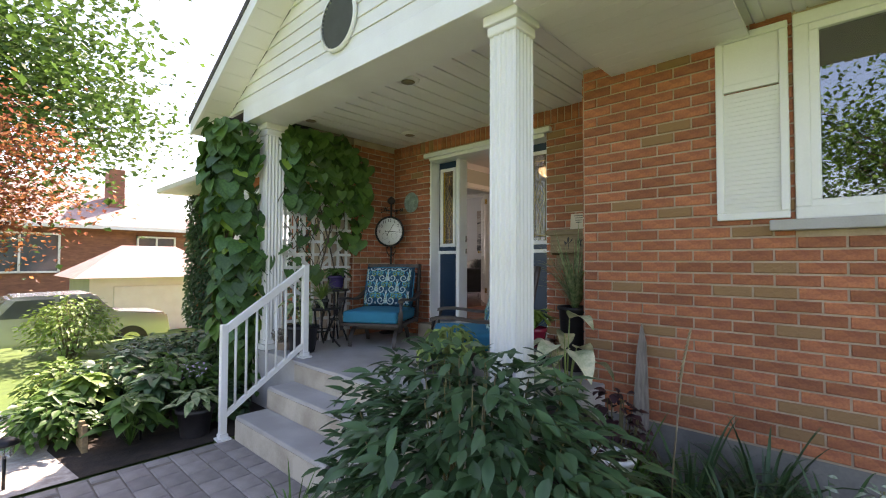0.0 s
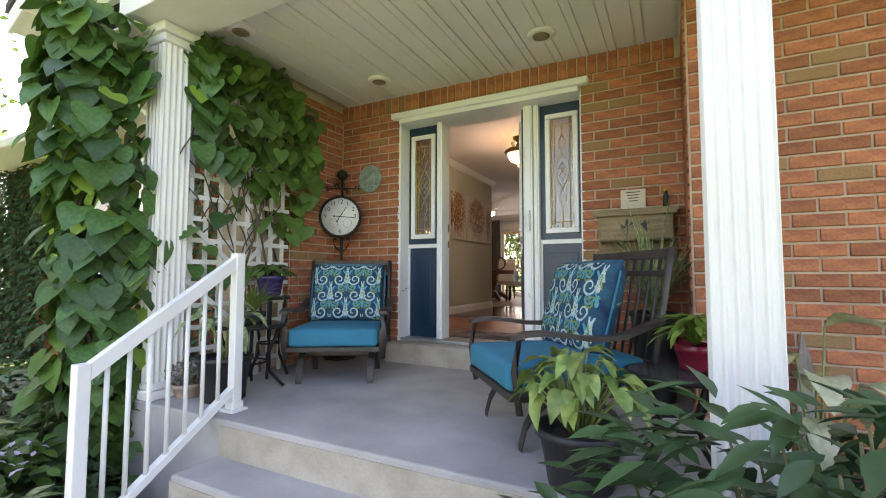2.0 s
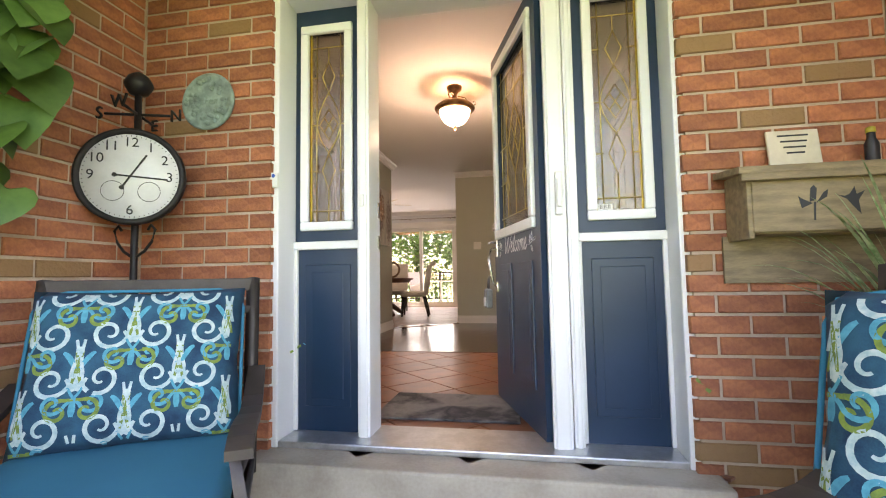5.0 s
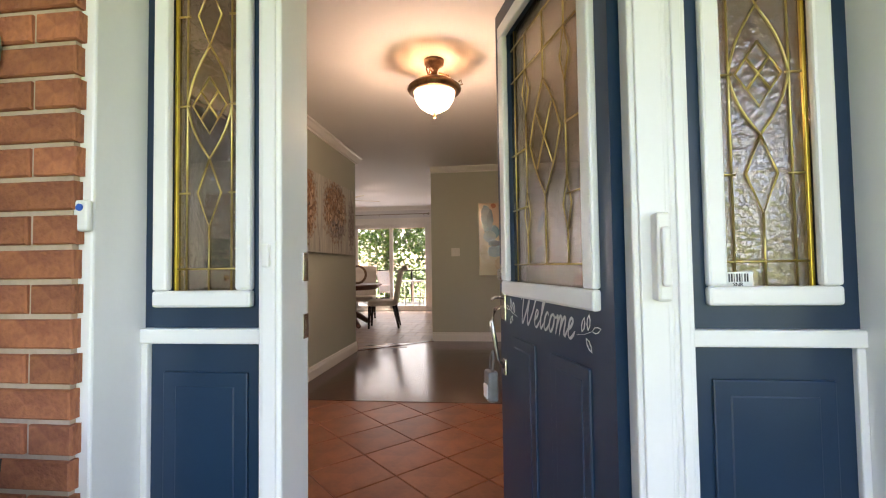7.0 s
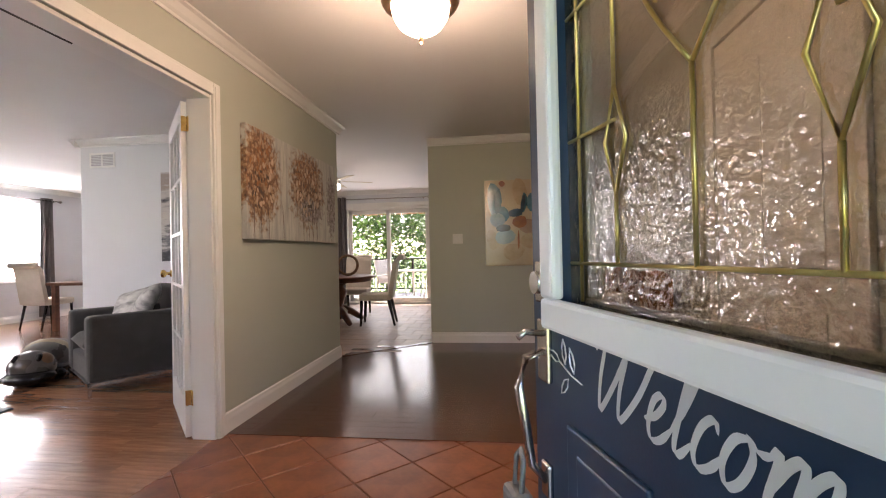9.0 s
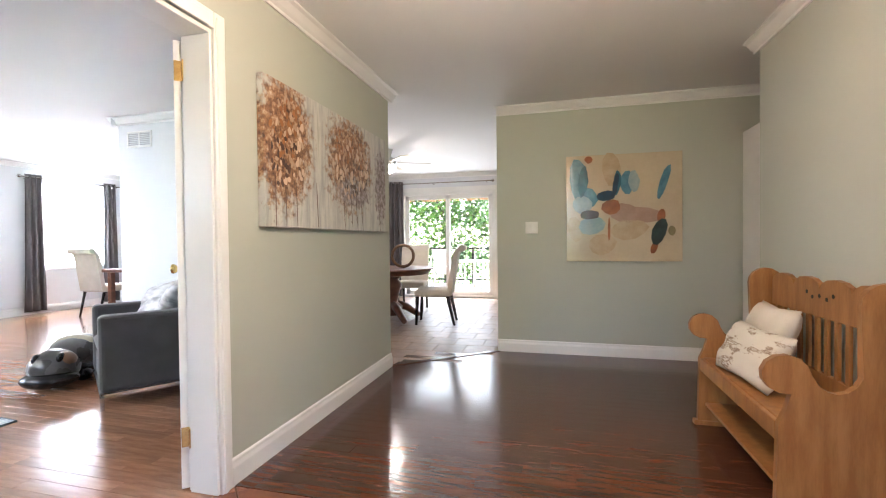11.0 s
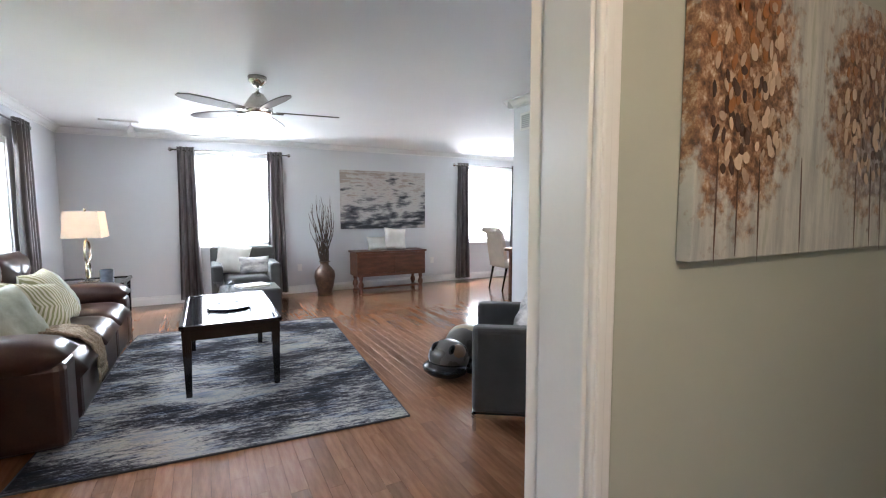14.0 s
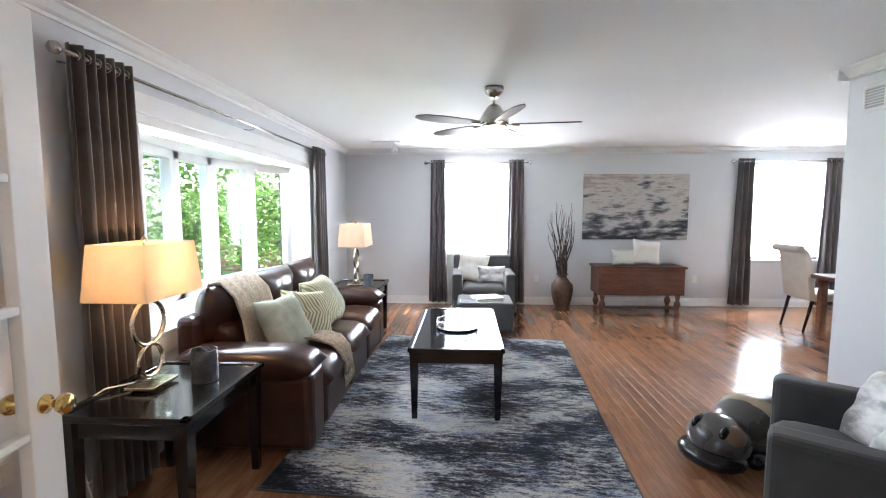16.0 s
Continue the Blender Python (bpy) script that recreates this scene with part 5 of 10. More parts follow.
# mailbox
mb = thing("wall_mailbox", "weathered wooden wall mailbox with cut-out bird", "mailbox", (-1.10, 3.625, 0.86))
mb.scale.x = 0.93
b = bmesh.new()
rbox(b, -0.245, 0.245, -0.17, -0.152, 0.0, 0.185, 0.004)
part("front_board", b, WEATHERED, mb)
for x in (-0.25, 0.25):
    b = bmesh.new()
    rbox(b, x - 0.01, x + 0.01, -0.165, 0.0, -0.02, 0.21, 0.004)
    part("side_board", b, WEATHERED, mb)
b = bmesh.new()
rbox(b, -0.24, 0.24, -0.15, 0.0, -0.005, 0.012, 0.003)
part("floor_board", b, WEATHERED, mb)
b = bmesh.new()
box(b, -0.30, 0.30, -0.205, 0.0, 0.0, 0.022, Matrix.Translation((0, 0, 0.215)) @ pose(0, 0, 0, 6))
rbox(b, -0.29, 0.29, -0.20, -0.18, 0.17, 0.20, 0.004)
part("lid", b, WEATHERED, mb)
b = bmesh.new()
box(b, -0.28, 0.28, -0.012, 0.0, -0.17, 0.0)
part("back_board", b, WEATHERED, mb)
# flat black shapes on the solid board paint the shade inside the cut-outs
b = bmesh.new()
def flat_shape(bm, pts, y=-0.1712):
    extrude(bm, pts, 0.0008, Matrix.Translation((0, y, 0.095)) @ FACE_S)
flat_shape(b, [(-0.055, -0.06), (-0.049, -0.06), (-0.045, 0.0), (-0.052, 0.0)])
flat_shape(b, [(-0.065, 0.0), (-0.06, 0.045), (-0.05, 0.055), (-0.04, 0.045), (-0.045, 0.005)])
flat_shape(b, [(-0.10, 0.02), (-0.09, -0.02), (-0.055, -0.005), (-0.085, 0.01)])
flat_shape(b, [(-0.045, -0.005), (-0.01, 0.015), (-0.005, 0.04), (-0.02, 0.03)])
flat_shape(b, [(0.02, 0.02), (0.045, 0.015), (0.06, 0.022), (0.075, 0.045), (0.08, 0.02), (0.105, 0.03), (0.085, 0.0), (0.09, -0.045), (0.065, -0.015), (0.05, 0.005)])
part("cut_out", b, INK, mb, "flat black shapes painting the shade in the flower and bird cut-outs")
tl_ = thing("ceramic_tile", "small cream tile with dark handwriting", "tile", (-1.115, 3.60, 1.092), 0)
b = bmesh.new()
rbox(b, -0.085, 0.085, -0.012, 0.0, 0.0, 0.15, 0.004, m=pose(0, 0, 0, -8))
part("tile", b, CREAM_TILE, tl_)
b = bmesh.new()
for k in range(4):
    box(b, -0.05 + 0.008 * k, 0.05 - 0.006 * k, -0.0135, -0.012, 0.125 - 0.022 * k, 0.131 - 0.022 * k, pose(0, 0, 0, -8))
part("writing", b, INK, tl_)["kind"] = "stuff"
bt = thing("grey_bottle", "small dark grey bottle with yellow top", "bottle", (-0.90, 3.56, 1.092))
b = bmesh.new()
lathe(b, [(0.018, 0), (0.02, 0.005), (0.02, 0.07), (0.012, 0.09), (0.012, 0.11)], 14)
part("body", b, BLACK_POT, bt)
b = bmesh.new()
lathe(b, [(0.014, 0.108), (0.014, 0.125), (0.01, 0.128)], 12)
part("cap", b, mat("yellow_cap", (0.5, 0.42, 0.05), None, 10, 0.5), bt, "yellow cap")

# trellis
TRELLIS = mat("weathered_white_slat", (0.77, 0.76, 0.73), (0.58, 0.56, 0.52), 5, 0.7, bump=0.1)
tr = thing("trellis", "white wooden fan trellis behind a climbing vine", "trellis", (0, 0, 0))
for k in range(9):
    y = 1.88 + k * 0.115
    b = bmesh.new()
    box(b, -3.815, -3.80, y - 0.016, y + 0.016, PZ, 2.1)
    part("slat", b, TRELLIS, tr)
for k in range(15):
    z = PZ + 0.12 + k * 0.15
    b = bmesh.new()
    box(b, -3.80, -3.788, 1.84, 2.86, z - 0.016, z + 0.016)
    part("slat", b, TRELLIS, tr)
for s in (-1, 1):
    b = bmesh.new()
    for z in (0.35, 0.75):
        p, q = (2.36, z - 0.1), (2.36 + s * 0.42, z + 0.24)
        d = Vector((0, q[0] - p[0], q[1] - p[1])).normalized()
        n = Vector((0, -d.z, d.y)) * 0.016
        v = [b.verts.new((x, w[0] + e * n.y, w[1] + e * n.z)) for x in (-3.788, -3.776) for w in (p, q) for e in (-1, 1)]
        for f in ((0, 1, 3, 2), (4, 6, 7, 5), (0, 4, 5, 1), (2, 3, 7, 6), (0, 2, 6, 4), (1, 5, 7, 3)):
            b.faces.new([v[i] for i in f])
    part("brace", b, TRELLIS, tr)

# ---- inside: materials ----
def stripe_mat():
    """Cream cloth with wavering olive stripes that meet along the middle."""
    m = bpy.data.materials.new("wavy_stripe_fabric")
    m.use_nodes = True
    N, L = m.node_tree.nodes, m.node_tree.links
    p = N["Principled BSDF"]
    co = N.new("ShaderNodeTexCoord")
    sp = N.new("ShaderNodeSeparateXYZ")
    L.new(co.outputs["Object"], sp.inputs[0])
    ab = N.new("ShaderNodeMath")
    ab.operation = "ABSOLUTE"
    L.new(sp.outputs[1], ab.inputs[0])
    ma = N.new("ShaderNodeMath")
    ma.operation = "MULTIPLY_ADD"
    ma.inputs[1].default_value = 0.55
    L.new(ab.outputs[0], ma.inputs[0])
    L.new(sp.outputs[0], ma.inputs[2])
    cb_ = N.new("ShaderNodeCombineXYZ")
    L.new(ma.outputs[0], cb_.inputs[0])
    L.new(sp.outputs[1], cb_.inputs[1])
    wv = N.new("ShaderNodeTexWave")
    wv.inputs["Scale"].default_value, wv.inputs["Distortion"].default_value = 9.0, 2.2
    wv.inputs["Detail"].default_value, wv.inputs["Detail Scale"].default_value = 1.0, 1.2
    L.new(cb_.outputs[0], wv.inputs[0])
    rp = N.new("ShaderNodeValToRGB")
    e = rp.color_ramp.elements
    e[0].position, e[0].color = 0.40, (0.26, 0.25, 0.12, 1)
    e[1].position, e[1].color = 0.56, (0.60, 0.56, 0.42, 1)
    L.new(wv.outputs["Fac"], rp.inputs[0])
    L.new(rp.outputs[0], p.inputs["Base Color"])
    p.inputs["Roughness"].default_value = 0.85
    return m


def rug_mat():
    """Worn woven rug: cream and slate streaks over broad worn patches, with short dark flecks."""
    m = bpy.data.materials.new("distressed_rug")
    m.use_nodes = True
    N, L = m.node_tree.nodes, m.node_tree.links
    p = N["Principled BSDF"]
    co = N.new("ShaderNodeTexCoord")

    def nz(scale, detail, rough, stretch):
        mp = N.new("ShaderNodeMapping")
        mp.inputs["Scale"].default_value = stretch
        L.new(co.outputs["Object"], mp.inputs[0])
        n = N.new("ShaderNodeTexNoise")
        n.inputs["Scale"].default_value, n.inputs["Detail"].default_value, n.inputs["Roughness"].default_value = scale, detail, rough
        L.new(mp.outputs[0], n.inputs[0])
        return n.outputs[0]

    def op(kind, a, b_, c=None):
        n = N.new("ShaderNodeMath")
        n.operation = kind
        for k, v in enumerate((a, b_, c)):
            if isinstance(v, float):
                n.inputs[k].default_value = v
            elif v is not None:
                L.new(v, n.inputs[k])
        return n.outputs[0]

    def ramp(v, stops):
        r = N.new("ShaderNodeValToRGB")
        e = r.color_ramp.elements
        while len(e) < len(stops):
            e.new(0.5)
        for k, (q, c) in enumerate(stops):
            e[k].position, e[k].color = q, (*c, 1)
        L.new(v, r.inputs[0])
        return r.outputs[0]

    broad = nz(1.5, 3, 0.5, (1.6, 0.8, 1))
    streak = nz(5.5, 9, 0.78, (6.5, 1.5, 1))
    weave = nz(60.0, 3, 0.6, (2.0, 1.0, 1))
    v = op("ADD", op("MULTIPLY_ADD", op("SUBTRACT", broad, 0.5), 1.0, streak), op("MULTIPLY", op("SUBTRACT", weave, 0.5), 0.34))
    tone = ramp(v, [(0.36, (0.016, 0.016, 0.020)), (0.45, (0.040, 0.040, 0.050)), (0.50, (0.13, 0.13, 0.15)), (0.56, (0.28, 0.28, 0.29)), (0.63, (0.46, 0.44, 0.40)), (0.76, (0.30, 0.32, 0.36))])
    blue = ramp(nz(2.2, 5, 0.6, (5.0, 1.4, 1)), [(0.50, (1.0, 1.0, 1.0)), (0.62, (0.62, 0.72, 0.92))])
    mx = N.new("ShaderNodeMix")
    mx.data_type, mx.blend_type = "RGBA", "MULTIPLY"
    mx.inputs[0].default_value = 1.0
    L.new(tone, mx.inputs[6])
    L.new(blue, mx.inputs[7])
    L.new(mx.outputs[2], p.inputs["Base Color"])
    p.inputs["Roughness"].default_value = 0.95
    p.inputs["Specular IOR Level"].default_value = 0.15
    bp = N.new("ShaderNodeBump")
    bp.inputs["Strength"].default_value, bp.inputs["Distance"].default_value = 0.5, 0.004
    L.new(weave, bp.inputs["Height"])
    L.new(bp.outputs[0], p.inputs["Normal"])
    return m


LEATHER = mat("brown_leather", (0.052, 0.021, 0.014), (0.026, 0.010, 0.008), 5, 0.3, bump=0.12, bscale=90, coat=0.15)
BLACK_WOOD = mat("black_lacquer", (0.012, 0.010, 0.010), (0.008, 0.007, 0.007), 8, 0.16, bump=0.02, coat=0.3)
PINE = mat("honey_pine", (0.36, 0.17, 0.055), (0.25, 0.105, 0.03), 4, 0.42, bump=0.08, bscale=30, stretch=(6, 6, 1))
WALNUT = mat("walnut", (0.15, 0.055, 0.026), (0.085, 0.03, 0.015), 4, 0.38, bump=0.06, bscale=30, stretch=(5, 1, 5))
MAPLE = mat("honey_maple_cabinet", (0.46, 0.22, 0.07), (0.36, 0.16, 0.05), 3, 0.4, bump=0.04, bscale=30, stretch=(5, 5, 1))
GREY_FAB = mat("charcoal_fabric", (0.075, 0.073, 0.072), (0.055, 0.053, 0.052), 6, 0.9, bump=0.2, bscale=260, sheen=0.2)
CURT = mat("grey_satin_curtain", (0.095, 0.080, 0.078), (0.062, 0.052, 0.052), 5, 0.42, bump=0.1, bscale=60, sheen=0.3)
CREAM = mat("cream_fabric", (0.64, 0.58, 0.50), (0.56, 0.50, 0.42), 6, 0.9, bump=0.2, bscale=220)
OFFWHITE = mat("white_fabric", (0.72, 0.69, 0.64), (0.64, 0.61, 0.56), 6, 0.9, bump=0.2, bscale=220)
SAGE_FAB = mat("sage_fabric", (0.44, 0.46, 0.38), (0.34, 0.36, 0.29), 14, 0.9, bump=0.2, bscale=160)
KNIT = mat("cream_knit", (0.62, 0.53, 0.42), (0.36, 0.29, 0.21), 55, 0.95, bump=1.0, bscale=110, stretch=(2.5, 1, 1))
ZEBRA = stripe_mat()
SATIN = pattern_mat("crinkled_silver_fabric", [(0.35, (0.30, 0.29, 0.29)), (0.5, (0.55, 0.53, 0.52)), (0.65, (0.72, 0.70, 0.68))], 6.0, 4.0, 0.5, 0.4, (1, 3, 1))
RUG = rug_mat()
ART3 = pattern_mat("grey_seascape_paint", [(0.44, (0.03, 0.032, 0.04)), (0.53, (0.11, 0.115, 0.13)), (0.60, (0.23, 0.22, 0.22)), (0.67, (0.46, 0.44, 0.43)), (0.77, (0.54, 0.51, 0.49)), (0.90, (0.36, 0.30, 0.27))], 2.8, 1.6, 0.6, 0.8, (1.6, 1, 6), 0.34)
CANVAS = mat("primed_canvas", (0.62, 0.60, 0.56), (0.46, 0.45, 0.43), 4, 0.35, bump=0.3, bscale=60, stretch=(4, 1, 1))
CANVAS_C = mat("cream_canvas", (0.58, 0.49, 0.35), (0.50, 0.41, 0.29), 3, 0.18, bump=0.15, bscale=30)
SHADE_W = mat("lamp_shade_linen", (0.82, 0.74, 0.62), (0.76, 0.67, 0.55), 8, 0.9, bump=0.1, bscale=200, trans=0.55)
CHROME = mat("polished_chrome", (0.75, 0.75, 0.76), (0.7, 0.7, 0.7), 20, 0.08, 1.0)
GOLD_M = mat("champagne_metal", (0.72, 0.62, 0.45), (0.62, 0.52, 0.36), 20, 0.2, 1.0)
CERAMIC = mat("brown_ceramic", (0.14, 0.075, 0.045), (0.08, 0.04, 0.025), 14, 0.35, bump=0.3, bscale=40)
TWIG = mat("dry_twig", (0.11, 0.075, 0.06), (0.06, 0.04, 0.03), 14, 0.85)
HAMMERED = mat("grey_hammered_glass", (0.16, 0.17, 0.19), (0.10, 0.105, 0.12), 20, 0.25, 0.3)
CLEAR = glass_mat("clear_glass", (0.93, 0.96, 0.97), 0.02, base=0.10)
# translucent white that imitates overexposed daylight in the side windows
GLARE = bpy.data.materials.new("white_glare")
GLARE.use_nodes = True
n_ = GLARE.node_tree
n_.nodes.remove(n_.nodes["Principled BSDF"])
s1, s2, s3 = n_.nodes.new("ShaderNodeBsdfTransparent"), n_.nodes.new("ShaderNodeBsdfTranslucent"), n_.nodes.new("ShaderNodeMixShader")
s2.inputs[0].default_value = (0.95, 0.95, 0.95, 1)
s3.inputs[0].default_value = 0.85
n_.links.new(s1.outputs[0], s3.inputs[1])
n_.links.new(s2.outputs[0], s3.inputs[2])
n_.links.new(s3.outputs[0], n_.nodes["Material Output"].inputs[0])
GLOW = mat("lit_frosted_glass", (0.9, 0.85, 0.75), None, 8, 0.4, emit=(1.0, 0.80, 0.55), power=1.1)
GLOW_W = mat("lit_white_glass", (0.9, 0.88, 0.85), None, 8, 0.4, emit=(1.0, 0.93, 0.82), power=0.6)
PANEL_W = mat("white_panel_door", (0.78, 0.78, 0.77), (0.74, 0.74, 0.73), 2, 0.35)


# ---- daylight through the openings ----
window_light(-10.875, 5.775, 1.49, 1.04, 1.28, (1, 0, 0), 9)
window_light(-10.875, 10.41, 1.45, 1.08, 1.36, (1, 0, 0), 9)
window_light(-4.67, 13.06, 1.05, 1.7, 1.85, (0, -1, -0.15), 2.6)
window_light(-7.72, 3.50, 1.972, 2.5, 0.2, (0, 0.75, -1), 7)

# ---- double doors between hall and living room ----
b = bmesh.new()
for x0, x1 in ((-4.0, -3.982), (-4.163, -4.145)):
    for y0, y1, z0, z1 in ((6.122, 6.188, 0, 2.125), (4.425, 4.50, 0, 2.125), (4.5, 6.122, 2.05, 2.125)):
        rbox(b, x0, x1, y0, y1, z0, z1, 0.005)
        if x0 > -4.1:
            rbox(b, x0, x1 + 0.006, y0 + 0.012, y1 - 0.03, z0, z1 - 0.02, 0.004)
for y0, y1, z0, z1 in ((6.112, 6.162, 0, 2.05), (4.50, 4.52, 0, 2.05), (4.52, 6.112, 2.03, 2.05)):
    rbox(b, -4.145, -4.0, y0, y1, z0, z1, 0.003)
structure("trim_double_door", b, TRIM, "white door casing round the double doorway", "trim")


def french_leaf(at, turn, flip):
    t = thing("french_door", "white glazed double door leaf standing open", "door", at, turn, "double doors")
    W, H, T = 0.80, 2.02, 0.036
    bb = bmesh.new()
    for x0, x1, z0, z1 in ((0, 0.105, 0.012, H), (W - 0.105, W, 0.012, H), (0.105, W - 0.105, 0.012, 0.23), (0.105, W - 0.105, H - 0.11, H)):
        rbox(bb, x0, x1, -T / 2, T / 2, z0, z1, 0.003)
    part("stile_frame", bb, TRIM, t)
    gw, gh = (W - 0.21) / 3, (H - 0.11 - 0.23) / 5
    for k in (1, 2):
        bb = bmesh.new()
        rbox(bb, 0.105 + k * gw - 0.011, 0.105 + k * gw + 0.011, -T / 2 + 0.003, T / 2 - 0.003, 0.23, H - 0.11, 0.004)
        part("glazing_bar", bb, TRIM, t)
    for k in range(1, 5):
        bb = bmesh.new()
        rbox(bb, 0.105, W - 0.105, -T / 2 + 0.002, T / 2 - 0.002, 0.23 + k * gh - 0.011, 0.23 + k * gh + 0.011, 0.004)
        part("glazing_bar", bb, TRIM, t)
    for i in range(3):
        for k in range(5):
            bb = bmesh.new()
            box(bb, 0.105 + i * gw + 0.011, 0.105 + (i + 1) * gw - 0.011, -0.002, 0.002, 0.23 + k * gh + 0.011, 0.23 + (k + 1) * gh - 0.011)
            part("pane", bb, GLASS, t)
    for s in (-1, 1):
        bb = bmesh.new()
        tt = bmesh.new()
        lathe(tt, [(0.026, 0.0), (0.026, 0.006), (0.011, 0.012), (0.011, 0.03), (0.024, 0.04), (0.029, 0.052), (0.024, 0.064), (0.008, 0.069)], 20)
        join(bb, tt, Matrix.Translation((W - 0.055, s * T / 2, 0.97)) @ pose(0, 0, 0, -90 * s))
        part("knob", bb, BRASS, t, "polished brass knob")
    for z in (0.20, 1.84):
        bb = bmesh.new()
        cyl(bb, (-0.006, flip * 0.02, z), (-0.006, flip * 0.02, z + 0.09), 0.007, seg=8)
        rbox(bb, -0.03, 0.0, flip * 0.018 - 0.003, flip * 0.018 + 0.003, z, z + 0.09, 0.002)
        rbox(bb, -0.002, 0.0, -0.016, 0.016, z, z + 0.09, 0.001)
        part("hinge", bb, BRASS, t, "brass hinge")
    return t


french_leaf((-4.172, 6.115, 0), 133, -1)
french_leaf((-4.172, 4.525, 0), 187, 1)

# ---- hall things ----
def switch_plate(at, turn, wide=0.075):
    t = thing("light_switch", "white plastic light switch on the wall", "switch", at, turn, "switches")
    bb = bmesh.new()
    rbox(bb, -wide / 2, wide / 2, -0.006, 0, -0.058, 0.058, 0.003)
    part("plate", bb, PLASTIC_W, t)
    for k in range(2 if wide > 0.09 else 1):
        bb = bmesh.new()
        u = (k - 0.5) * 0.046 if wide > 0.09 else 0
        rbox(bb, u - 0.016, u + 0.016, -0.011, -0.005, -0.033, 0.033, 0.003)
        part("rocker", bb, WHITE, t)


switch_plate((-2.80, 8.958, 1.24), 0, 0.12)
switch_plate((-1.242, 6.14, 1.25), -90)


def strokes(t, name, material, shapes, y):
    """Flat dabs of paint on a canvas: (x, z, half width, half height, turn)."""
    bb = bmesh.new()
    for i, (x, z, w, h, a) in enumerate(shapes):
        pts = []
        for k in range(10):
            g = 2 * math.pi * k / 10
            f = 1 + 0.22 * noise.noise((x * 9 + math.cos(g), z * 9 + math.sin(g), i))
            px, pz = w * f * math.cos(g), h * f * math.sin(g)
            c, s = math.cos(a), math.sin(a)
            pts.append((x + c * px - s * pz, z + s * px + c * pz))
        extrude(bb, pts, 0.0006, Matrix.Translation((0, y - 0.0003 * (i % 7), 0)) @ FACE_S)
    part(name, bb, material, t)["kind"] = "stuff"


def paint(name, c, c2=None, rough=0.35):
    return mat(name, c, c2, 14, rough, bump=0.3, bscale=60)


ART_O, ART_B, ART_C, ART_G = paint("orange_paint", (0.46, 0.19, 0.07), (0.34, 0.13, 0.05)), paint("brown_paint", (0.13, 0.07, 0.05), (0.08, 0.045, 0.04)), paint("cream_paint", (0.66, 0.50, 0.36), (0.52, 0.40, 0.30)), paint("slate_paint", (0.22, 0.23, 0.27), (0.15, 0.16, 0.19))
p1 = thing("tree_painting", "wide canvas painting of rust and grey trees", "painting", (-3.998, 7.215, 1.20), 90)
b = bmesh.new()
rbox(b, -0.80, 0.80, -0.04, 0.0, 0, 0.77, 0.003)
part("canvas", b, TREE_CANVAS, p1)
rnd = random.Random(4)
def crown_dabs(cx, cz, rx, rz, n, w, h):
    out = []
    while len(out) < n:
        u, v = rnd.uniform(-1, 1), rnd.uniform(-1, 1)
        if u * u + v * v < 1:
            x, z = cx + u * rx, cz + v * rz
            if -0.77 < x < 0.77 and 0.03 < z < 0.74:
                out.append((x, z, w * rnd.uniform(0.6, 1.3), h * rnd.uniform(0.6, 1.3), rnd.uniform(-0.5, 0.5)))
    return out
ART_P = paint("pale_petal_paint", (0.50, 0.38, 0.28), (0.36, 0.24, 0.16))
strokes(p1, "petal_paint_layer", ART_P, crown_dabs(-0.58, 0.46, 0.18, 0.27, 52, 0.012, 0.019) + crown_dabs(0.16, 0.46, 0.28, 0.22, 64, 0.012, 0.019), -0.0412)
strokes(p1, "amber_paint_layer", paint("amber_paint", (0.40, 0.17, 0.05), (0.26, 0.10, 0.035)), crown_dabs(-0.60, 0.55, 0.17, 0.18, 34, 0.012, 0.019) + crown_dabs(0.16, 0.56, 0.26, 0.13, 26, 0.012, 0.018), -0.0408)
strokes(p1, "umber_paint_layer", paint("umber_paint", (0.10, 0.05, 0.035), (0.06, 0.035, 0.03)), crown_dabs(-0.62, 0.34, 0.15, 0.14, 24, 0.012, 0.020) + crown_dabs(0.20, 0.36, 0.22, 0.12, 28, 0.011, 0.018), -0.0410)
strokes(p1, "cream_paint_layer", ART_C, crown_dabs(-0.56, 0.42, 0.17, 0.22, 24, 0.013, 0.022) + crown_dabs(0.18, 0.42, 0.26, 0.20, 38, 0.013, 0.022), -0.0416)
strokes(p1, "trunk_paint_layer", ART_B, [(x, 0.14, 0.0035, 0.14, 0.02 * k) for k, x in enumerate((-0.71, -0.62, -0.52, -0.30, 0.05, 0.16, 0.24, 0.33, 0.66))], -0.0402)

p2 = thing("abstract_painting", "glossy cream abstract canvas with blue strokes", "painting", (-1.965, 8.958, 0.91), 0)
b = bmesh.new()
rbox(b, -0.505, 0.505, -0.04, 0.0, 0, 1.0, 0.003)
part("canvas", b, CANVAS_C, p2)
strokes(p2, "tan_paint_layer", paint("tan_paint", (0.52, 0.41, 0.28), (0.44, 0.33, 0.21), 0.12), [(-0.10, 0.86, 0.085, 0.16, 0.05), (-0.42, 0.30, 0.075, 0.12, 0.2), (-0.18, 0.16, 0.12, 0.10, 0.2), (0.05, 0.30, 0.16, 0.10, 0.1)], -0.0408)
strokes(p2, "blue_paint_layer", paint("blue_paint", (0.12, 0.28, 0.36), (0.06, 0.16, 0.24), 0.12), [(-0.40, 0.78, 0.085, 0.21, 0.05), (-0.32, 0.60, 0.10, 0.10, 0.4), (0.04, 0.73, 0.06, 0.11, 0), (0.35, 0.73, 0.035, 0.17, -0.3)], -0.041)
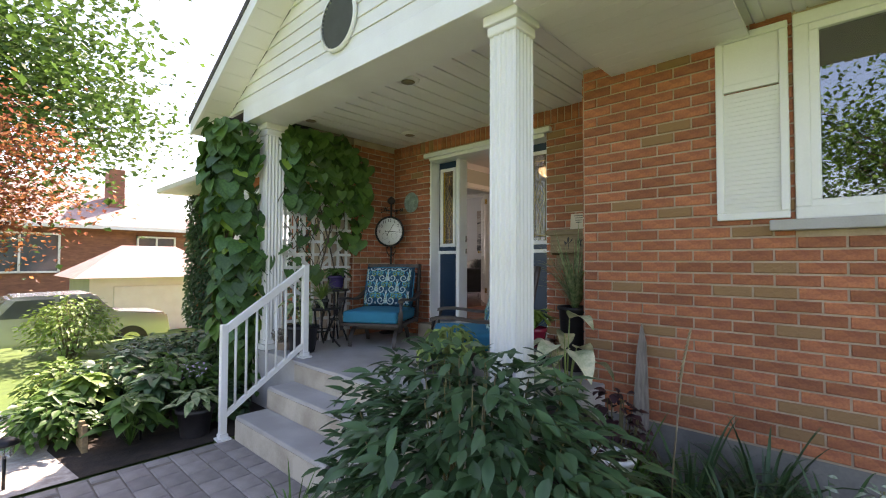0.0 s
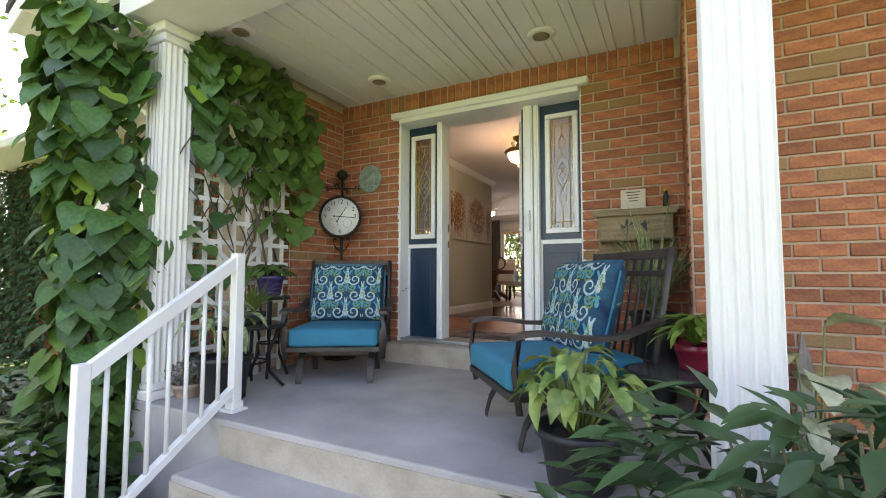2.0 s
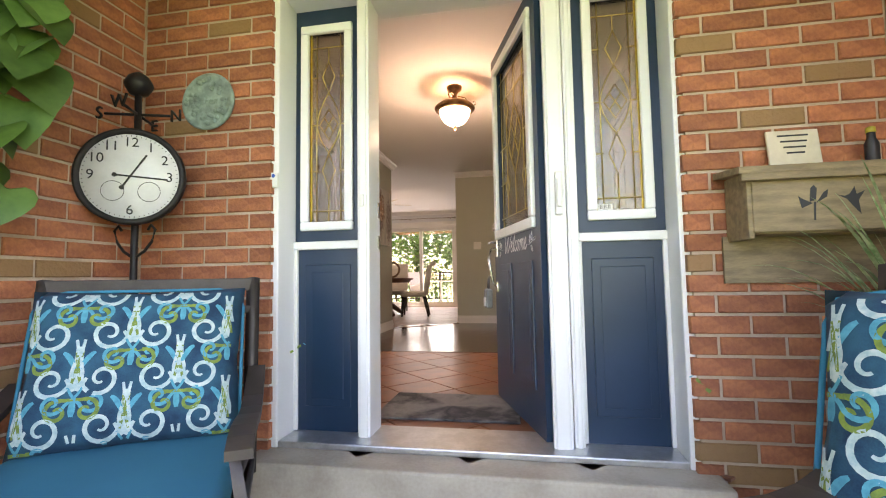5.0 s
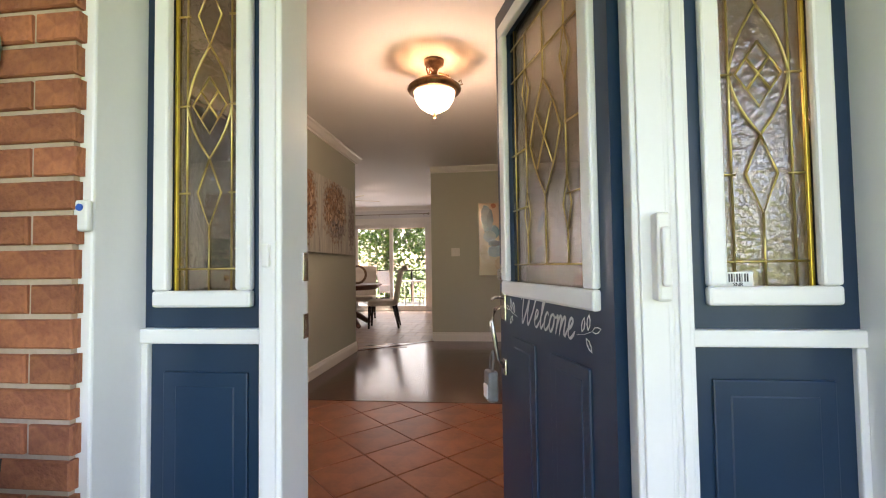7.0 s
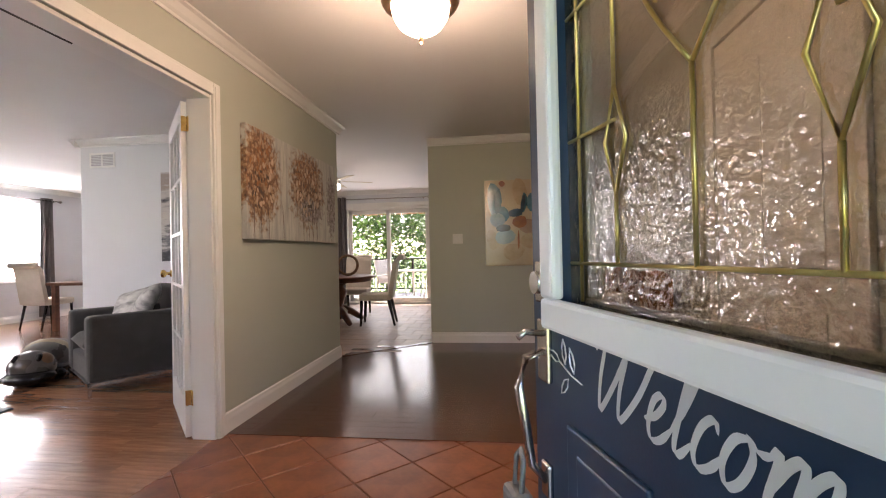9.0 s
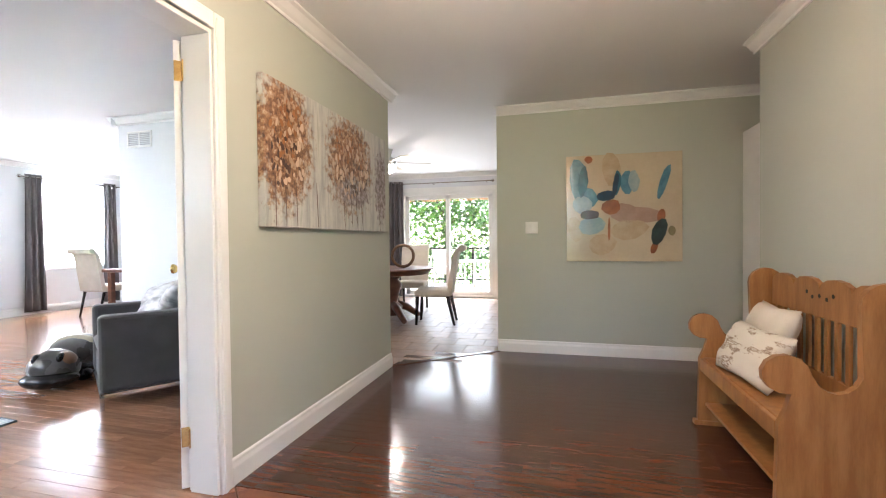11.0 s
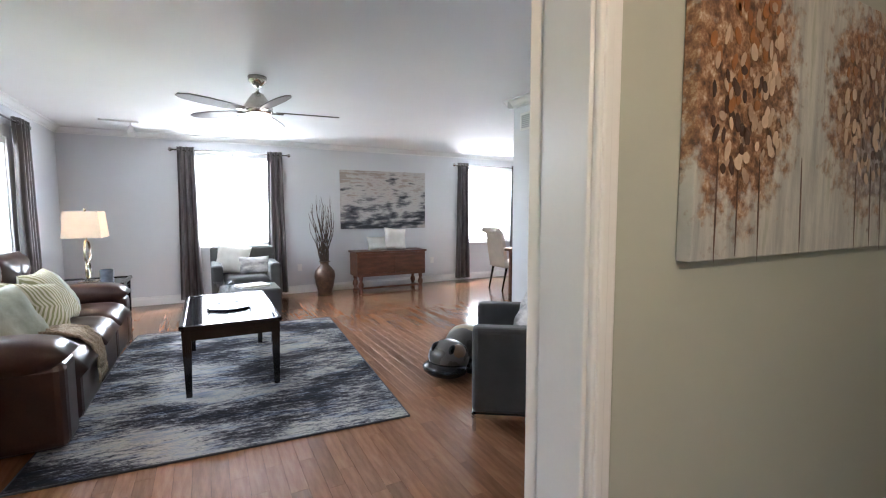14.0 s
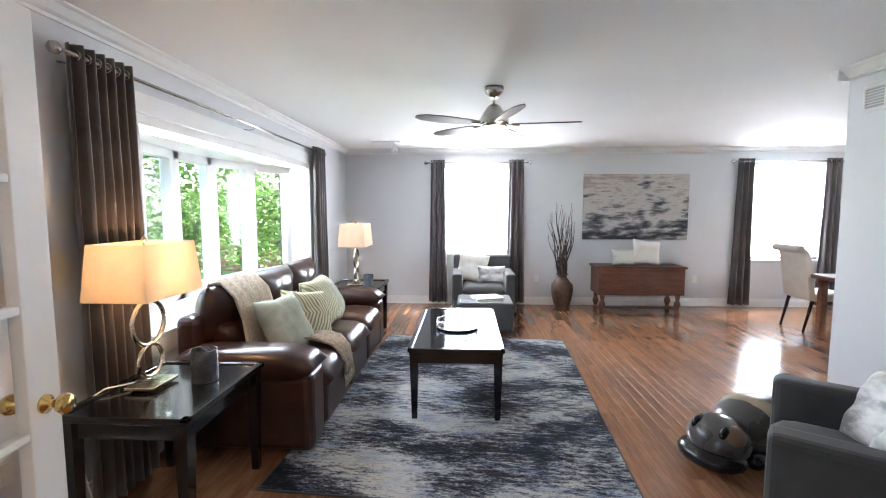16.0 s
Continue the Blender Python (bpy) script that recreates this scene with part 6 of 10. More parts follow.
strokes(p2, "pale_blue_paint_layer", paint("pale_blue_paint", (0.34, 0.42, 0.45), (0.24, 0.34, 0.39), 0.12), [(-0.27, 0.34, 0.11, 0.09, 0.15), (-0.36, 0.54, 0.09, 0.09, 0.2), (0.10, 0.74, 0.05, 0.10, 0.1)], -0.0412)
strokes(p2, "mauve_paint_layer", paint("mauve_paint", (0.42, 0.28, 0.22), (0.34, 0.22, 0.17), 0.12), [(0.16, 0.43, 0.20, 0.075, -0.08), (0.02, 0.45, 0.14, 0.09, -0.15)], -0.0414)
strokes(p2, "teal_paint_layer", paint("teal_paint", (0.03, 0.15, 0.21), (0.02, 0.09, 0.14), 0.12), [(-0.35, 0.76, 0.045, 0.15, -0.05), (-0.05, 0.73, 0.035, 0.12, -0.1)], -0.0424)
strokes(p2, "dark_blue_paint_layer", paint("indigo_paint", (0.015, 0.05, 0.10), (0.01, 0.03, 0.06), 0.12), [(-0.06, 0.72, 0.025, 0.10, -0.15), (-0.15, 0.615, 0.085, 0.05, 0.1)], -0.0432)
strokes(p2, "rust_paint_layer", paint("rust_paint", (0.34, 0.13, 0.055), (0.22, 0.08, 0.04), 0.12), [(-0.10, 0.51, 0.085, 0.07, 0.2), (-0.30, 0.96, 0.035, 0.035, 0), (0.33, 0.42, 0.035, 0.07, -0.1), (0.27, 0.13, 0.03, 0.06, -0.3), (-0.12, 0.30, 0.012, 0.11, 0.0)], -0.0434)
strokes(p2, "plum_paint_layer", paint("plum_paint", (0.06, 0.035, 0.045), (0.035, 0.02, 0.03), 0.12), [(-0.29, 0.44, 0.085, 0.045, 0.0)], -0.0436)
strokes(p2, "dark_paint_layer", paint("dark_green_paint", (0.02, 0.045, 0.045), (0.012, 0.025, 0.03), 0.12), [(0.31, 0.27, 0.06, 0.13, -0.3)], -0.0456)
strokes(p2, "olive_paint_layer", paint("olive_paint", (0.24, 0.20, 0.11), None, 0.12), [(0.415, 0.28, 0.03, 0.045, 0)], -0.0457)

# pine settle
bench = thing("pine_bench", "honey pine settle with scalloped back", "bench", (-1.30, 6.44, 0), 0)
BL = 1.02
def end_outline():
    """Side board seen from the end: x towards the seat, y up."""
    pts = [(0.0, 0.0), (0.0, 0.86)]
    for k in range(9):
        a = math.radians(180 - 22.5 * k)
        pts.append((0.085 + 0.085 * math.cos(a), 0.86 + 0.085 * math.sin(a)))
    for k in range(7):
        a = math.radians(200 + 23 * k)
        pts.append((0.24 + 0.085 * math.cos(a), 0.63 + 0.10 * math.sin(a)))
    for k in range(10):
        a = math.radians(150 - 28 * k)
        pts.append((0.405 + 0.082 * math.cos(a), 0.595 + 0.075 * math.sin(a)))
    pts += [(0.405, 0.46), (0.43, 0.40), (0.44, 0.0)]
    return pts
for y in (0.0, BL - 0.03):
    b = bmesh.new()
    extrude(b, [(-u, v) for u, v in end_outline()], 0.03, Matrix.Translation((0, y + 0.03, 0)) @ FACE_S)
    rbox(b, -0.46, 0.012, y - 0.01, y + 0.04, 0.0, 0.03, 0.006)
    part("end_board", b, PINE, bench)
b = bmesh.new()
rbox(b, -0.41, -0.03, 0.03, BL - 0.03, 0.385, 0.41, 0.005)
rbox(b, -0.43, -0.405, 0.03, BL - 0.03, 0.33, 0.405, 0.005)
part("seat", b, PINE, bench)
b = bmesh.new()
rbox(b, -0.40, -0.05, 0.03, BL - 0.03, 0.12, 0.14, 0.004)
part("lower_shelf", b, PINE, bench)
b = bmesh.new()
top = [(0.03, 0.74), (0.03, 0.86)]
for k in range(4):
    for i in range(7):
        a = math.pi - math.pi * i / 6
        top.append((0.03 + (BL - 0.06) * (k + 0.5 + 0.5 * math.cos(a)) / 4, 0.875 + 0.05 * math.sin(a)))
top += [(BL - 0.03, 0.86), (BL - 0.03, 0.74)]
extrude(b, [(y, z) for y, z in top], 0.024, Matrix.Translation((-0.055, 0, 0)) @ pose(0, 0, 0, 90, 0, 90))
rbox(b, -0.055, -0.031, 0.03, BL - 0.03, 0.41, 0.48, 0.004)
part("back_rail", b, PINE, bench)
for k in range(12):
    b = bmesh.new()
    y = 0.07 + k * 0.08
    rbox(b, -0.05, -0.035, y - 0.016, y + 0.016, 0.475, 0.75, 0.004)
    part("back_slat", b, PINE, bench)
# black discs on the unpierced rail stand in for shade in small holes
b = bmesh.new()
for y, z in ((0.51, 0.84), (0.45, 0.83), (0.57, 0.83), (0.40, 0.85), (0.62, 0.85)):
    cyl(b, (-0.0565, y, z), (-0.0555, y, z), 0.010, seg=10)
part("cut_out", b, INK, bench, "small black discs painting the shade in the carved cut-outs")


def pillow(name, label, at, size, mt, tilt, turn, thick=0.13, roll=0):
    t = tagged(part(name, cushion_mesh(size, thick), mt), label, "pillow")
    t.matrix_basis = pose(*at, 0, 0, turn) @ pose(0, 0, 0, tilt, roll, 0)
    return t


def cushion_mesh(size, thick):
    bb = bmesh.new()
    cushion(bb, size[0], size[1], thick, None, 16, 0.10, 4, 0.012)
    return bb


FEATHER = pattern_mat("feather_print", [(0.0, (0.62, 0.57, 0.48)), (0.36, (0.62, 0.57, 0.48)), (0.40, (0.22, 0.14, 0.09)), (0.44, (0.40, 0.33, 0.25)), (0.48, (0.62, 0.57, 0.48))], 9.0, 5.0, 0.85, 0.2, (0.9, 2.6, 1))
pillow("throw_pillow", "cream square pillow on the pine bench", (-1.50, 7.14, 0.60), (0.42, 0.36), CREAM, 68, -90)
pillow("throw_pillow", "cream pillow with brown feather print", (-1.62, 6.98, 0.545), (0.50, 0.28), FEATHER, 64, -84)
# hall ceiling lamp
AGED = mat("aged_bronze", (0.30, 0.18, 0.09), (0.16, 0.09, 0.05), 14, 0.3, 0.9)
hl = thing("ceiling_lamp", "aged bronze semi-flush ceiling lamp with ribbed glass bowl", "lamp", (-2.65, 5.69, 0))
b = bmesh.new()
lathe(b, [(0.02, 2.30), (0.03, 2.32), (0.02, 2.36), (0.035, 2.39), (0.065, 2.41), (0.07, 2.44)], 24)
part("canopy", b, AGED, hl)
b = bmesh.new()
lathe(b, [(0.136, 2.222), (0.150, 2.212), (0.172, 2.222), (0.182, 2.24), (0.176, 2.256), (0.14, 2.285), (0.05, 2.30), (0.02, 2.305)], 32)
part("rim", b, AGED, hl, "aged bronze rim")
b = bmesh.new()
seg = 48
prof = [(0.012, 2.085), (0.05, 2.095), (0.095, 2.125), (0.124, 2.17), (0.138, 2.235)]
rings = []
for r, z in prof:
    rings.append([b.verts.new(((r * (1 + 0.03 * (i % 2))) * math.cos(2 * math.pi * i / seg), (r * (1 + 0.03 * (i % 2))) * math.sin(2 * math.pi * i / seg), z)) for i in range(seg)])
for a, c in zip(rings, rings[1:]):
    for i in range(seg):
        b.faces.new((a[i], a[(i + 1) % seg], c[(i + 1) % seg], c[i]))
part("glass_bowl", b, GLOW, hl, "lit ribbed glass bowl")
b = bmesh.new()
lathe(b, [(0.002, 2.045), (0.012, 2.055), (0.008, 2.07), (0.016, 2.085), (0.004, 2.09)], 14)
part("finial", b, AGED, hl)
for k in range(3):
    a = 2 * math.pi * k / 3 + 0.4
    b = bmesh.new()
    tube(b, [(r * math.cos(a), r * math.sin(a), z) for r, z in ((0.03, 2.36), (0.10, 2.35), (0.12, 2.31), (0.16, 2.28), (0.20, 2.30), (0.19, 2.33), (0.175, 2.315))], 0.005, 6)
    part("scroll_arm", b, AGED, hl)
bulb(-2.65, 5.69, 2.335, 2.8, (1.0, 0.56, 0.28))
bulb(-2.65, 5.69, 2.02, 3.4, (1.0, 0.76, 0.54))

# closet door in the hall's side wall, and a white door ajar further on
b = bmesh.new()
rbox(b, -1.262, -1.24, 5.99, 6.07, 0, 2.13, 0.005)
rbox(b, -1.262, -1.24, 5.15, 5.99, 2.05, 2.13, 0.005)
rbox(b, -1.262, -1.24, 5.08, 5.15, 0, 2.13, 0.005)
structure("trim_closet", b, TRIM, "white closet door casing", "trim")
cd = thing("closet_door", "white panelled closet door, closed", "door", (-1.2415, 5.15, 0), 0)
b = bmesh.new()
rbox(b, -0.008, -0.0005, 0.003, 0.837, 0.01, 2.045, 0.003)
for z0, z1 in ((0.2, 0.85), (1.0, 1.85)):
    for y0 in (0.12, 0.46):
        rbox(b, -0.013, -0.006, y0, y0 + 0.26, z0, z1, 0.004)
part("leaf", b, PANEL_W, cd)
hd = thing("hall_door", "white bedroom door with brass knob, ajar", "door", (-0.96, 8.93, 0), 0)
b = bmesh.new()
rbox(b, -0.02, 0.02, -0.74, 0.0, 0.01, 2.04, 0.003)
part("leaf", b, PANEL_W, hd)
b = bmesh.new()
tt = bmesh.new()
lathe(tt, [(0.026, 0.0), (0.011, 0.012), (0.011, 0.03), (0.028, 0.05), (0.008, 0.068)], 16)
join(b, tt, Matrix.Translation((-0.02, -0.67, 0.96)) @ pose(0, 0, 0, 0, -90, 0))
part("knob", b, BRASS, hd, "brass knob")
mt_ = thing("door_mat", "dark grey doormat with pale scroll pattern", "mat", (-2.5, 4.35, 0.0), 0)
b = bmesh.new()
rbox(b, -0.38, 0.38, -0.25, 0.25, 0.0, 0.012, 0.004)
part("mat_surface", b, pattern_mat("scroll_mat", [(0, (0.03, 0.03, 0.032)), (0.45, (0.20, 0.19, 0.18)), (0.6, (0.03, 0.03, 0.032)), (0.8, (0.16, 0.15, 0.145)), (0.9, (0.03, 0.03, 0.032))], 2.0, 8.0, 0.95), mt_)
bk_ = thing("woven_basket", "orange woven basket behind the front door", "basket", (-1.46, 4.32, 0), 0)
b = bmesh.new()
prof = [(0.15, 0.0)]
for k in range(14):
    prof += [(0.16 + 0.002 * k, 0.02 + 0.03 * k), (0.15 + 0.002 * k, 0.035 + 0.03 * k)]
lathe(b, prof + [(0.16, 0.45)], 26)
part("body", b, mat("orange_wicker", (0.36, 0.10, 0.03), (0.2, 0.05, 0.015), 30, 0.7, bump=0.5, bscale=60), bk_)

# ---- living room: bow window ----
bw = thing("window_2", "white bow window of five tall panes", "window", kind="structure")
BX = [BAY[0] + (BAY[1] - BAY[0]) * k / 5 for k in range(6)]
def bay_y(x):
    return 3.44 - 0.34 * (1 - ((x + 7.72) / 1.4) ** 2)
Z0, Z1 = 0.72, 1.99
for x0, x1 in zip(BX, BX[1:]):
    p, q = Vector((x0, bay_y(x0), 0)), Vector((x1, bay_y(x1), 0))
    d = (q - p)
    m = Matrix.Translation(p) @ Matrix.Rotation(math.atan2(d.y, d.x), 4, "Z")
    ln = d.length
    b = bmesh.new()
    for a in ((0, ln, Z0, Z0 + 0.11), (0, ln, Z1 - 0.075, Z1 + 0.02), (0, 0.075, Z0, Z1), (ln - 0.075, ln, Z0, Z1)):
        rbox(b, a[0], a[1], -0.035, 0.05, a[2], a[3], 0.006)
    fr = part("window_frame", b, VINYL, bw)
    fr.matrix_basis = m
    b = bmesh.new()
    box(b, 0.07, ln - 0.07, -0.003, 0.003, Z0 + 0.1, Z1 - 0.07)
    pn = part("pane", b, GLASS, bw)
    pn.matrix_basis = m
    pn.visible_shadow = False
for z0, z1, nm in ((0.60, 0.73, "seat_board"), (1.99, 2.08, "head_board")):
    b = bmesh.new()
    xs = [BAY[0] + (BAY[1] - BAY[0]) * k / 20 for k in range(21)]
    extrude(b, [(x, bay_y(x) - 0.06) for x in xs] + [(BAY[1], 3.71), (BAY[0], 3.71)], z1 - z0, Matrix.Translation((0, 0, z0)))
    part(nm, b, TRIM, bw)
b = bmesh.new()
rbox(b, BAY[0] - 0.09, BAY[1] + 0.09, 3.70, 3.722, 2.05, 2.17, 0.006)
rbox(b, BAY[0] - 0.09, BAY[0], 3.70, 3.722, 0.6, 2.05, 0.006)
rbox(b, BAY[1], BAY[1] + 0.09, 3.70, 3.722, 0.6, 2.05, 0.006)
rbox(b, BAY[0] - 0.002, BAY[0] + 0.016, 3.38, 3.704, 0.6, 2.05, 0.003)
rbox(b, BAY[1] - 0.016, BAY[1] + 0.002, 3.38, 3.704, 0.6, 2.05, 0.003)
part("casing", b, TRIM, bw)


def side_window(y0, y1, z0, z1, name):
    t = thing(name, "white sliding window full of bright daylight", "window", kind="structure")
    bb = bmesh.new()
    for a in ((y0, y1, z0, z0 + 0.05), (y0, y1, z1 - 0.05, z1), (y0, y0 + 0.05, z0, z1), (y1 - 0.05, y1, z0, z1), ((y0 + y1) / 2 - 0.025, (y0 + y1) / 2 + 0.025, z0, z1)):
        rbox(bb, -10.96, -10.90, a[0], a[1], a[2], a[3], 0.005)
    part("window_frame", bb, VINYL, t)
    for a, c in ((y0 + 0.05, (y0 + y1) / 2 - 0.025), ((y0 + y1) / 2 + 0.025, y1 - 0.05)):
        bb = bmesh.new()
        box(bb, -10.935, -10.93, a, c, z0 + 0.05, z1 - 0.05)
        part("pane", bb, GLASS, t).visible_shadow = False
    bb = bmesh.new()
    rbox(bb, -10.86, -10.80, y0 - 0.04, y1 + 0.04, z0 - 0.035, z0 - 0.002, 0.006)
    for a in ((y0 - 0.06, y0 - 0.001, z0 - 0.002, z1 + 0.06), (y1 + 0.001, y1 + 0.06, z0 - 0.002, z1 + 0.06), (y0, y1, z1, z1 + 0.06)):
        rbox(bb, -10.832, -10.815, a[0], a[1], a[2], a[3], 0.004)
    part("window_sill", bb, TRIM, t)


# a white sheet added inside a side window to imitate its glare
def sheer(y0, y1, z0, z1):
    bb = bmesh.new()
    rows_ = []
    for j in range(2):
        rows_.append([bb.verts.new((-10.862 + 0.006 * math.sin(i * 1.1), y0 + 0.01 + (y1 - y0 - 0.02) * i / 60, (z0 + 0.04, z1 - 0.01)[j])) for i in range(61)])
    for i in range(60):
        bb.faces.new((rows_[0][i], rows_[0][i + 1], rows_[1][i + 1], rows_[1][i])).smooth = True
    tagged(part("sheer_curtain", bb, GLARE), "added white sheet standing in for overexposed window daylight", "curtain", "white sheers")


side_window(*WIN1, "window_3")
sheer(*WIN1)
sheer(*WIN2)
side_window(*WIN2, "window_4")


def curtain(axis, a0, a1, across, z0, z1, label, folds=5, flare=1.15, amp=0.035):
    """A hanging panel with soft folds, from a0 to a1 along axis."""
    t = thing("curtain", label, "curtain", (0, 0, 0), 0, "grey curtains")
    bb = bmesh.new()
    nu, nz = folds * 10, 14
    rows = []
    mid, half = (a0 + a1) / 2, (a1 - a0) / 2
    for j in range(nz + 1):
        f = j / nz
        z = z1 + (z0 - z1) * f
        row = []
        for i in range(nu + 1):
            u = 2 * i / nu - 1
            w = mid + u * half * (1 + (flare - 1) * f ** 1.5)
            d = across + amp * (0.75 + 0.4 * f) * math.sin(u * math.pi * folds + 0.5 * f) + 0.008 * noise.noise((u * 4, f * 5, a0))
            row.append(bb.verts.new((w, d, z) if axis == "x" else (d, w, z)))
        rows.append(row)
    for j in range(nz):
        for i in range(nu):
            bb.faces.new((rows[j][i], rows[j][i + 1], rows[j + 1][i + 1], rows[j + 1][i])).smooth = True
    ob = part("panel", bb, CURT, t, smooth=True)
    so = ob.modifiers.new("thick", "SOLIDIFY")
    so.thickness = 0.004
    for k in range(folds):
        u = mid + half * (2 * (k + 0.5) / folds - 1)
        bb = bmesh.new()
        ring = []
        for i in range(16):
            g = 2 * math.pi * i / 16
            p = (0.022 * math.cos(g), 0.022 * math.sin(g))
            ring.append((u, across + p[0], z1 - 0.05 + p[1]) if axis == "x" else (across + p[0], u, z1 - 0.05 + p[1]))
        tube(bb, ring, 0.004, 5, True)
        part("grommet", bb, NICKEL, t, "metal grommet")


def rod(axis, a0, a1, across, z, wall, label="brushed nickel curtain rod with finials"):
    t = thing("curtain_rod", label, "curtain rod", (0, 0, 0), 0, "curtain rods")
    P = (lambda a, c, h: (a, c, h)) if axis == "x" else (lambda a, c, h: (c, a, h))
    bb = bmesh.new()
    cyl(bb, P(a0, across, z), P(a1, across, z), 0.011, seg=12)
    part("rod", bb, NICKEL, t)
    for a in (a0, a1):
        bb = bmesh.new()
        tt = bmesh.new()
        lathe(tt, [(0.001, -0.03), (0.02, -0.022), (0.03, 0.0), (0.02, 0.022), (0.001, 0.03)], 14)
        join(bb, tt, Matrix.Translation(P(a, across, z)))
        part("finial", bb, NICKEL, t)
    for a in (a0 + 0.12, (a0 + a1) / 2, a1 - 0.12):
        bb = bmesh.new()
        tube(bb, [P(a, wall, z - 0.02), P(a, (wall + across) / 2, z - 0.03), P(a, across, z - 0.012)], 0.006, 6)
        part("bracket", bb, NICKEL, t)


rod("x", -9.45, -5.72, 3.80, 2.20, 3.70)
curtain("x", -6.16, -5.80, 3.80, 0.02, 2.25, "grey satin curtain beside the bow window", 6, 1.05, 0.04)
curtain("x", -9.42, -9.10, 3.80, 0.02, 2.25, "grey satin curtain at the far end of the bow window", 4, 1.05, 0.04)
rod("y", 4.98, 6.58, -10.73, 2.215, -10.83)
rod("y", 9.58, 11.3, -10.73, 2.215, -10.83)
for a0, a1 in ((5.06, 5.28), (6.26, 6.48), (9.66, 9.90), (10.93, 11.15)):
    curtain("y", a0, a1, -10.73, 0.05, 2.26, "grey satin curtain at a side window", 3, 1.35, 0.03)

# rug
rg = thing("area_rug", "distressed grey and blue area rug", "rug", (-7.425, 5.60, 0), -4.0)
b = bmesh.new()
rbox(b, -1.49, 1.49, -1.01, 1.01, 0.0, 0.011, 0.004)
part("rug_surface", b, RUG, rg)
b = bmesh.new()
for a in ((-1.497, -1.487, -1.015, 1.015), (1.487, 1.497, -1.015, 1.015), (-1.49, 1.49, -1.016, -1.006), (-1.49, 1.49, 1.006, 1.016)):
    rbox(b, a[0], a[1], a[2], a[3], 0.0, 0.013, 0.004)
part("binding", b, mat("dark_binding", (0.06, 0.06, 0.07), None, 20, 0.95), rg)


# tables
def tray_table(name, label, x0, x1, y0, y1, h, z0=0.0, inset=False):
    t = thing(name, label, "table", ((x0 + x1) / 2, (y0 + y1) / 2, z0))
    w, d = (x1 - x0) / 2, (y1 - y0) / 2
    bb = bmesh.new()
    rbox(bb, -w, w, -d, d, h - 0.032, h - 0.010, 0.006)
    for a in ((-w, w, -d, -d + 0.035), (-w, w, d - 0.035, d), (-w, -w + 0.035, -d, d), (w - 0.035, w, -d, d)):
        rbox(bb, a[0], a[1], a[2], a[3], h - 0.02, h, 0.005)
    part("tabletop", bb, BLACK_WOOD, t)
    bb = bmesh.new()
    for a in ((-w + 0.03, w - 0.03, -d + 0.03, -d + 0.05), (-w + 0.03, w - 0.03, d - 0.05, d - 0.03), (-w + 0.03, -w + 0.05, -d + 0.03, d - 0.03), (w - 0.05, w - 0.03, -d + 0.03, d - 0.03)):
        rbox(bb, a[0], a[1], a[2], a[3], h - 0.115, h - 0.03, 0.004)
    part("apron", bb, BLACK_WOOD, t)
    for sx in (-1, 1):
        for sy in (-1, 1):
            bb = bmesh.new()
            v = []
            for z, r in ((0, 0.019), (h - 0.032, 0.032)):
                v += [bb.verts.new((sx * (w - 0.045) + a * r, sy * (d - 0.045) + c * r, z)) for a, c in ((-1, -1), (1, -1), (1, 1), (-1, 1))]
            for f in ((0, 3, 2, 1), (4, 5, 6, 7), (0, 1, 5, 4), (1, 2, 6, 5), (2, 3, 7, 6), (3, 0, 4, 7)):
                bb.faces.new([v[i] for i in f])
            part("leg", bb, BLACK_WOOD, t)
    if inset:
        bb = bmesh.new()
        box(bb, -w + 0.036, w - 0.036, -d + 0.036, d - 0.036, h - 0.010, h - 0.006)
        part("glass_inset", bb, mat("smoked_glass_top", (0.02, 0.022, 0.025), (0.015, 0.016, 0.018), 8, 0.06), t, "dark glass inset")
    return t


tray_table("coffee_table", "black lacquered coffee table with raised tray rim", -8.12, -6.82, 5.19, 5.87, 0.52, 0.011, True)
tray_table("end_table", "black wooden end table with tray top", -6.26, -5.54, 3.83, 4.43, 0.62)
tray_table("end_table", "black wooden end table beside the sofa end", -9.34, -8.70, 4.02, 4.63, 0.62)


